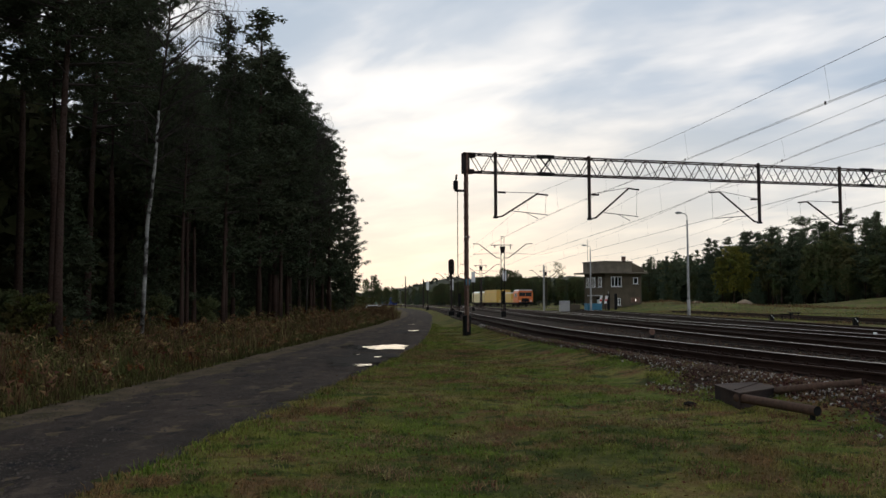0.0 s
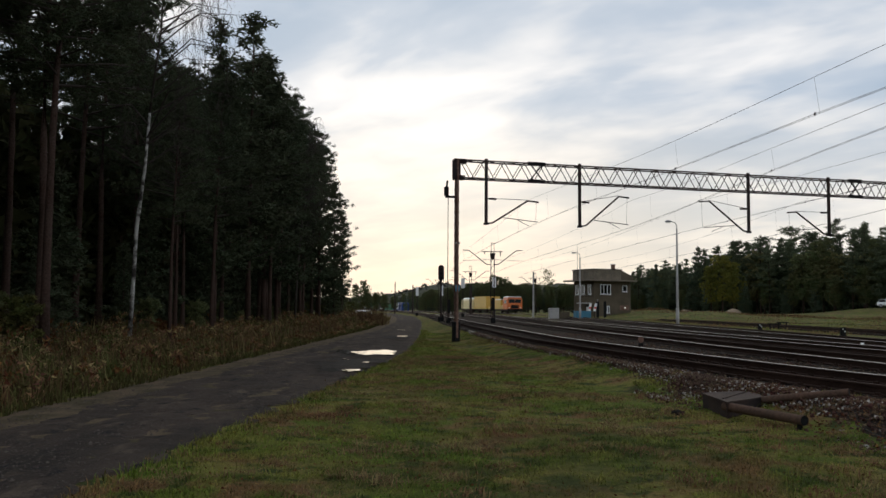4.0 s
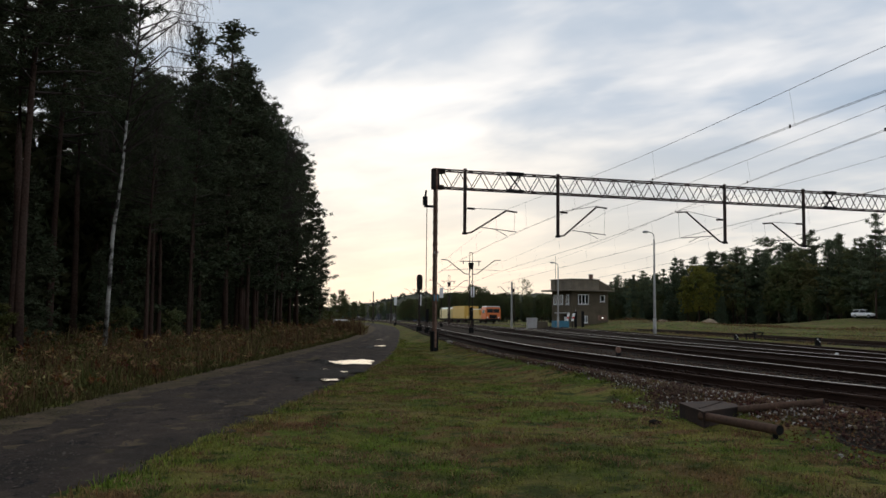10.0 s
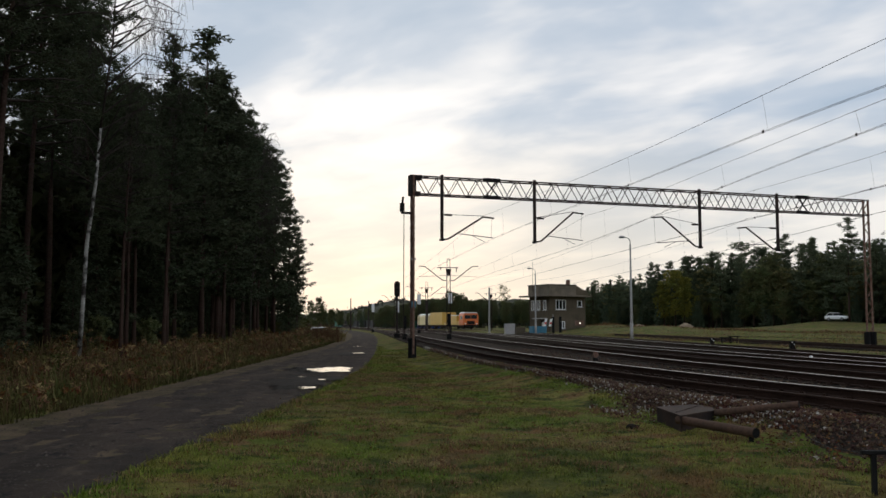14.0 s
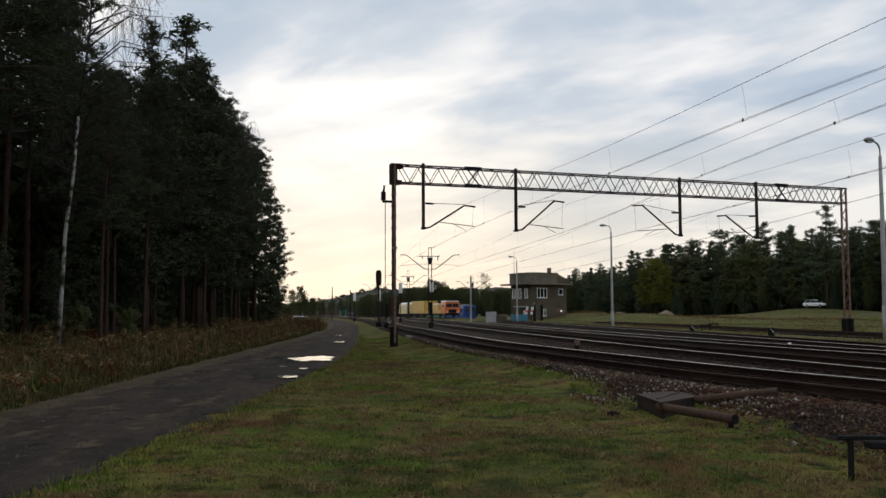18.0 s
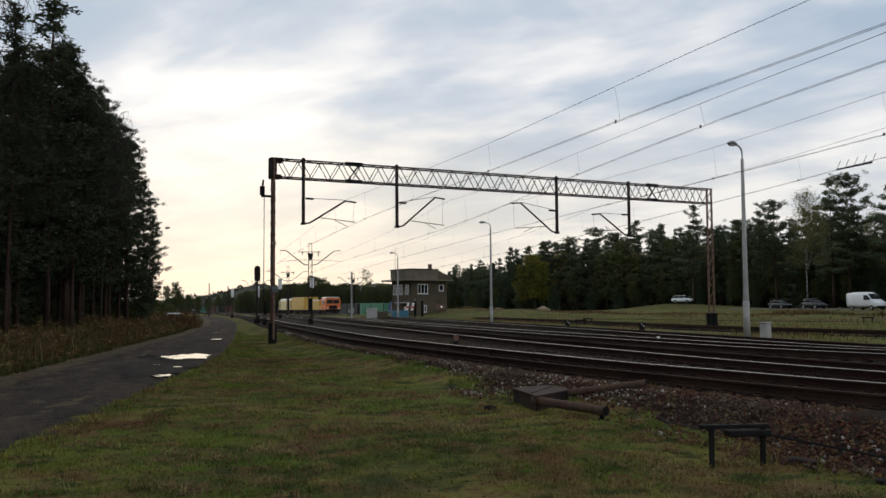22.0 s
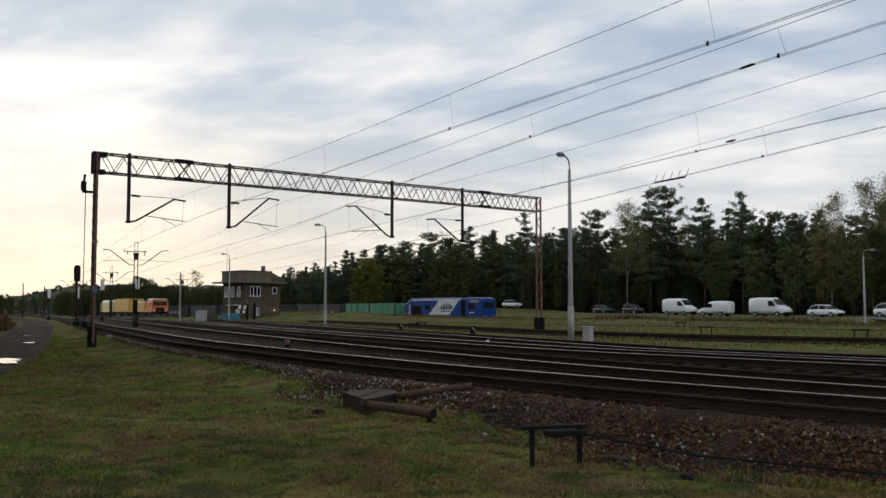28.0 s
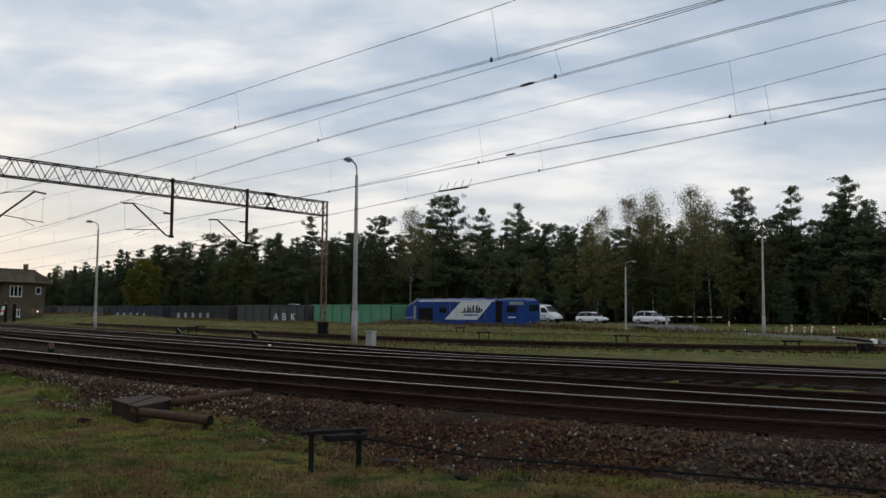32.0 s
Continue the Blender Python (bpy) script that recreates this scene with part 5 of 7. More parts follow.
    for p, d in resample(edge, 3.4):
        top = float(np.interp(math.degrees(math.atan2(p.x, p.y)), [11, 15, 18, 20, 26, 36, 44, 48, 65], [12, 15.5, 18.5, 20.8, 21.5, 20.4, 19.2, 19.5, 20]))
        for row in range(4):
            n = Vector((-d.y, d.x, 0))
            q = p + n * (row * 5.0 + rng.uniform(-1.6, 1.6)) + d * rng.uniform(-2, 2)
            u = rng.random()
            h = top * (rng.uniform(0.76, 0.92) if rng.random() < 0.90 else rng.uniform(0.90, 1.02))
            if u < 0.50:
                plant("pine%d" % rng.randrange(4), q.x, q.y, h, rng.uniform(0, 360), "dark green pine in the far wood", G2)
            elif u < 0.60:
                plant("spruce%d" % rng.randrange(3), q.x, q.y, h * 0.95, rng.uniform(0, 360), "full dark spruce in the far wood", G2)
            elif u < 0.96:
                plant(("leafy0", "leafy1", "olive", "olive")[rng.randrange(4)], q.x, q.y, h * 0.76, rng.uniform(0, 360), "green broad-leaved tree before the pines", G2)
            else:
                plant("airy%d" % rng.randrange(2), q.x, q.y, h * 0.95, rng.uniform(0, 360), "thin-leaved autumn birch with a pale stem", G2)
        for _ in range(2):
            q = p - Vector((-d.y, d.x, 0)) * rng.uniform(0, 4.5) + d * rng.uniform(-2, 2)
            if rng.random() < 0.75:
                plant(("leafy0", "leafy1", "spruce0", "spruce2")[rng.randrange(4)], q.x, q.y, rng.uniform(3.5, 8) * top / 18, rng.uniform(0, 360), "low green tree at the edge of the far wood", G2)
    thicket("far_thicket", edge, 3.0, 20.0, 18.0, 19000, "dense dark undergrowth filling the far wood", M_SPRUCE)
    thicket("near_thicket", curve_points([(-30, 8), (-29, 60), (-27, 100), (-24, 122)], 3.0), -12.0, 9.0, 18.0, 17000, "dense undergrowth deep in the near wood, shade put into its colour", M_SHADE)
    for x, y, h in ((69.5, 203, 12.8), (72.0, 204, 11.4), (67.4, 204.5, 10.5)):
        plant("gold", x, y, h, x * 33, "yellowing broad-leaved tree before dark pines", G2)
    for k, (az, d, h) in enumerate(((46.6, 146, 18.0), (48.8, 143, 19.3), (50.0, 147, 20.5), (52.4, 145, 20.8), (53.4, 142, 18.5), (35.0, 166, 20.0))):
        x, y = math.sin(radians(az)) * d, math.cos(radians(az)) * d
        plant("airy%d" % (k % 2), x, y, h, x * 7, "thin-leaved autumn birch with a pale stem", G2)
    for k, (az, d, h) in enumerate(((36.4, 172, 22.5), (37.3, 176, 24.0), (39.6, 168, 20.5), (41.8, 165, 21.0), (33.3, 180, 20.0), (28.6, 188, 19.5), (55.2, 150, 21.5), (58.0, 148, 21.0), (61.0, 146, 22.0))):
        x, y = math.sin(radians(az)) * d, math.cos(radians(az)) * d
        plant("pine%d" % (1, 3, 1, 1, 3, 1, 0, 1, 0)[k], x, y, h, k * 47, "tall layered pine standing above the far wood", G2)
    for az, d, h in ((44.6, 131, 9), (46.3, 133, 11), (47.8, 130, 8.5), (49.2, 134, 11.5), (50.6, 130, 8), (52.0, 133, 10.5), (54.4, 131, 9.5), (56.6, 130, 10), (42.6, 134, 9), (40.4, 140, 10)):
        x, y = math.sin(radians(az)) * d, math.cos(radians(az)) * d
        plant(("leafy0", "olive", "leafy1")[int(az * 10) % 3], x, y, h, az * 31, "olive broad-leaved tree at the edge of the far wood", G2)
    # behind the tower and far left
    for k in range(170):
        a = radians(rng.uniform(0.4, 12.5))
        d = rng.uniform(238, 285)
        x, y = math.sin(a) * d, math.cos(a) * d
        h = 1.4 + d * math.tan(radians(float(np.interp(math.degrees(a), [0, 1.5, 4, 7, 9, 12.5], [0.75, 1.10, 1.40, 1.35, 1.20, 1.40])))) * rng.uniform(0.85, 1.12)
        plant(("leafy0", "spruce1", "leafy1", "pine2", "leafy0")[k % 5], x, y, h, rng.uniform(0, 360), "low dark tree behind the tracks", "far trees")
    for x, y, h in ((20.8, 233, 9.9), (22.9, 235, 9.0), (18.8, 236, 8.2), (25.0, 238, 7.8)):
        plant("leafy0", x, y, h, x * 40, "round dark tree behind the tracks", "far trees")
    for k in range(34):
        a = radians(rng.uniform(-3.2, 1.2))
        d = rng.uniform(330, 400)
        plant(("leafy1", "leafy0", "spruce0")[k % 3], math.sin(a) * d, math.cos(a) * d, rng.uniform(4.5, 8), rng.uniform(0, 360), "hazy low tree before the ridge", "far trees")
    for x, y, h in ((-14.2, 265, 8.6), (-16.5, 262, 7.5), (-12, 300, 6.5), (-20, 250, 6.5), (-6, 320, 5.0), (-9.5, 310, 5.5)):
        plant("leafy1", x, y, h, x * 9, "hazy green tree at the end of the road", "far trees")
    plant("bare", 43.8, 296, 13.5, 20, "bare-crowned tree on the far hill", "far trees")
    for k in range(16):
        yy = rng.uniform(150, 235)
        plant("bush%d" % (k % 2), -7 - (yy - 150) * 0.10 - rng.uniform(0, 7), yy, rng.uniform(1.6, 3.5), rng.uniform(0, 360), "brown and green bush at the road bend", "undergrowth")


def build_hill():
    """Wooded ridge in the distance."""
    v, f = [], []
    n = 90
    for k in range(n + 1):
        a = radians(14 - 34 * k / n)
        top = 1.6 + 620 * math.tan(radians(0.55 + 0.95 * float(smooth01((3.0 - (14 - 34 * k / n)) / 5.0)))) + 2.0 * noise.noise(Vector((k * 0.35, 0, 0))) + 1.5 * noise.noise(Vector((k * 1.9, 3, 0)))
        for d, z in ((560, -3), (600, top * 0.72), (640, top), (760, top * 0.8), (900, -3)):
            v.append((-math.sin(a) * d, math.cos(a) * d, z))
    f = [(r * 5 + c, (r + 1) * 5 + c, (r + 1) * 5 + c + 1, r * 5 + c + 1) for r in range(n) for c in range(4)]
    ob = new("backdrop", mesh_from("backdrop", v, f, M_HILL))
    tagged(ob, "low wooded ridge on the horizon", "hill", kind="structure")
    rng = np.random.default_rng(3)
    cen = []
    for _ in range(1500):
        az = rng.uniform(-20, 14)
        a = radians(az)
        u = rng.random()
        d = 560 + 80 * u
        top = 1.6 + 620 * math.tan(radians(0.55 + 0.95 * float(smooth01((3.0 - az) / 5.0))))
        cen.append((-math.sin(a) * d, math.cos(a) * d, top * (0.1 + 0.86 * u) + rng.uniform(-0.5, 0.8)))
    vv, ff = tuft_cloud(rng, cen, 2.2, 16, 0.8, 1.4)
    tagged(new("ridge_trees", mesh_from("ridge_trees", vv, ff, M_HILL)), "distant woods on the ridge", "woods", kind="stuff")


M_HILL = material("distant_wood", (0.075, 0.070, 0.050), 0.95, var=0.3, scale=0.02, second=(0.05, 0.055, 0.04), fine=0.2, bump=0, spec=0.05)
SLEEPER, CHAIR = sleeper_mesh(), chair_mesh()
build_ground()
build_road()
build_crossing_road()
build_damp()
build_puddles()
build_mud()
build_ballast()
build_hill()

# ---- overhead line ----
GL, GR = Vector((2.02, 42.6, 0.22)), Vector((28.00, 49.20, 0.25))
GDIR = (GR - GL).to_2d().normalized()
GTURN = math.degrees(math.atan2(GDIR.y, GDIR.x))
GLEN = (GR - GL).to_2d().length
G_TOP, G_LOW = 8.52, 7.68


def build_gantry():
    root = thing("catenary_gantry", GL.x, GL.y, 0, GTURN, "rusty steel lattice gantry spanning four tracks", "gantry")
    z0 = 0.2
    # left leg: two channels, close together
    for s in (-1, 1):
        part("leg_channel", Geo().bar((0, s * 0.11, z0), (0.0, s * 0.11, G_TOP + 0.05), 0.09, 0.21), M_RUST, root)
    for k in range(15):
        part("batten", Geo().box(-0.08, 0.08, -0.14, 0.14, z0 + 0.5 + k * 0.53, z0 + 0.62 + k * 0.53), M_RUST, root)
    part("foot_block", Geo().box(-0.15, 0.15, -0.2, 0.2, -0.02, z0 + 0.75, 0.03), M_BLACK, root)
    part("gusset", Geo().box(-0.16, 0.42, -0.2, 0.2, G_TOP - 0.15, G_TOP + 0.06).box(-0.16, 0.34, -0.2, 0.2, G_LOW - 0.08, G_LOW + 0.12).box(-0.17, 0.12, -0.2, 0.2, G_LOW, G_TOP), M_DARKSTEEL, root)
    part("switch_bracket", Geo().box(-0.55, -0.1, -0.06, 0.06, G_LOW - 0.95, G_LOW - 0.85).box(-0.60, -0.42, -0.1, 0.1, G_LOW - 0.85, G_LOW - 0.45).tube([(-0.5, 0, G_LOW - 0.45), (-0.46, 0, G_LOW - 0.15)], 0.05, 6), M_BLACK, root)
    part("switch_rod", Geo().tube([(-0.42, 0, 1.0), (-0.42, 0, G_LOW - 0.8)], 0.018, 6), M_DARKSTEEL, root)
    part("number_plate", Geo().box(-0.10, 0.10, -0.20, -0.186, 2.35, 2.65), M_CYAN, root, "small blue plate on the leg")
    part("pale_band", Geo().box(-0.11, 0.11, -0.20, -0.186, 4.55, 4.66), M_CONCRETE, root)
    # right leg: open lattice
    for sx in (-1, 1):
        part("leg_channel", Geo().bar((GLEN + sx * 0.21, 0, 0), (GLEN + sx * 0.17, 0, G_TOP + 0.05), 0.070, 0.10), M_RUST, root)
    for k in range(15):
        a, b, sg = 1.0 + k * 0.5, 1.5 + k * 0.5, 1 if k % 2 else -1
        part("brace", Geo().bar((GLEN + sg * 0.18, -0.035, a), (GLEN - sg * 0.18, -0.035, b), 0.040), M_RUST, root)
    for sx in (-1, 1):
        part("foot_block", Geo().box(GLEN + sx * 0.22 - 0.10, GLEN + sx * 0.22 + 0.10, -0.16, 0.16, -0.1, 1.15, 0.03), M_BLACK, root)
    part("foot_slab", Geo().box(GLEN - 0.6, GLEN + 0.6, -0.6, 0.6, -0.3, 0.26, 0.05), M_CONCRETE, root)
    # the beam
    for z in (G_TOP, G_LOW):
        for y in (-0.26, 0.26):
            part("chord", Geo().bar((0.1, y, z), (GLEN, y, z), 0.062), M_DARKSTEEL, root)
    n = 52
    for y in (-0.26, 0.26):
        for k in range(n):
            a, b = 0.25 + (GLEN - 0.5) * k / n, 0.25 + (GLEN - 0.5) * (k + 1) / n
            za, zb = (G_LOW, G_TOP) if k % 2 else (G_TOP, G_LOW)
            part("diagonal", Geo().bar((a, y, za), (b, y, zb), 0.030), M_DARKSTEEL, root)
    for z in (G_TOP, G_LOW):
        for k in range(24):
            a = 0.4 + (GLEN - 0.8) * k / 24
            part("lacing", Geo().bar((a, -0.26, z), (a + 0.55, 0.26, z), 0.035), M_DARKSTEEL, root)
    for a in (3.9, 22.2):
        part("splice_plate", Geo().box(a - 0.45, a + 0.45, -0.31, -0.295, G_TOP - 0.07, G_TOP + 0.07).box(a - 0.45, a + 0.45, -0.31, -0.295, G_LOW - 0.07, G_LOW + 0.07).bar((a - 0.35, -0.29, G_LOW), (a + 0.35, -0.29, G_TOP), 0.05).bar((a - 0.35, -0.29, G_TOP), (a + 0.35, -0.29, G_LOW), 0.05), M_BLACK, root)
    # droppers that carry the arms
    for s, low, end, top in DROPS:
        side = 1 if end > s else -1
        part("drop_post", Geo().box(s - 0.065, s + 0.065, -0.36, -0.23, low, G_TOP + 0.1, 0.012), M_DARKSTEEL, root)
        part("drop_foot", Geo().box(s - 0.1, s + 0.1, -0.39, -0.2, low - 0.03, low + 0.06), M_BLACK, root)
        x1, x2 = end - side * 0.55, end
        part("arm", Geo().tube([(s, -0.3, low + 0.03), (s + side * 0.32, -0.3, low + 0.07), (x1, -0.3, top + 0.02), (x2, -0.3, top - 0.03)], 0.045, 6), M_DARKSTEEL, root)
        part("stay", Geo().tube([(s, -0.3, low + 1.22), (x1, -0.3, top + 0.06)], 0.014, 5), M_WIRE, root)
        part("insulator", Geo().tube([(s + side * 0.12, -0.3, low + 1.21), (s + side * 0.5, -0.3, low + 1.20)], 0.05, 8), M_DARKSTEEL, root)
        part("steady_arm", Geo().tube([(s + side * 0.75, -0.3, low + 0.34), (s + side * 2.6, -0.3, low + 0.18)], 0.02, 5), M_WIRE, root)
        part("register_arm", Geo().tube([(s + side * 1.5, -0.3, low + 0.27), (s + side * 2.15, -0.3, low - 0.02)], 0.014, 5), M_WIRE, root)
        part("hanger", Geo().tube([(x2 - side * 0.1, -0.3, top), (x2 - side * 0.15, -0.3, low + 0.2)], 0.007, 4), M_WIRE, root)


DROPS = [(1.36, 5.52, 4.0, 6.68), (6.15, 5.54, 8.8, 7.08), (15.6, 5.54, 12.75, 7.05), (20.5, 5.52, 17.92, 6.68)]


def wire(name, pts, r, label):
    ob = new(name, Geo().tube(pts, r, 5).mesh(name, M_WIRE))
    return tagged(ob, label, "wire", "overhead wires")


# the lines of the contact wires on the plan, from behind the viewer to the gantry and on to the next mast
WIRES = [[(12.4, -16), (10.6, -1.0), (9.95, 4.0), (9.57, 7.3), (9.02, 12.0), (8.4, 16.5), (7.53, 25.2), (5.8, 43.3), (4.4, 75), (4.0, 106)],
         [(13.0, -16), (11.5, 1.0), (10.9, 6.0), (10.78, 8.0), (10.55, 12.7), (10.33, 17.7), (10.34, 25.8), (10.7, 44.6), (9.6, 75), (9.2, 107)],
         [(17.6, -16), (16.2, 1.0), (15.65, 7.9), (15.5, 10.6), (15.2, 14.3), (15.08, 20.0), (14.9, 26.8), (14.1, 45.5), (13.4, 75), (13.0, 108)],
         [(13.8, -16), (15.6, 1.0), (16.37, 8.3), (16.63, 11.5), (17.06, 16.5), (17.6, 23.0), (18.2, 29.3), (19.4, 46.8), (20.2, 80), (20.4, 112)]]
# lowest point of each carrier wire before the gantry: height, and where along y
LOWEST = [(6.38, 19.0), (6.06, 9.0), (6.58, 24.0), (6.38, 16.0)]


def build_wires():
    for ctrl, (low, at_y) in zip(WIRES, LOWEST):
        pts = [p for p, _ in resample(curve_points(ctrl, 1.0), 1.5)]
        k0 = min(range(len(pts)), key=lambda k: abs(pts[k].y - 44.5))
        ends = ((0, k0), (k0, len(pts) - 1))
        mess = []
        for k, p in enumerate(pts):
            a, b = ends[0] if k <= k0 else ends[1]
            u = (k - a) / (b - a)
            mess.append(Vector((p.x, p.y, low + (6.95 - low) * ((p.y - at_y) / (44.5 - at_y)) ** 2 if k <= k0 else 6.95 - 2.2 * u * (1 - u))))
        root = wire("messenger_wire", mess, 0.0055, "dark sagging carrier wire over the track")
        for dx in (-0.035, 0.035):
            part("contact_wire", Geo().tube([(p.x + dx, p.y, 5.60) for p in pts], 0.0048, 5), M_WIRE, root)
        for k in range(3, len(pts) - 2, 5):
            p = mess[k]
            part("hanger_wire", Geo().tube([p, (p.x + 0.05, p.y - 0.12, 5.60)], 0.0028, 4), M_WIRE, root)
            part("clamp", Geo().box(p.x - 0.012, p.x + 0.012, p.y - 0.02, p.y + 0.02, 5.575, 5.645), M_DARKSTEEL, root)
    s = thing("section_insulator", 17.58, 22.7, 5.52, 4, "dark section insulator with small horns on the contact wire", "insulator")
    part("bar", Geo().box(-0.02, 0.02, -0.7, 0.7, 0.04, 0.085, 0.005), M_BLACK, s)
    for k in range(5):
        part("horn", Geo().tube([(0, -0.7 + k * 0.35, 0.06), (0.1, -0.75 + k * 0.35, 0.32)], 0.008, 4), M_BLACK, s)
    for x, y, z in ((15.0, 17.0, 5.62), (10.65, 11.6, 5.62)):
        c = thing("wire_insulator", x, y, z, 0, "small dark insulator on the overhead wire", "insulator", "wire insulators")
        part("body", Geo().tube([(0, -0.18, 0), (0, -0.1, 0), (0, 0.1, 0), (0, 0.18, 0)], [0.010, 0.025, 0.025, 0.010], 8), M_BLACK, c)


def build_far_masts():
    for x, y, h, arms in ((9.6, 110, 8.5, 3.6), (10.8, 171, 8.4, 3.6), (25.5, 190, 8.4, 3.4), (6.5, 225, 8.4, 3.4), (28, 262, 8.4, 3.2)):
        root = thing("catenary_mast", x, y, gz(x, y), 0, "far steel lattice catenary mast with two slanting arms", "mast", "far catenary masts")
        for sx in (-0.22, 0.22):
            part("post", Geo().bar((sx, 0, -0.2), (sx * 0.9, 0, h - 1.0), 0.09), M_DARKSTEEL, root)
        for k in range(9):
            part("brace", Geo().bar((-0.22, 0, k * 0.85), (0.22, 0, k * 0.85 + 0.85), 0.04), M_DARKSTEEL, root)
        part("head", Geo().tube([(0, 0, h - 1.1), (0, 0, h - 0.55)], [0.26, 0.34], 8).tube([(0, 0, h - 1.35), (0, 0, h - 1.1)], [0.1, 0.26], 8), M_DARKSTEEL, root)
        part("top_pole", Geo().box(-0.2, -0.14, -0.03, 0.03, h - 0.6, h + 0.7).box(0.14, 0.2, -0.03, 0.03, h - 0.6, h + 0.7).box(-0.2, 0.2, -0.03, 0.03, h + 0.62, h + 0.7), M_DARKSTEEL, root)
        part("crossarm", Geo().box(-1.4, 1.2, -0.05, 0.05, h - 0.42, h - 0.34).box(-1.0, -0.9, -0.05, 0.05, h - 0.7, h - 0.3).box(0.9, 1.0, -0.05, 0.05, h - 0.9, h - 0.3), M_DARKSTEEL, root)
        for s in (-1, 1):
            part("arm", Geo().tube([(s * 0.2, 0, h - 1.95), (s * 0.75, 0, h - 1.9), (s * (arms - 0.75), 0, h - 0.25), (s * arms, 0, h - 0.2)], 0.055, 6), M_DARKSTEEL, root)
            part("stay", Geo().tube([(0, 0, h - 1.3), (s * arms, 0, h - 1.5)], 0.02, 4), M_WIRE, root)
    for x, y, h in ((17.2, 130, 6.5), (-4.2, 215, 7.5), (0.0, 190, 6.0), (9.5, 150, 5.0)):
        root = thing("signal_post", x, y, gz(x, y), 0, "slim far concrete post beside the tracks", "post", "far posts")
        part("post", Geo().tube([(0, 0, -0.1), (0, 0, h)], [0.16, 0.10], 8), M_LAMPPOST if x > 10 else M_DARKSTEEL, root)


def build_signals():
    # tall home signal seen from its back
    root = thing("railway_signal", 2.6, 84.5, gz(2.6, 84.5), 0, "tall dark railway signal with an oval head", "signal", "railway signals")
    part("mast", Geo().tube([(0, 0, 0), (0, 0, 3.9)], 0.085, 8), M_DARKSTEEL, root)
    prof = [(0.27 * math.cos(a), 4.55 + (0.27 * math.sin(a) + (0.45 if math.sin(a) > 0 else -0.45))) for a in [2 * math.pi * k / 24 for k in range(24)]]
    part("head", Geo().prism(prof, -0.08, 0.08), M_BLACK, root)
    part("head_rim", Geo().prism([(x * 0.72, 4.55 + (z - 4.55) * 0.86) for x, z in prof], -0.10, -0.081), M_DARKSTEEL, root)
    for k in range(3):
        part("lamp_hood", Geo().tube([(0, -0.10, 4.1 + k * 0.42), (0, -0.28, 4.08 + k * 0.42)], 0.10, 10), M_BLACK, root)
    part("ladder", Geo().bar((0.25, 0.2, 0), (0.25, 0.2, 4.0), 0.03).bar((0.45, 0.2, 0), (0.45, 0.2, 4.0), 0.03).bar((0.25, 0.2, 1), (0.45, 0.2, 1), 0.02).bar((0.25, 0.2, 2), (0.45, 0.2, 2), 0.02).bar((0.25, 0.2, 3), (0.45, 0.2, 3), 0.02), M_DARKSTEEL, root)
    part("foot_box", Geo().box(-0.25, 0.25, -0.25, 0.25, -0.1, 0.45, 0.03), M_BLACK, root)
    # small signals with white backs, and track-side posts
    for x, y, h, w, dark in ((3.0, 76, 1.9, 0.12, True), (6.75, 76.8, 2.1, 0.15, True), (3.7, 118, 3.0, 0.2, False), (6.9, 126, 4.2, 0.26, False), (11.4, 128, 4.4, 0.26, False), (0.7, 150, 3.5, 0.22, False)):
        root = thing("signal_board", x, y, gz(x, y), 0, "dark track-side signal box on a short post" if dark else "white signal board on a thin dark mast", "signal", "small signals")
        part("post", Geo().tube([(0, 0, -0.1), (0, 0, h)], 0.05, 6), M_DARKSTEEL, root)
        part("board", Geo().box(-w, w, -0.06, 0.06, h - (1.0 if dark else 0.2), h + (0.1 if dark else 1.2), 0.02), M_BLACK if dark else M_WHITE, root)
        part("foot", Geo().box(-0.2, 0.2, -0.2, 0.2, -0.1, 0.5, 0.03), M_BLACK, root)
    for x, y in ((21.7, 45.5), (21.5, 56.0)):
        root = thing("ground_signal", x, y, gz(x, y), 0, "low black ground signal with two white lights beside the track", "signal", "ground signals")
        part("body", Geo().box(-0.12, 0.12, -0.10, 0.12, 0.1, 0.48, 0.02), M_BLACK, root)
        part("foot", Geo().box(-0.12, 0.12, -0.12, 0.12, -0.1, 0.1), M_BLACK, root)
        for s in ((-0.05, 0.39), (0.05, 0.28)):
            part("lens", Geo().tube([(s[0], -0.101, s[1]), (s[0], -0.12, s[1])], 0.03, 10), M_WHITE, root)


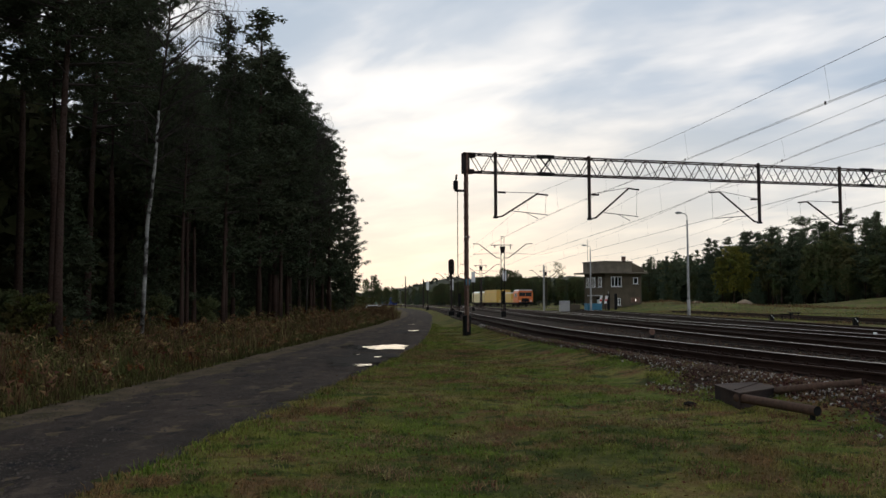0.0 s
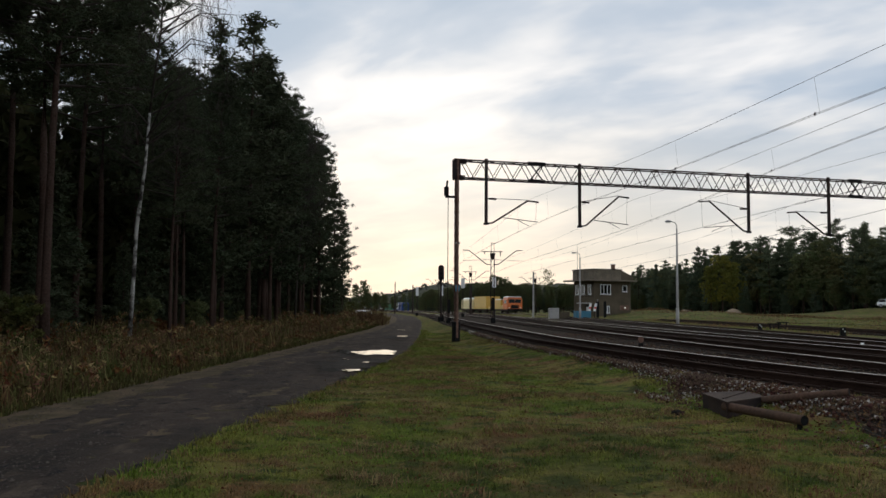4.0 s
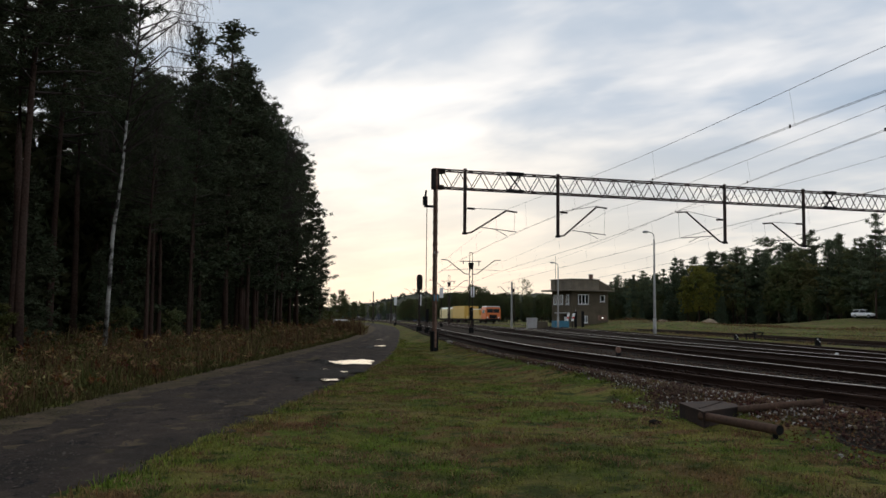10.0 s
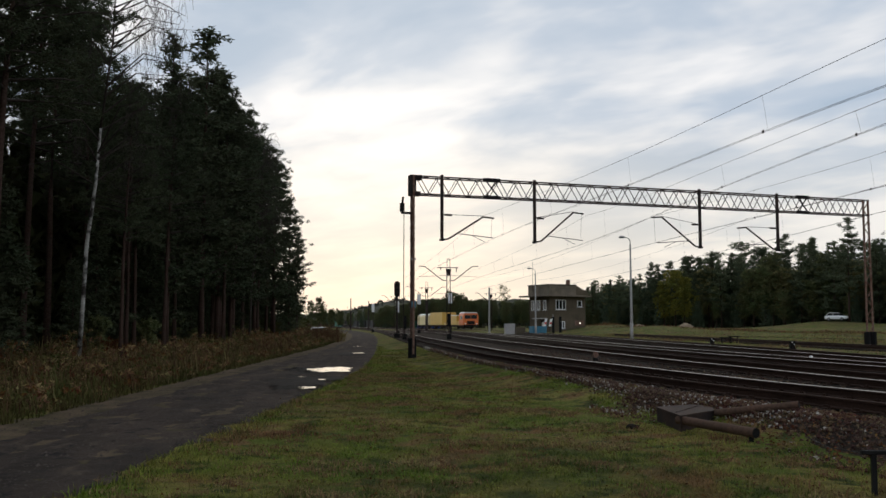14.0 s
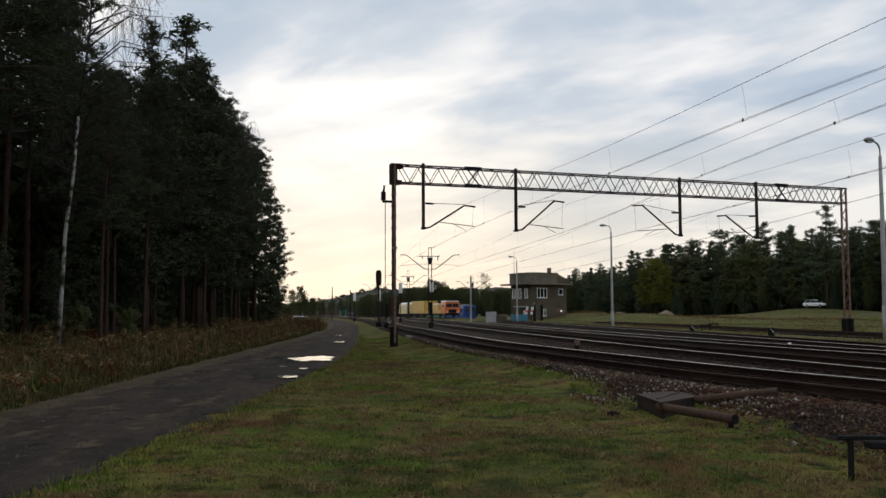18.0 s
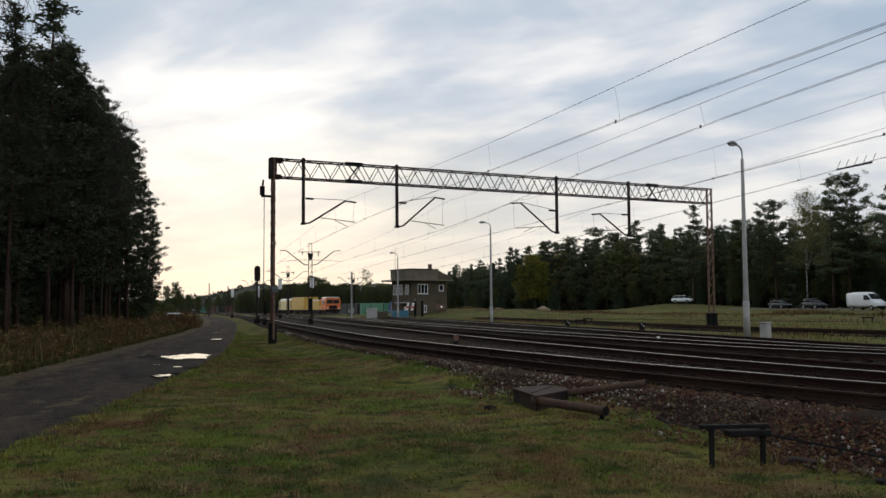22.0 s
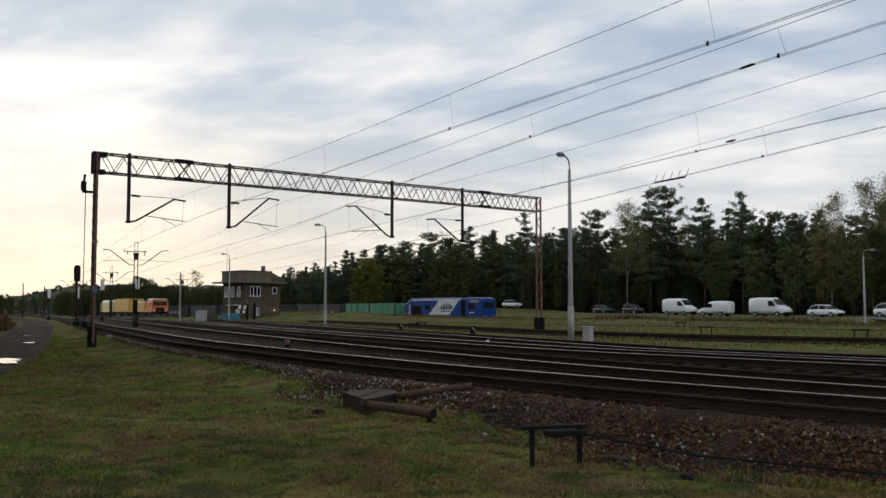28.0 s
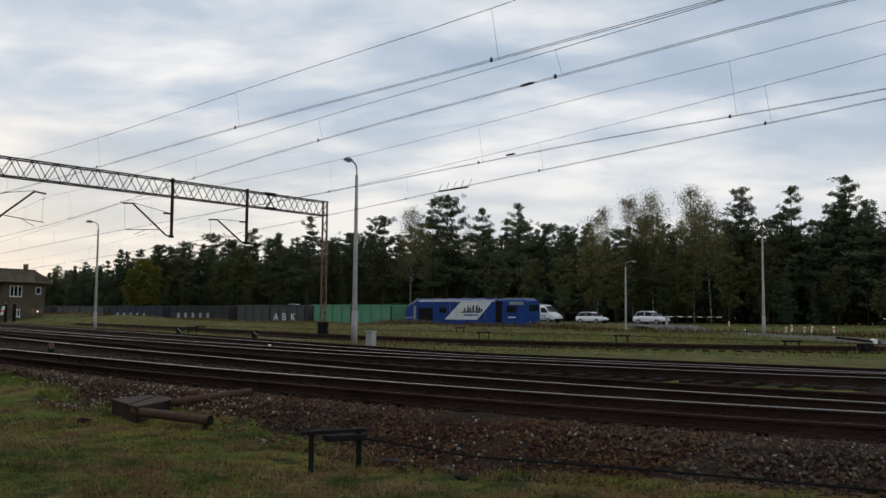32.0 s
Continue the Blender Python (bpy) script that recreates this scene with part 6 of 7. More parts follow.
def build_lamp(x, y, z, h, turn, label):
    root = thing("street_lamp", x, y, z, turn, label, "street lamp", "street lamps")
    part("post", Geo().tube([(0, 0, -0.2), (0, 0, 1.1), (0, 0, h)], [0.125, 0.115, 0.062], 12), M_LAMPPOST, root, smooth=True)
    part("base_sleeve", Geo().tube([(0, 0, -0.2), (0, 0, 1.5)], [0.14, 0.132], 12), M_LAMPPOST, root, smooth=True)
    part("bracket", Geo().tube([(0, 0, h - 0.05), (0, 0, h + 0.25), (-0.08, 0, h + 0.42), (-0.3, 0, h + 0.52), (-0.55, 0, h + 0.55)], 0.035, 8), M_LAMPPOST, root, smooth=True)
    hd = Geo()
    hd.tube([(-0.45, 0, h + 0.55), (-0.6, 0, h + 0.57), (-0.85, 0, h + 0.58), (-1.02, 0, h + 0.54), (-1.08, 0, h + 0.52)], [0.05, 0.12, 0.15, 0.10, 0.02], 10, flat=0.6)
    part("lamp_head", hd, M_LOCOGREY, root, smooth=True)
    part("lamp_glass", Geo().box(-0.98, -0.62, -0.09, 0.09, h + 0.46, h + 0.50, 0.015), M_WHITE, root)


def build_lamps():
    build_lamp(21.0, 34.1, 0.29, 7.45, 30, "tall pale concrete street lamp beside the tracks")
    build_lamp(21.2, 72.6, 0.15, 7.9, 16, "tall pale concrete street lamp beside the tracks")
    build_lamp(70.3, 62.5, gz(70.3, 62.5), 7.6, 132, "far pale street lamp by the level crossing")
    build_lamp(62.4, 41.5, gz(62.4, 41.5), 7.6, 124, "far pale street lamp by the level crossing")
    build_lamp(20.6, 112, 0.23, 7.65, 8, "tall pale street lamp before the signal tower")


# ---- signal tower ----
def window(root, x0, x1, z0, z1, face, bars):
    """A window in one face: frame and panes. face(u, z, out) gives the place."""
    def slab(a, b, c, d, o0, o1):
        vs = [face(u, z, o) for o in (o0, o1) for u, z in ((a, c), (b, c), (b, d), (a, d))]
        return vs, [(3, 2, 1, 0), (4, 5, 6, 7), (0, 1, 5, 4), (1, 2, 6, 5), (2, 3, 7, 6), (3, 0, 4, 7)]
    w = part("window", Geo().add(*slab(x0, x1, z0, z1, 0.003, 0.02)), M_BLACK, root)
    t = 0.09
    for a, b, c, d in ((x0, x1, z0, z0 + t), (x0, x1, z1 - t, z1), (x0, x0 + t, z0 + t, z1 - t), (x1 - t, x1, z0 + t, z1 - t)):
        part("window_frame", Geo().add(*slab(a, b, c, d, 0.023, 0.07)), M_WHITE, w)
    n = bars + 1
    for k in range(1, n):
        u = x0 + (x1 - x0) * k / n
        part("mullion", Geo().add(*slab(u - 0.05, u + 0.05, z0 + t, z1 - t, 0.023, 0.06)), M_WHITE, w)
    for k in range(n):
        a, b = x0 + (x1 - x0) * k / n, x0 + (x1 - x0) * (k + 1) / n
        part("pane", Geo().add(*slab(a + 0.07, b - 0.07, z0 + t, z1 - t, 0.023, 0.03)), M_GLASS, w)
    part("sill", Geo().add(*slab(x0 - 0.1, x1 + 0.1, z0 - 0.1, z0 - 0.02, 0.003, 0.13)), M_CONCRETE, w)


def build_tower():
    # corner nearest the viewer at the origin; face A runs to the left (track side), face B to the right
    TX, TY, TZ, TURN = 25.06, 125.5, 0.0, 24.0
    root = thing("signal_tower", TX, TY, TZ, TURN, "two-storey grey plastered signal tower with flat roof", "building")
    W, D = 6.2, 5.0          # W along +x (face B), D along +y (face A)
    part("wall", Geo().box(0, W, 0, D, -0.4, 5.35, 0.03), M_PLASTER, root)
    part("eaves_slab", Geo().box(-1.35, W + 0.55, -0.9, D + 0.7, 5.36, 5.56, 0.03), M_ROOFBAND, root, "overhanging flat eaves slab")
    part("parapet", Geo().box(-0.15, W - 1.7, -0.15, D + 0.1, 5.563, 7.0, 0.04), M_ROOFBAND, root, "pale plastered parapet band")
    part("roof", Geo().box(-0.25, W - 1.6, -0.25, D + 0.2, 7.003, 7.10, 0.02), M_DARKSTEEL, root)
    part("low_parapet", Geo().prism([(W - 1.697, 5.563), (W + 0.45, 5.563), (W + 0.45, 6.05), (W - 1.697, 6.98)], -0.12, D + 0.1), M_PLASTER, root, "sloping end of the parapet")
    ch = part("chimney", Geo().box(4.75, 5.2, 2.2, 2.65, 6.55, 7.85, 0.03), M_RUST, root)
    part("chimney_cap", Geo().box(4.7, 5.25, 2.15, 2.7, 7.853, 7.93, 0.02), M_CONCRETE, ch)
    part("aerial", Geo().tube([(-0.4, 3.5, 5.6), (-0.4, 3.5, 10.4)], [0.04, 0.02], 6), M_DARKSTEEL, root)

    def face_b(u, z, o):
        return (u, -o, z)

    def face_a(u, z, o):
        return (-o, D - u, z)
    window(root, 1.0, 2.75, 3.55, 4.95, face_b, 2)
    window(root, 4.75, 5.55, 3.95, 4.85, face_b, 0)
    window(root, 1.75, 2.55, 0.95, 1.95, face_b, 1)
    window(root, 0.5, 1.3, 3.5, 4.9, face_a, 0)
    window(root, 2.0, 2.8, 3.5, 4.9, face_a, 0)
    window(root, 3.5, 4.3, 3.5, 4.9, face_a, 0)
    d = part("door", Geo().box(-0.06, -0.003, 1.0, 1.95, -0.1, 2.0), M_BLACK, root)
    part("door_panel", Geo().box(-0.09, -0.061, 1.15, 1.8, 0.9, 1.8), M_WHITE, d)
    part("door_canopy", Geo().box(-1.2, -0.003, 0.6, 2.6, 2.25, 2.4, 0.02), M_CONCRETE, root)
    part("service_hatch", Geo().box(4.3, 5.9, -0.05, -0.003, 1.35, 2.05), M_RUST, root, "dark red shutter under a small lamp")
    lamp = part("wall_lamp", Geo().box(5.0, 5.2, -0.2, -0.05, 1.75, 1.85), M_BLACK, root)
    part("bulb", Geo().tube([(5.1, -0.12, 1.75), (5.1, -0.12, 1.62)], [0.07, 0.05], 8), M_LIGHT, lamp)
    part("downpipe", Geo().tube([(0.5, -0.07, 0), (0.5, -0.07, 2.9)], 0.05, 6), M_CONCRETE, root)
    # things in front of it
    g = thing("barrier_boards", 23.4, 119.0, gz(23.4, 119), 20, "two tilted red and white warning boards by the door", "sign")
    for k in (-0.55, 0.25):
        b = part("board", Geo().prism([(k, 0.9), (k + 0.35, 0.9), (k + 0.6, 1.9), (k + 0.25, 1.9)], -0.03, 0.03), M_WHITE, g)
        part("stripe", Geo().prism([(k + 0.1, 1.2), (k + 0.45, 1.2), (k + 0.5, 1.45), (k + 0.15, 1.45)], -0.036, -0.031), M_REDSIGN, b)
        part("post", Geo().box(k + 0.15, k + 0.25, 0, 0.05, -0.1, 1.1), M_DARKSTEEL, g)
    c = thing("container", 21.2, 113.8, gz(21.2, 113.8), 12, "low blue metal container beside the lamp", "container")
    part("body", Geo().box(-0.95, 0.95, -0.6, 0.6, 0.05, 1.0, 0.05), M_CYAN, c)
    part("rim", Geo().box(-1.0, 1.0, -0.65, 0.65, 0.92, 1.0), M_CYAN, c)
    for k in range(4):
        part("rib", Geo().box(-0.85 + k * 0.55, -0.78 + k * 0.55, -0.64, -0.603, 0.1, 0.9), M_CYAN, c)
    w = thing("concrete_wall", 18.6, 116, gz(18.6, 116), 10, "low grey concrete block wall beside the track", "wall")
    part("block", Geo().box(-1.3, -0.05, -0.3, 0.3, -0.1, 1.35, 0.04), M_CONCRETE, w)
    part("low_block", Geo().box(0.0, 1.4, -0.2, 0.2, -0.1, 0.9, 0.04), M_PLASTER, w)
    for k, (x, y) in enumerate(((24.3, 119.5), (25.2, 119.2))):
        p = thing("gate_post", x, y, gz(x, y), 0, "short black post before the signal tower", "post", "gate posts")
        part("post", Geo().box(-0.16, 0.16, -0.16, 0.16, -0.1, 2.1, 0.02), M_BLACK, p)


# ---- rail vehicles ----
def bogie(root, x, mat, n=2, gap=1.8, r=0.46):
    b = part("bogie", Geo().box(x - gap * (n - 1) / 2 - 0.8, x + gap * (n - 1) / 2 + 0.8, -1.05, -0.85, 0.35, 0.75, 0.04).box(x - gap * (n - 1) / 2 - 0.8, x + gap * (n - 1) / 2 + 0.8, 0.85, 1.05, 0.35, 0.75, 0.04).box(x - 0.5, x + 0.5, -1.0, 1.0, 0.4, 0.8), mat, root)
    for k in range(n):
        xx = x + (k - (n - 1) / 2) * gap
        part("wheelset", Geo().tube([(xx, -0.82, r), (xx, -0.70, r)], r, 18).tube([(xx, 0.70, r), (xx, 0.82, r)], r, 18).tube([(xx, -0.7, r), (xx, 0.7, r)], 0.08, 8), M_DARKSTEEL, b)


def buffers(root, x, s):
    for y in (-0.875, 0.875):
        part("buffer", Geo().tube([(x, y, 1.05), (x + s * 0.42, y, 1.05)], 0.10, 8).tube([(x + s * 0.42, y, 1.05), (x + s * 0.5, y, 1.05)], 0.22, 12), M_DARKSTEEL, root)
    part("coupling", Geo().box(min(x, x + s * 0.55), max(x, x + s * 0.55), -0.08, 0.08, 0.9, 1.08), M_DARKSTEEL, root)


def build_loco():
    """Front towards +x, centre at the origin, rails at z = 0."""
    root = thing("diesel_locomotive", 0, 0, 0, 0, "blue diesel locomotive with a white diagonal band", "locomotive")
    H = 4.15
    part("frame", Geo().box(-8.55, 8.55, -1.42, 1.42, 0.85, 1.32, 0.04), M_BLUE, root)
    # engine body with arched roof
    prof = [(-1.42, 1.32), (1.42, 1.32), (1.42, 3.80), (1.32, 3.98), (0.9, 4.10), (0, H), (-0.9, 4.10), (-1.32, 3.98), (-1.42, 3.80)]
    def hull(x0, x1, scale0=1.0, scale1=1.0, lift=0.0):
        g = Geo()
        vs = [(x0, y * scale0, 1.32 + (z - 1.32) * scale0) for y, z in prof] + [(x1, y * scale1, 1.32 + (z - 1.32) * scale1) for y, z in prof]
        n = len(prof)
        return g.add(vs, [tuple(reversed(range(n))), tuple(n + k for k in range(n))] + [(k, (k + 1) % n, (k + 1) % n + n, k + n) for k in range(n)])
    part("engine_hood", hull(-6.6, 4.3), M_BLUE, root)
    part("recessed_front", hull(4.3, 5.15, 0.97, 0.97), M_BLUE, root)
    cab = part("cab", hull(5.15, 7.95), M_BLUE, root)
    part("cab_roof", Geo().prism([(5.05, 4.03), (8.0, 4.03), (7.85, 4.16), (5.15, 4.22)], -1.1, 1.1), M_LOCOGREY, cab)
    n = len(prof)
    nose = Geo()
    nose.add([(7.95, y, z) for y, z in prof] + [(8.4, y * 0.95, z if z < 2.5 else 2.5 + (z - 2.5) * 0.86) for y, z in prof], [tuple(reversed(range(n))), tuple(n + k for k in range(n))] + [(k, (k + 1) % n, (k + 1) % n + n, k + n) for k in range(n)])
    part("front_nose", nose, M_BLUE, root)
    tail = Geo()
    tail.add([(-6.6, y, z) for y, z in prof] + [(-8.2, y * 0.9, z if z < 2.6 else 2.6 + (z - 2.6) * 0.42) for y, z in prof], [tuple(range(n)), tuple(reversed([n + k for k in range(n)]))] + [((k + 1) % n, k, k + n, (k + 1) % n + n) for k in range(n)])
    part("rear_cab", tail, M_BLUE, root)
    for s in (-1, 1):
        y0, y1 = s * 1.425, s * 1.44
        ya, yb = min(y0, y1), max(y0, y1)
        part("white_band", Geo().prism([(-2.5, 1.75), (1.9, 1.75), (3.9, 3.79), (-0.3, 3.79)] if s < 0 else [(-2.5, 1.75), (1.9, 1.75), (3.9, 3.79), (-0.3, 3.79)], ya, yb), M_LOCOWHITE, root, "white diagonal side band")
        yc, yd = min(s * 1.442, s * 1.455), max(s * 1.442, s * 1.455)
        # dark drawing and an unreadable line of letters on the band
        em = Geo()
        em.prism([(-0.3, 2.55), (2.3, 2.55), (2.6, 2.70), (0.0, 2.70)], yc, yd)
        for k, (x, h) in enumerate(((0.1, 0.35), (0.55, 0.62), (0.85, 0.45), (1.25, 0.75), (1.7, 0.7), (2.05, 0.5), (2.35, 0.3))):
            em.prism([(x, 2.74), (x + 0.26, 2.74), (x + 0.22, 2.74 + h), (x + 0.06, 2.74 + h * 0.8)], yc, yd)
        part("dark_emblem", em, M_BLACK, root)
        part("letter_bar", Geo().box(0.1, 2.0, yc, yd, 2.2, 2.34), M_BLUE, root)
        for k in range(6):
            part("panel_seam", Geo().box(-1.8 + k * 0.95, -1.77 + k * 0.95, yc, yd, 1.85, 3.75), M_LOCOGREY, root)
        for a, b, c, d in ((-6.3, -4.2, 1.6, 3.05), (-3.3, -2.3, 2.5, 3.10), (4.35, 4.95, 1.5, 3.3)):
            part("grille", Geo().box(a, b, ya, yb, c, d), M_BLACK, root)
        part("side_window", Geo().box(5.75, 7.0, min(s * 1.425, s * 1.45), max(s * 1.425, s * 1.45), 2.6, 3.35), M_GLASS, cab)
        part("side_letters", Geo().box(5.9, 6.9, ya, yb, 2.0, 2.12), M_LOCOWHITE, cab)
        part("sill_stripe", Geo().box(-6.5, 5.0, min(s * 1.425, s * 1.437), max(s * 1.425, s * 1.437), 1.36, 1.46), M_BLUE, root)
        part("hand_rail", Geo().tube([(-8.3, s * 1.38, 1.9), (-6.7, s * 1.46, 2.0)], 0.02, 5), M_WHITE, root)
        part("roof_edge", Geo().prism([(-6.2, 3.80), (4.2, 3.80), (4.2, 3.95), (-6.2, 3.95)], min(s * 1.36, s * 1.45), max(s * 1.40, s * 1.45)), M_LOCOWHITE, root)
        part("cab_shade_panel", Geo().prism([(6.1, 3.42), (8.0, 3.42), (7.75, 3.78), (6.1, 3.78)], ya, yb), M_LOCOGREY, cab, "grey panel over the cab window")
        # black sheet over the shallow recess, its shade given as colour
        part("cab_gap_shade", Geo().box(4.3, 5.15, min(s * 1.385, s * 1.40), max(s * 1.385, s * 1.40), 1.4, 3.9), M_BLACK, root)
        part("door", Geo().box(-7.0, -6.66, min(s * 1.40, s * 1.425), max(s * 1.40, s * 1.425), 1.5, 3.3), M_LOCOGREY, root)
        part("side_step", Geo().box(7.2, 8.3, min(s * 1.2, s * 1.4), max(s * 1.2, s * 1.4), 0.45, 0.8, 0.02), M_BLACK, root)
    part("front_platform", Geo().box(8.403, 9.1, -1.35, 1.35, 0.85, 1.30, 0.03), M_BLUE, root)
    part("platform_rail", Geo().bar((9.05, -1.3, 1.3), (9.05, -1.3, 2.35), 0.05).bar((9.05, 1.3, 1.3), (9.05, 1.3, 2.35), 0.05).bar((9.05, -1.3, 2.3), (9.05, 1.3, 2.3), 0.05).bar((8.42, -1.3, 2.3), (9.05, -1.3, 2.3), 0.05).bar((9.05, -1.3, 1.8), (9.05, 1.3, 1.8), 0.04), M_BLUE, root)
    part("rear_roof", Geo().prism([(-8.22, 3.26), (-6.75, 3.7), (-6.35, H + 0.04), (-6.7, H + 0.02)], -1.15, 1.15), M_LOCOGREY, root)
    part("windscreen", Geo().add([(8.42, -1.1, 2.75), (8.42, 1.1, 2.75), (8.40, 1.0, 3.45), (8.40, -1.0, 3.45)], [(0, 1, 2, 3)]), M_GLASS, cab)
    for k in range(4):
        part("roof_fan", Geo().tube([(-4.5 + k * 2.0, 0, H - 0.02), (-4.5 + k * 2.0, 0, H + 0.06)], 0.55, 14), M_LOCOGREY, root)
    part("exhaust", Geo().box(2.6, 3.2, -0.3, 0.3, H - 0.1, H + 0.18, 0.02), M_DARKSTEEL, root)
    for y in (-0.9, 0.9):
        part("headlight", Geo().tube([(8.3, y, 1.6), (8.46, y, 1.6)], 0.10, 10), M_LOCOGREY, root)
    part("fuel_tank", Geo().box(-2.0, 2.0, -1.3, 1.3, 0.3, 0.85, 0.08), M_DARKSTEEL, root)
    for x in (-5.2, 5.2):
        bogie(root, x, M_DARKSTEEL, 3, 1.85, 0.52)
    for s in (-1, 1):
        buffers(root, s * 8.55, s)
    return root


def build_wagon(mat, label, letters):
    root = thing("open_freight_wagon", 0, 0, 0, 0, label, "freight wagon", "open freight wagons")
    L = 12.8 / 2
    z0, z1, w = 1.18, 3.38, 1.44
    part("floor", Geo().box(-L, L, -w, w, 1.0, 1.2, 0.02), M_DARKSTEEL, root)
    for s in (-1, 1):
        part("side_wall", Geo().box(-L, L, min(s * w, s * (w - 0.06)), max(s * w, s * (w - 0.06)), z0, z1), mat, root)
        part("end_wall", Geo().box(min(s * L, s * (L - 0.06)), max(s * L, s * (L - 0.06)), -w + 0.06, w - 0.06, z0, z1), mat, root)
        part("top_rim", Geo().box(-L - 0.05, L + 0.05, min(s * (w - 0.08), s * (w + 0.07)), max(s * (w - 0.08), s * (w + 0.07)), z1 + 0.003, z1 + 0.15, 0.02), mat, root)
        for k in range(9):
            x = -L + 0.1 + k * (2 * L - 0.2) / 8
            part("rib", Geo().box(x - 0.07, x + 0.07, min(s * (w + 0.003), s * (w + 0.10)), max(s * (w + 0.003), s * (w + 0.10)), z0 - 0.1, z1, 0.015), mat if k % 4 else M_DARKSTEEL, root)
        for k in range(4):
            part("end_rib", Geo().box(min(s * (L + 0.003), s * (L + 0.1)), max(s * (L + 0.003), s * (L + 0.1)), -1.2 + k * 0.75, -1.08 + k * 0.75, z0, z1), mat, root)
        part("sole_bar", Geo().box(-L - 0.3, L + 0.3, min(s * 1.1, s * 1.25), max(s * 1.1, s * 1.25), 0.85, 1.06), M_DARKSTEEL, root)
    part("load", Geo().add([(-L + 0.1, -w + 0.1, z1 - 0.35), (L - 0.1, -w + 0.1, z1 - 0.35), (L - 0.1, w - 0.1, z1 - 0.35), (-L + 0.1, w - 0.1, z1 - 0.35)], [(0, 1, 2, 3)]), M_BALLAST, root)
    for x in (-4.1, 4.1):
        bogie(root, x, M_DARKSTEEL, 2)
    for s in (-1, 1):
        buffers(root, s * (L + 0.15), s)
    if letters == "text":
        for s in (-1, 1):
            for k, ch in enumerate("ABK"):
                cu = bpy.data.curves.new("letter", "FONT")
                cu.body, cu.size, cu.extrude = ch, 1.35, 0.004
                tmp = bpy.data.objects.new("letter_tmp", cu)
                me = bpy.data.meshes.new_from_object(tmp)
                bpy.data.objects.remove(tmp)
                me.materials.append(M_WHITE)
                x = 0.75 + k * 1.55
                ob = part("letter", me, None, root)
                ob.matrix_basis = pose(x if s < 0 else -x, s * (w + 0.11), 1.55, 90, 0, 0 if s < 0 else 180)
    elif letters == "bars":
        for s in (-1, 1):
            for k in range(5):
                x = -4.8 + k * 1.55
                part("letter_bar", Geo().box(x, x + 0.75, min(s * (w + 0.012), s * (w + 0.02)), max(s * (w + 0.012), s * (w + 0.02)), 1.8, 2.5), M_CONCRETE, root)
    return root


PATH_S = 10.1      # metres a second
PATH_T, PATH_D = (0, 9, 13, 17, 21, 24, 26, 28, 32), (0, 0, 1.0, 2.6, 4.0, 3.2, 1.8, 0.3, 0)      # ahead of an even pace, in metres


def train_place(s):
    """Place and heading s metres past the mark; the line bends gently before it runs straight."""
    if s > -78:
        p = TRAIN_P + TRAIN_U * s
        a = math.atan2(TRAIN_U.y, TRAIN_U.x)
    else:
        p0 = TRAIN_P + TRAIN_U * -78
        h0, h1, ln = math.radians(18.5), math.radians(11.8), 40.0
        d = -78 - s
        p = p0.copy()
        step, done = 2.0, 0.0
        while done < d:
            k = min(step, d - done)
            h = h0 + (h1 - h0) * min(1, (done + k / 2) / ln) if done < 150 else h1 + math.radians(0.04) * (done - 150)
            p = p - Vector((math.sin(h), -math.cos(h), 0)) * k
            done += k
        h = h0 + (h1 - h0) * min(1, d / ln) if d < 150 else h1 + math.radians(0.04) * (d - 150)
        a = math.atan2(-math.cos(h), math.sin(h))
    z = float(np.interp(s, [-400, -60, 20], [-0.75, -0.95, -0.55]))
    return p.x, p.y, z, math.degrees(a)


WAGONS = []


def build_train():
    WAGONS.append((build_loco(), 9.05))
    kinds = {}
    order = ["green", "abk", "grey", "blue", "dark", "grey", "dark", "grey", "teal", "red", "red", "dark", "red", "teal", "grey", "red", "dark", "grey", "red", "dark", "grey", "dark"]
    spec = {"green": (M_GREEN, "bright green open freight wagon behind the locomotive", ""), "abk": (M_WDARK, "dark grey open freight wagon with large white letters", "text"),
            "grey": (M_WGREY, "weathered grey open freight wagon", "bars"), "blue": (M_WBLUE, "faded blue open freight wagon", "bars"), "dark": (M_WDARK, "dark grey open freight wagon", ""),
            "teal": (M_TEAL, "pale teal open freight wagon", ""), "red": (M_WRED, "red-brown open freight wagon", "")}
    s = 18.1
    for k in order:
        if k not in kinds:
            kinds[k] = build_wagon(*spec[k])
            w = kinds[k]
        else:
            w = copy_thing(kinds[k], Matrix())
        WAGONS.append((w, s + 0.65 + 6.9))
        s += 14.05


def rail_wheels(root, ys):
    for yy in ys:
        for sd in (-1, 1):
            part("wheel", Geo().tube([(sd * 0.70, yy, 0.42), (sd * 0.82, yy, 0.42)], 0.42, 16), M_DARKSTEEL, root)
        part("axle_box", Geo().box(0.86, 1.05, yy - 0.22, yy + 0.22, 0.30, 0.62, 0.03), M_BLACK, root)


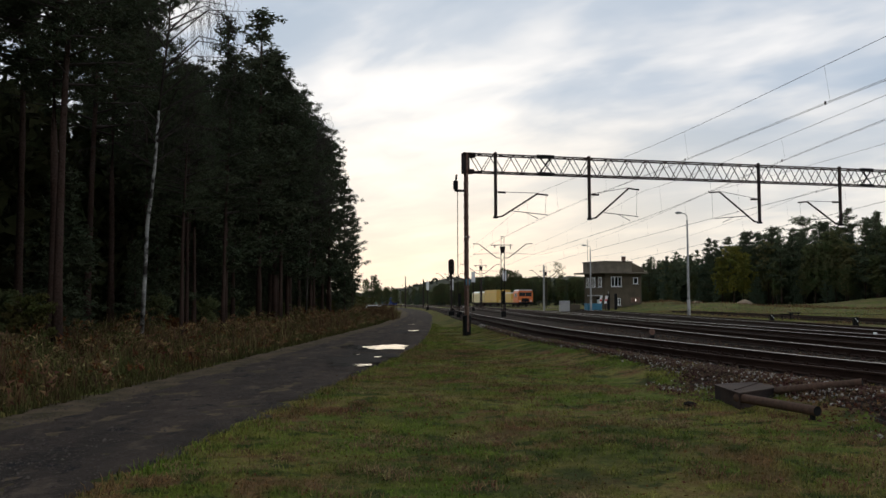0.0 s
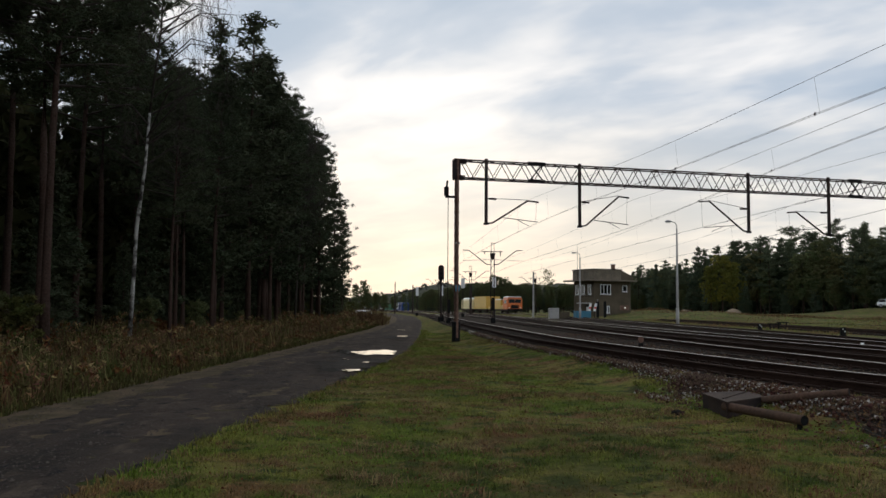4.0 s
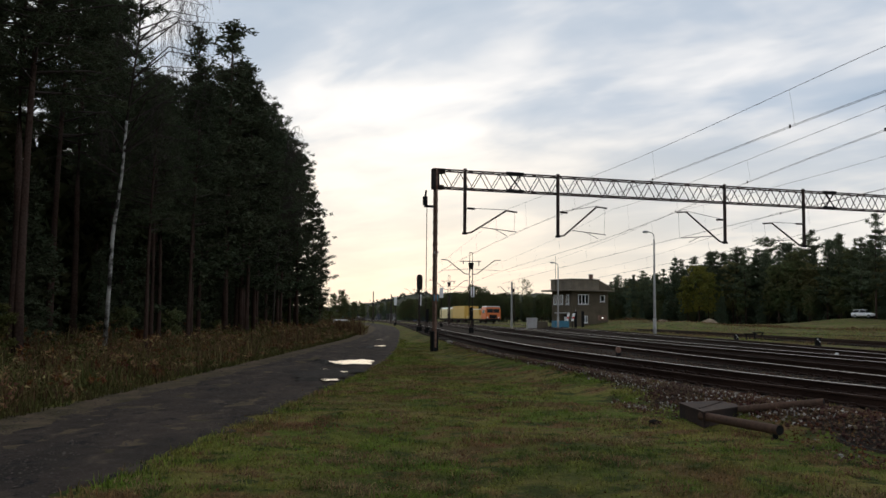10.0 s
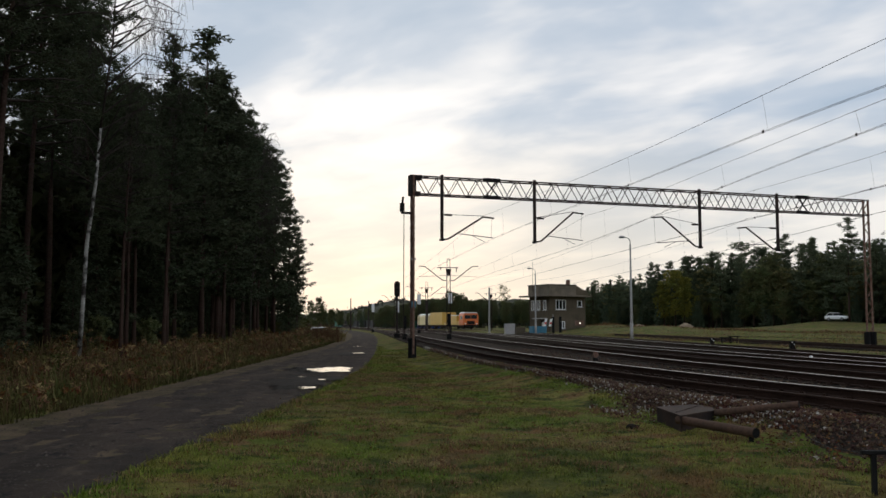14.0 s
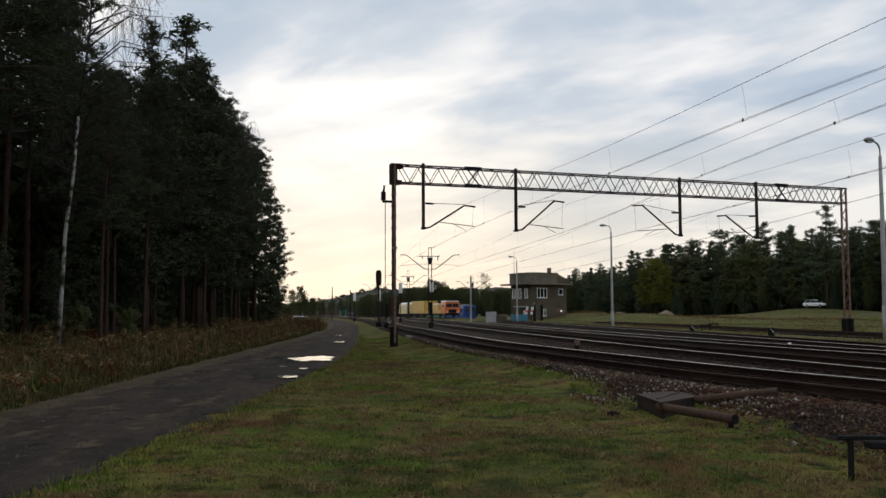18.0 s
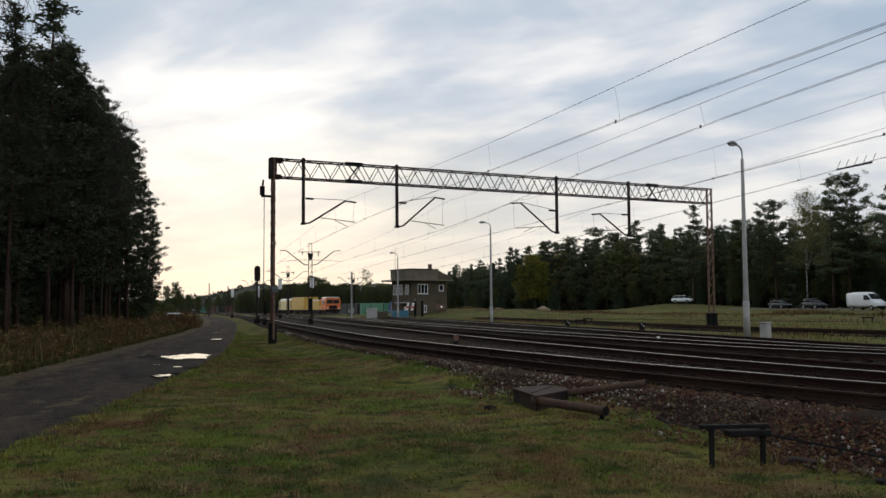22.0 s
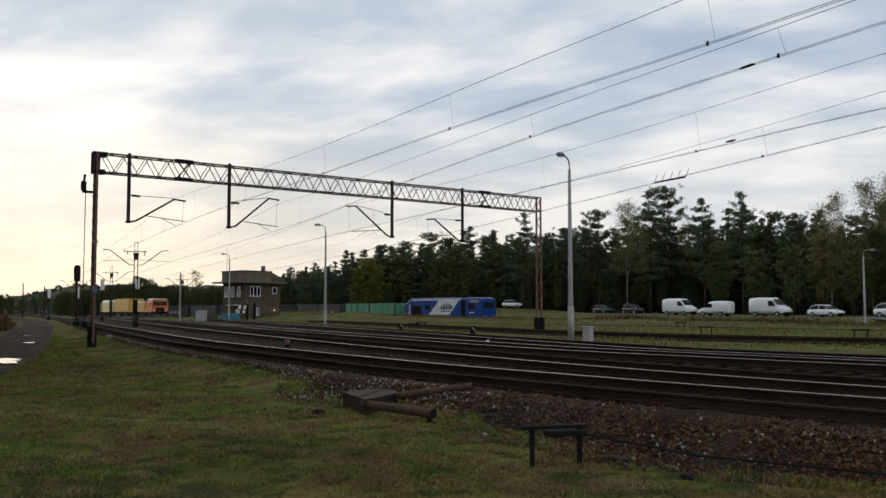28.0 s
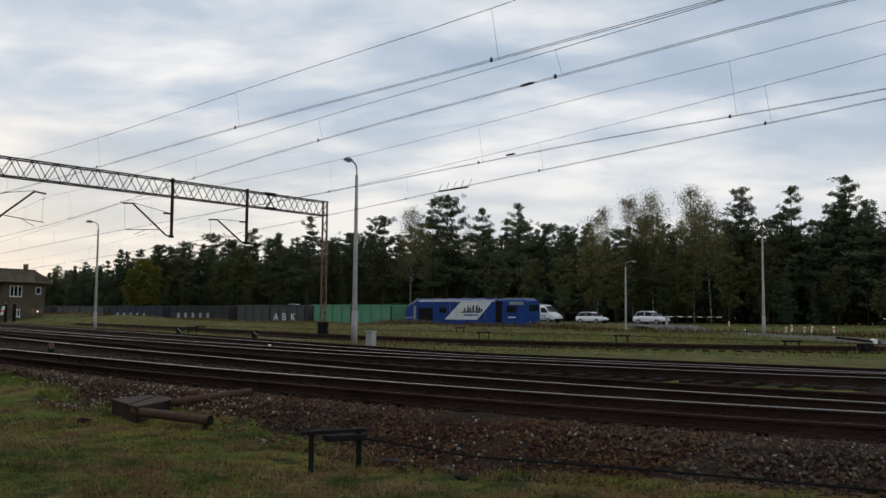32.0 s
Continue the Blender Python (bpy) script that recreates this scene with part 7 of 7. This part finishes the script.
def build_work_train():
    x, y = 18.35, 164.0
    root = thing("rail_motor_trolley", x, y, RAIL_Z, 12, "orange and yellow rail work vehicle with a flat cab front", "rail vehicle", "parked work train")
    part("frame", Geo().box(-1.30, 1.30, 0, 12.4, 0.55, 0.85, 0.03), M_DARKSTEEL, root)
    part("buffer_beam", Geo().box(-1.35, 1.35, -0.12, -0.003, 0.55, 0.95, 0.02), M_BLACK, root)
    for sd in (-0.85, 0.85):
        part("buffer", Geo().tube([(sd, -0.12, 0.78), (sd, -0.5, 0.78)], 0.09, 8).tube([(sd, -0.5, 0.78), (sd, -0.57, 0.78)], 0.2, 12), M_DARKSTEEL, root)
    part("cab", Geo().prism([(-1.42, 0.86), (1.42, 0.86), (1.42, 2.55), (1.22, 3.0), (-1.22, 3.0), (-1.42, 2.55)], 0, 2.7), M_ORANGE, root, "orange cab")
    part("windscreen_frame", Geo().box(-1.24, 1.24, -0.02, -0.003, 1.92, 2.72), M_ORANGE, root)
    for a, b in ((-1.16, -0.03), (0.03, 1.16)):
        part("windscreen", Geo().box(a, b, -0.035, -0.021, 1.98, 2.66), M_CARGLASS, root)
    part("radiator", Geo().box(-0.72, 0.72, -0.05, -0.003, 1.0, 1.62), M_BLACK, root)
    for k in range(5):
        part("radiator_slat", Geo().box(-0.68, 0.68, -0.065, -0.051, 1.06 + k * 0.11, 1.10 + k * 0.11), M_DARKSTEEL, root)
    part("cab_roof", Geo().prism([(-1.30, 3.003), (1.30, 3.003), (1.05, 3.17), (-1.05, 3.17)], -0.12, 2.8), M_WHITE, root, "white cab roof")
    for sd in (-1.05, 1.05):
        part("headlight", Geo().tube([(sd, -0.08, 1.12), (sd, -0.003, 1.12)], 0.12, 10), M_WHITE, root)
        part("side_window", Geo().box(min(sd * 1.355, sd * 1.37), max(sd * 1.355, sd * 1.37), 0.5, 1.9, 1.9, 2.5), M_CARGLASS, root)
    part("low_deck", Geo().box(-1.35, 1.35, 2.75, 4.0, 0.86, 1.55, 0.05), M_YELLOW, root)
    part("body", Geo().box(-1.38, 1.38, 4.05, 9.2, 0.86, 2.55, 0.06), M_YELLOW, root, "yellow engine body")
    part("body_roof", Geo().box(-1.25, 1.25, 4.0, 9.3, 2.553, 2.70, 0.04), M_WHITE, root)
    for k in range(4):
        part("side_panel", Geo().box(1.383, 1.41, 4.3 + k * 1.2, 5.3 + k * 1.2, 1.2, 2.2), M_CREAM if k % 2 else M_ORANGE, root)
    part("rear_deck", Geo().box(-1.35, 1.35, 9.25, 12.3, 0.86, 1.30, 0.04), M_YELLOW, root)
    part("deck_rail", Geo().bar((1.3, 9.3, 2.1), (1.3, 12.3, 2.1), 0.05).bar((1.3, 9.3, 1.7), (1.3, 12.3, 1.7), 0.04).bar((1.3, 10.7, 1.3), (1.3, 10.7, 2.1), 0.05).bar((1.3, 12.25, 1.3), (1.3, 12.25, 2.1), 0.05), M_DARKSTEEL, root)
    part("crane_post", Geo().box(-0.25, 0.25, 10.0, 10.5, 1.30, 2.9, 0.04).bar((0, 10.2, 2.85), (0.2, 12.2, 2.5), 0.22), M_YELLOW, root)
    part("exhaust", Geo().tube([(0.7, 5.0, 2.70), (0.7, 5.0, 3.15)], 0.07, 8), M_BLACK, root)
    rail_wheels(root, (2.0, 9.9))
    for k in range(2):
        ox, oy = (-13.2 - k * 9.8) * math.sin(radians(12)), (13.2 + k * 9.8) * math.cos(radians(12))
        wv = thing("work_wagon", x + ox, y + oy, RAIL_Z, 12, ("tall yellow box wagon of the work train", "cream passenger wagon of the work train with a pale roof")[k], "rail vehicle", "parked work train")
        part("frame", Geo().box(-1.3, 1.3, 0, 8.8, 0.55, 0.85), M_DARKSTEEL, wv)
        if k == 0:
            part("body", Geo().box(-1.42, 1.42, 0.2, 8.6, 0.86, 3.25, 0.05), M_YELLOW, wv)
            for j in range(8):
                part("side_rib", Geo().box(1.423, 1.50, 0.4 + j * 1.14, 0.52 + j * 1.14, 0.9, 3.2), M_YELLOW, wv)
                if j < 5:
                    part("end_rib", Geo().box(-1.2 + j * 0.55, -1.1 + j * 0.55, 0.12, 0.197, 0.9, 3.2), M_YELLOW, wv)
            part("roof", Geo().box(-1.40, 1.40, 0.15, 8.65, 3.253, 3.32, 0.02), M_YELLOW, wv)
        else:
            part("body", Geo().prism([(-1.42, 0.86), (1.42, 0.86), (1.42, 2.55), (1.25, 2.85), (-1.25, 2.85), (-1.42, 2.55)], 0.2, 8.6), M_CREAM, wv)
            part("roof", Geo().prism([(-1.32, 2.853), (1.32, 2.853), (0.8, 3.12), (-0.8, 3.12)], 0.1, 8.7), M_WHITE, wv)
            part("waist_band", Geo().box(1.423, 1.44, 0.25, 8.55, 1.2, 1.62), M_YELLOW, wv)
            for j in range(5):
                part("side_window", Geo().box(1.423, 1.445, 0.8 + j * 1.55, 1.75 + j * 1.55, 1.75, 2.4), M_CARGLASS, wv)
            part("end_window", Geo().box(-1.0, 1.0, 0.16, 0.197, 1.8, 2.45), M_CARGLASS, wv)
        rail_wheels(wv, (1.9, 6.9))


# ---- road vehicles ----
def wheel_set(root, xs, w, r):
    for x in xs:
        for s in (-1, 1):
            wh = part("wheel", Geo().tube([(x, s * (w - 0.20), r), (x, s * w, r)], r, 16), M_TYRE, root)
            part("rim", Geo().tube([(x, s * w + s * 0.002, r), (x, s * (w + 0.015), r)], r * 0.62, 12), M_LOCOGREY, wh)


def shell(stations, n=16, k=0.38):
    """A rounded body through stations (x, bottom, top, half width)."""
    g = Geo()
    vs = []
    for x, zb, zt, w in stations:
        for j in range(n):
            a = 2 * math.pi * (j + 0.5) / n
            c, s = math.cos(a), math.sin(a)
            vs.append((x, w * math.copysign(abs(c) ** k, c), (zb + zt) / 2 + (zt - zb) / 2 * math.copysign(abs(s) ** k, s)))
    m = len(stations)
    fs = [(r * n + j, (r + 1) * n + j, (r + 1) * n + (j + 1) % n, r * n + (j + 1) % n) for r in range(m - 1) for j in range(n)]
    fs += [tuple(range(n)), tuple((m - 1) * n + j for j in reversed(range(n)))]
    return g.add(vs, fs)


def build_car(x, y, turn, mat, label, tall=1.0):
    """Front towards +x."""
    root = thing("car", x, y, gz(x, y), turn, label, "car", "cars waiting at the crossing")
    z = tall
    part("body", shell([(-2.15, 0.45, 0.85 * z, 0.75), (-2.05, 0.32, 0.97 * z, 0.85), (-1.0, 0.28, 1.0 * z, 0.88), (1.0, 0.28, 0.98 * z, 0.88), (1.6, 0.30, 0.88 * z, 0.86), (2.05, 0.34, 0.78 * z, 0.80), (2.18, 0.45, 0.66, 0.70)]), mat, root, smooth=True)
    part("glasshouse", shell([(-1.98, 0.85 * z, 1.06 * z, 0.74), (-1.6, 0.85 * z, 1.40 * z, 0.71), (-0.9, 0.85 * z, 1.47 * z, 0.70), (0.1, 0.85 * z, 1.46 * z, 0.70), (0.55, 0.85 * z, 1.28 * z, 0.73), (1.08, 0.85 * z, 1.0 * z, 0.76)]), M_CARGLASS, root, smooth=True)
    part("roof", shell([(-1.66, 1.36 * z, 1.43 * z, 0.62), (-1.0, 1.43 * z, 1.53 * z, 0.67), (0.05, 1.42 * z, 1.52 * z, 0.67), (0.32, 1.36 * z, 1.43 * z, 0.63)]), mat, root, smooth=True)
    for s in (-1, 1):
        for px, qx in ((-1.85, -1.5), (-0.5, -0.45)):
            part("pillar", Geo().bar((px, s * 0.76, 0.98 * z), (qx, s * 0.70, 1.42 * z), 0.06), mat, root)
        part("headlight", Geo().box(1.95, 2.14, s * 0.62 - 0.12, s * 0.62 + 0.12, 0.60, 0.74, 0.02), M_LOCOGREY, root)
        part("mirror", Geo().box(0.72, 0.85, s * 0.93 - 0.07, s * 0.93 + 0.07, 0.98 * z, 1.10 * z, 0.02), mat, root)
    part("bumper", Geo().box(2.08, 2.2, -0.62, 0.62, 0.32, 0.5, 0.03), M_BLACK, root)
    wheel_set(root, (-1.3, 1.35), 0.885, 0.33)
    return root


def build_van(x, y, turn, label, long=5.7, tall=1.0):
    root = thing("van", x, y, gz(x, y), turn, label, "van", "cars waiting at the crossing")
    a, b, z = -long / 2, long / 2, tall
    part("body", shell([(a, 0.6, 2.2 * z, 0.88), (a + 0.08, 0.42, 2.4 * z, 0.95), (a + 1.2, 0.36, 2.5 * z, 0.98), (b - 2.3, 0.36, 2.47 * z, 0.98), (b - 1.85, 0.36, 2.3 * z, 0.97), (b - 1.0, 0.36, 1.48 * z, 0.95), (b - 0.35, 0.38, 1.18 * z, 0.92), (b - 0.02, 0.46, 0.92 * z, 0.85)]), M_CARWHITE, root, smooth=True)
    part("windscreen", Geo().add([(b - 0.99, -0.82, 1.50 * z), (b - 0.99, 0.82, 1.50 * z), (b - 1.74, 0.78, 2.22 * z), (b - 1.74, -0.78, 2.22 * z)], [(0, 1, 2, 3)]), M_CARGLASS, root, at=pose(0.03, 0, 0.03))
    for s in (-1, 1):
        y0, y1 = min(s * 0.955, s * 0.992), max(s * 0.955, s * 0.992)
        part("side_window", Geo().prism([(b - 2.35, 1.40 * z), (b - 1.2, 1.40 * z), (b - 1.65, 2.05 * z), (b - 2.35, 2.05 * z)], y0, y1), M_CARGLASS, root)
        part("side_rail", Geo().box(a + 0.4, b - 1.3, y0, y1, 0.62, 0.67), M_LOCOGREY, root)
        part("headlight", Geo().box(b - 0.3, b - 0.05, s * 0.72 - 0.13, s * 0.72 + 0.13, 0.80 * z, 0.96 * z, 0.02), M_LOCOGREY, root)
        part("mirror", Geo().box(b - 1.3, b - 1.15, s * 1.08 - 0.09, s * 1.08 + 0.09, 1.4 * z, 1.65 * z, 0.03), M_BLACK, root)
    part("bumper", Geo().box(b - 0.10, b + 0.04, -0.78, 0.78, 0.36, 0.58, 0.03), M_BLACK, root)
    wheel_set(root, (a + 1.1, b - 0.95), 0.985, 0.35)
    return root


def build_traffic():
    t = -86
    build_car(86.4, 72.8, t, M_CARWHITE, "white estate car waiting at the level crossing", 1.08)
    build_car(86.8, 82.9, t, M_CARWHITE, "white saloon car waiting in the queue")
    build_van(85.9, 91.2, t, "white delivery van waiting in the queue")
    build_van(81.5, 96.5, t + 195, "white small van facing away beside the road", 4.6, 0.82)
    build_van(85.2, 108.6, t, "white high-roofed van with dark sill waiting in the queue")
    build_car(89.6, 126.5, t, M_CARDARK, "dark off-road car waiting in the queue", 1.12)
    build_car(88.9, 167.5, t + 30, M_CARWHITE, "white estate car on the rise before the wood", 1.05)
    build_car(89.0, 134.5, t, M_CARDARK, "black car at the end of the queue")
    # white paint stands in for the sky's glint on a dark car's roof
    c = build_car(-4.9, 90.0, 96, M_CARWHITE, "low parked car behind tall dry weeds, white for its roof glint", 0.86)
    c["group"] = "parked cars"
    # barrier and posts of the crossing
    b = thing("barrier", 85.3, 69.6, gz(85.3, 69.6), 0, "red and white striped level crossing barrier, lowered", "barrier")
    part("stand", Geo().box(-0.14, 0.14, -0.14, 0.14, -0.1, 1.1, 0.03), M_CONCRETE, b)
    for k in range(11):
        part("boom_piece", Geo().box(0.15 + k * 0.55, 0.15 + k * 0.55 + 0.55, -0.05, 0.05, 0.93, 1.03), M_WHITE if k % 2 == 0 else M_RUST, b, at=pose(0, 0, 0, 0, 0, -52))
    for az, d, h in ((-55.3, 98, 1.0), (-57.6, 86, 0.95), (-58.6, 86, 0.95), (-60.16, 84, 1.05), (-57.9, 98, 1.0), (-59.0, 94, 1.0), (-54.4, 108, 0.7)):
        x, y = -math.sin(radians(az)) * d, math.cos(radians(az)) * d
        p = thing("marker_post", x, y, gz(x, y), 0, "short white and red marker post by the crossing", "post", "marker posts")
        part("post", Geo().box(-0.075, 0.075, -0.075, 0.075, -0.1, h * 0.66, 0.02), M_WHITE, p)
        part("band", Geo().box(-0.08, 0.08, -0.08, 0.08, h * 0.40, h * 0.52), M_REDSIGN, p)
    s = thing("road_sign", 101.5, 186, gz(101.5, 186), 0, "small orange road sign before the wood", "road sign")
    part("post", Geo().tube([(0, 0, -0.1), (0, 0, 4.6)], 0.06, 6), M_LOCOGREY, s)
    part("plate", Geo().prism([(-0.6, 3.6), (0.6, 3.6), (0, 4.7)], -0.03, 0.03), M_ORANGE, s)


# ---- things beside the near track ----
STICK = (5.68, 8.28)
LITTER = [(4.05, 13.9, 0.10, M_MUD, "dark clod of earth beside the cover box"), (6.05, 9.25, 0.05, M_PALE_STONE, "single pale stone on the slope"), (5.82, 7.24, 0.08, M_MUD, "dark clod of earth in the grass"), (-5.75, 12.4, 0.07, M_PALE_STONE, "pale stone at the road edge"), (5.3, 10.6, 0.035, M_PALE_STONE, "small pale stone in the grass")]

def build_box():
    root = thing("point_box", 5.05, 14.30, 0.02, 0, "low rusty steel cover box with two pipes in the grass", "box")
    T = [(-0.36, 0.47), (-0.44, -0.97), (0.39, -0.18), (0.60, 0.52), (0.40, 0.86)]
    for nm, lo, hi, k in (("body", -0.12, 0.200, 0.96), ("lid", 0.203, 0.225, 1.0)):
        n = len(T)
        vs = [(x * k, y * k, z) for z in (lo, hi) for x, y in T]
        part(nm, Geo().add(vs, [tuple(reversed(range(n))), tuple(range(n, 2 * n))] + [(q, (q + 1) % n, n + (q + 1) % n, n + q) for q in range(n)]), M_DARKSTEEL if nm == "body" else M_LID, root, "rusty flat lid" if nm == "lid" else "")
    part("lid_rib", Geo().bar((-0.34, -0.50, 0.232), (0.42, 0.62, 0.232), 0.03, 0.012), M_LID, root)

    def pipe(a, b, r):
        part("pipe", Geo().tube([a, b], r, 16, cap=False), M_PIPE, root, smooth=True)
        d = (Vector(b) - Vector(a)).normalized()
        part("pipe_collar", Geo().tube([Vector(b) - d * 0.05, Vector(b) + d * 0.002], r * 1.07, 16, cap=False), M_PIPE, root, smooth=True)
        # black plug drawn as the shade inside the hollow pipe
        part("pipe_bore_shade", Geo().tube([Vector(b) - d * 0.12, Vector(b) - d * 0.004], r * 0.97, 16), M_BLACK, root)
    pipe((-0.40, -0.75, 0.14), (0.14, -2.28, 0.115), 0.066)
    pipe((0.37, -0.24, 0.19), (1.36, -1.02, 0.375), 0.055)
    part("pipe_foot", Geo().box(0.08, 0.13, -2.24, -2.18, -0.12, 0.06), M_BLACK, root)


def build_stand():
    root = thing("cable_stand", 5.05, 8.40, 0, -9, "low black steel stand with a flat top bar", "stand")
    for s in (-0.265, 0.265):
        part("leg", Geo().box(s - 0.022, s + 0.022, -0.022, 0.022, -0.1, 0.36), M_BLACK, root)
    part("top_bar", Geo().box(-0.38, 0.33, -0.03, 0.03, 0.361, 0.40, 0.006), M_BLACK, root)
    part("tray", Geo().box(-0.12, 0.33, -0.09, 0.06, 0.285, 0.345, 0.01), M_BLACK, root)
    part("pull_wire", Geo().tube([(-0.3, 0, 0.36), (-0.2, 1.4, 0.24), (0.05, 3.05, 0.16)], 0.006, 4), M_BLACK, root)
    part("ground_wire", Geo().tube([(0.25, 0.1, 0.3), (1.3, -0.6, 0.12), (2.4, -2.2, 0.14), (3.6, -4.2, 0.16)], 0.012, 4), M_BLACK, root)


def build_small():
    # relay cabinet by the lamp and odd track-side things
    c = thing("relay_cabinet", 20.9, 32.6, 0.25, 30, "small pale concrete cable post beside the street lamp", "post")
    part("body", Geo().box(-0.2, 0.2, -0.16, 0.16, -0.1, 0.62, 0.03), M_CONCRETE, c)
    part("cap", Geo().box(-0.23, 0.23, -0.19, 0.19, 0.623, 0.68, 0.02), M_CONCRETE, c)
    for x, y, lab in ((34, 41, "low dark bench-like cable stand on the bank"), (44, 56, "low dark bench-like cable stand on the bank"), (35.5, 31.8, "low dark bench-like cable stand on the bank"), (27, 66, "low dark bench-like cable stand on the bank"), (24, 60, "low dark bench-like cable stand on the bank"), (34.8, 21.8, "low dark bench-like cable stand on the bank")):
        s = thing("cable_stand", x, y, gz(x, y), -40, lab, "stand", "cable stands on the bank")
        for k in (-0.4, 0.4):
            part("leg", Geo().box(k * 0.7 - 0.03, k * 0.7 + 0.03, -0.03, 0.03, -0.1, 0.36), M_BLACK, s)
        part("top_bar", Geo().box(-0.42, 0.42, -0.09, 0.09, 0.361, 0.44, 0.01), M_BLACK, s)
    pw = new("pull_wire", Geo().tube([(x, y, gz(x, y) + 0.40) for x, y in ((27, 66), (31, 50), (34, 41), (35.5, 31.8), (34.8, 21.8), (33.5, 14))], 0.012, 5).mesh("pull_wire", M_BLACK))
    tagged(pw, "thin dark pull wire running over low stands", "wire")
    l = thing("point_lever", 35.2, 18.9, gz(35.2, 18.9), -12, "black point lever with a white weight beside the siding", "lever")
    part("arm", Geo().bar((-1.5, 0, 0.62), (0.9, 0, 0.42), 0.08), M_BLACK, l)
    part("weight", Geo().tube([(0.55, -0.09, 0.45), (0.55, 0.09, 0.45)], 0.12, 12), M_WHITE, l)
    part("stand", Geo().box(-0.2, 0.35, -0.2, 0.2, -0.1, 0.38, 0.02), M_BLACK, l)
    k = thing("stop_disc", 7.9, 31.5, 0.36, 10, "small faded red point lamp between the rails", "lamp")
    part("disc", Geo().tube([(0, -0.04, 0.16), (0, 0.04, 0.16)], 0.10, 14), M_RUST, k)
    part("foot", Geo().box(-0.06, 0.06, -0.06, 0.06, -0.1, 0.05), M_BLACK, k)
    p = thing("marker_post", 14.9, 29.9, 0.3, 0, "short white clearance marker between the tracks", "post")
    part("post", Geo().box(-0.045, 0.045, -0.045, 0.045, -0.1, 0.22, 0.01), M_WHITE, p)


def build_sand():
    for x, y, rx, ry, top in ((50.3, 167.6, 2.4, 2.0, 1.50), (58.6, 165.4, 2.0, 1.8, 1.75)):
        z0 = gz(x, y)
        v, f = [(0, 0, top - z0)], []
        for r in range(1, 6):
            for k in range(24):
                a = 2 * math.pi * k / 24
                w = 1 + 0.3 * noise.noise(Vector((math.cos(a) * 1.6, math.sin(a) * 1.6, x)))
                v.append((math.cos(a) * rx * w * r / 5, math.sin(a) * ry * w * r / 5, (top - z0) * (1 - (r / 5) ** 1.4) + 0.12 * noise.noise(Vector((r * 1.1, k * 0.9, x))) - (0.25 if r == 5 else 0)))
        f = [(0, 1 + k, 1 + (k + 1) % 24) for k in range(24)]
        f += [(1 + r * 24 + k, 1 + (r + 1) * 24 + k, 1 + (r + 1) * 24 + (k + 1) % 24, 1 + r * 24 + (k + 1) % 24) for r in range(4) for k in range(24)]
        ob = new("sand_heap", mesh_from("sand_heap", v, f, M_SAND, smooth=True))
        ob.location = (x, y, z0)
        tagged(ob, "pale heap of bare sand before the far wood", "sand heap", "sand heaps")


def build_litter():
    s = thing("stick", STICK[0], STICK[1], gz(*STICK) + 0.03, -35, "short grey broken stick lying in the grass", "stick")
    part("wood", Geo().tube([(-0.16, 0, 0.02), (-0.05, 0.01, 0.035), (0.16, -0.01, 0.015)], [0.02, 0.028, 0.018], 7), M_LIMB, s)
    for x, y, r, m, lab in LITTER:
        c = thing("clod" if m == M_MUD else "stone", x, y, gz(x, y), x * 50, lab, "clod" if m == M_MUD else "stone", "clods and stones")
        bm = bmesh.new()
        bmesh.ops.create_icosphere(bm, subdivisions=2, radius=r)
        for q in bm.verts:
            q.co *= 1 + 0.5 * noise.noise(q.co * (2.2 / r) + Vector((x, y, 0)))
            q.co.z = q.co.z * 0.6 + r * 0.2
        me = bpy.data.meshes.new("lump")
        bm.to_mesh(me)
        bm.free()
        me.materials.append(m)
        part("lump", me, None, c)


def motions():
    for ob, back in WAGONS:
        rows = []
        for k in range(0, 33):
            x, y, z, a = train_place((k - 30) * PATH_S + float(np.interp(k, PATH_T, PATH_D)) - back)
            rows.append((float(k), pose(x, y, z, 0, 0, a)))
        walk(ob, rows)


build_gantry()
build_wires()
build_far_masts()
build_signals()
build_lamps()
build_tower()
build_train()
build_work_train()
build_traffic()
build_box()
build_stand()
build_small()
build_litter()
build_sand()
build_trees()
build_grass()
scatter_stones()
scatter_pebbles()
build_track(T1, "railway track with worn shiny rails on dark sleepers", 62, (-0.752,))
build_track(T2, "railway track joining its neighbour at a turnout", 58, (0.752,))
build_track(T3, "railway track with shiny rails on a dark bed", 60)
build_track(T4, "railway track with dull rails on a dark bed", 58, (0.752,))
build_track(SIDING, "rusty disused siding in the grass", 62, (-0.752, 0.752))
motions()
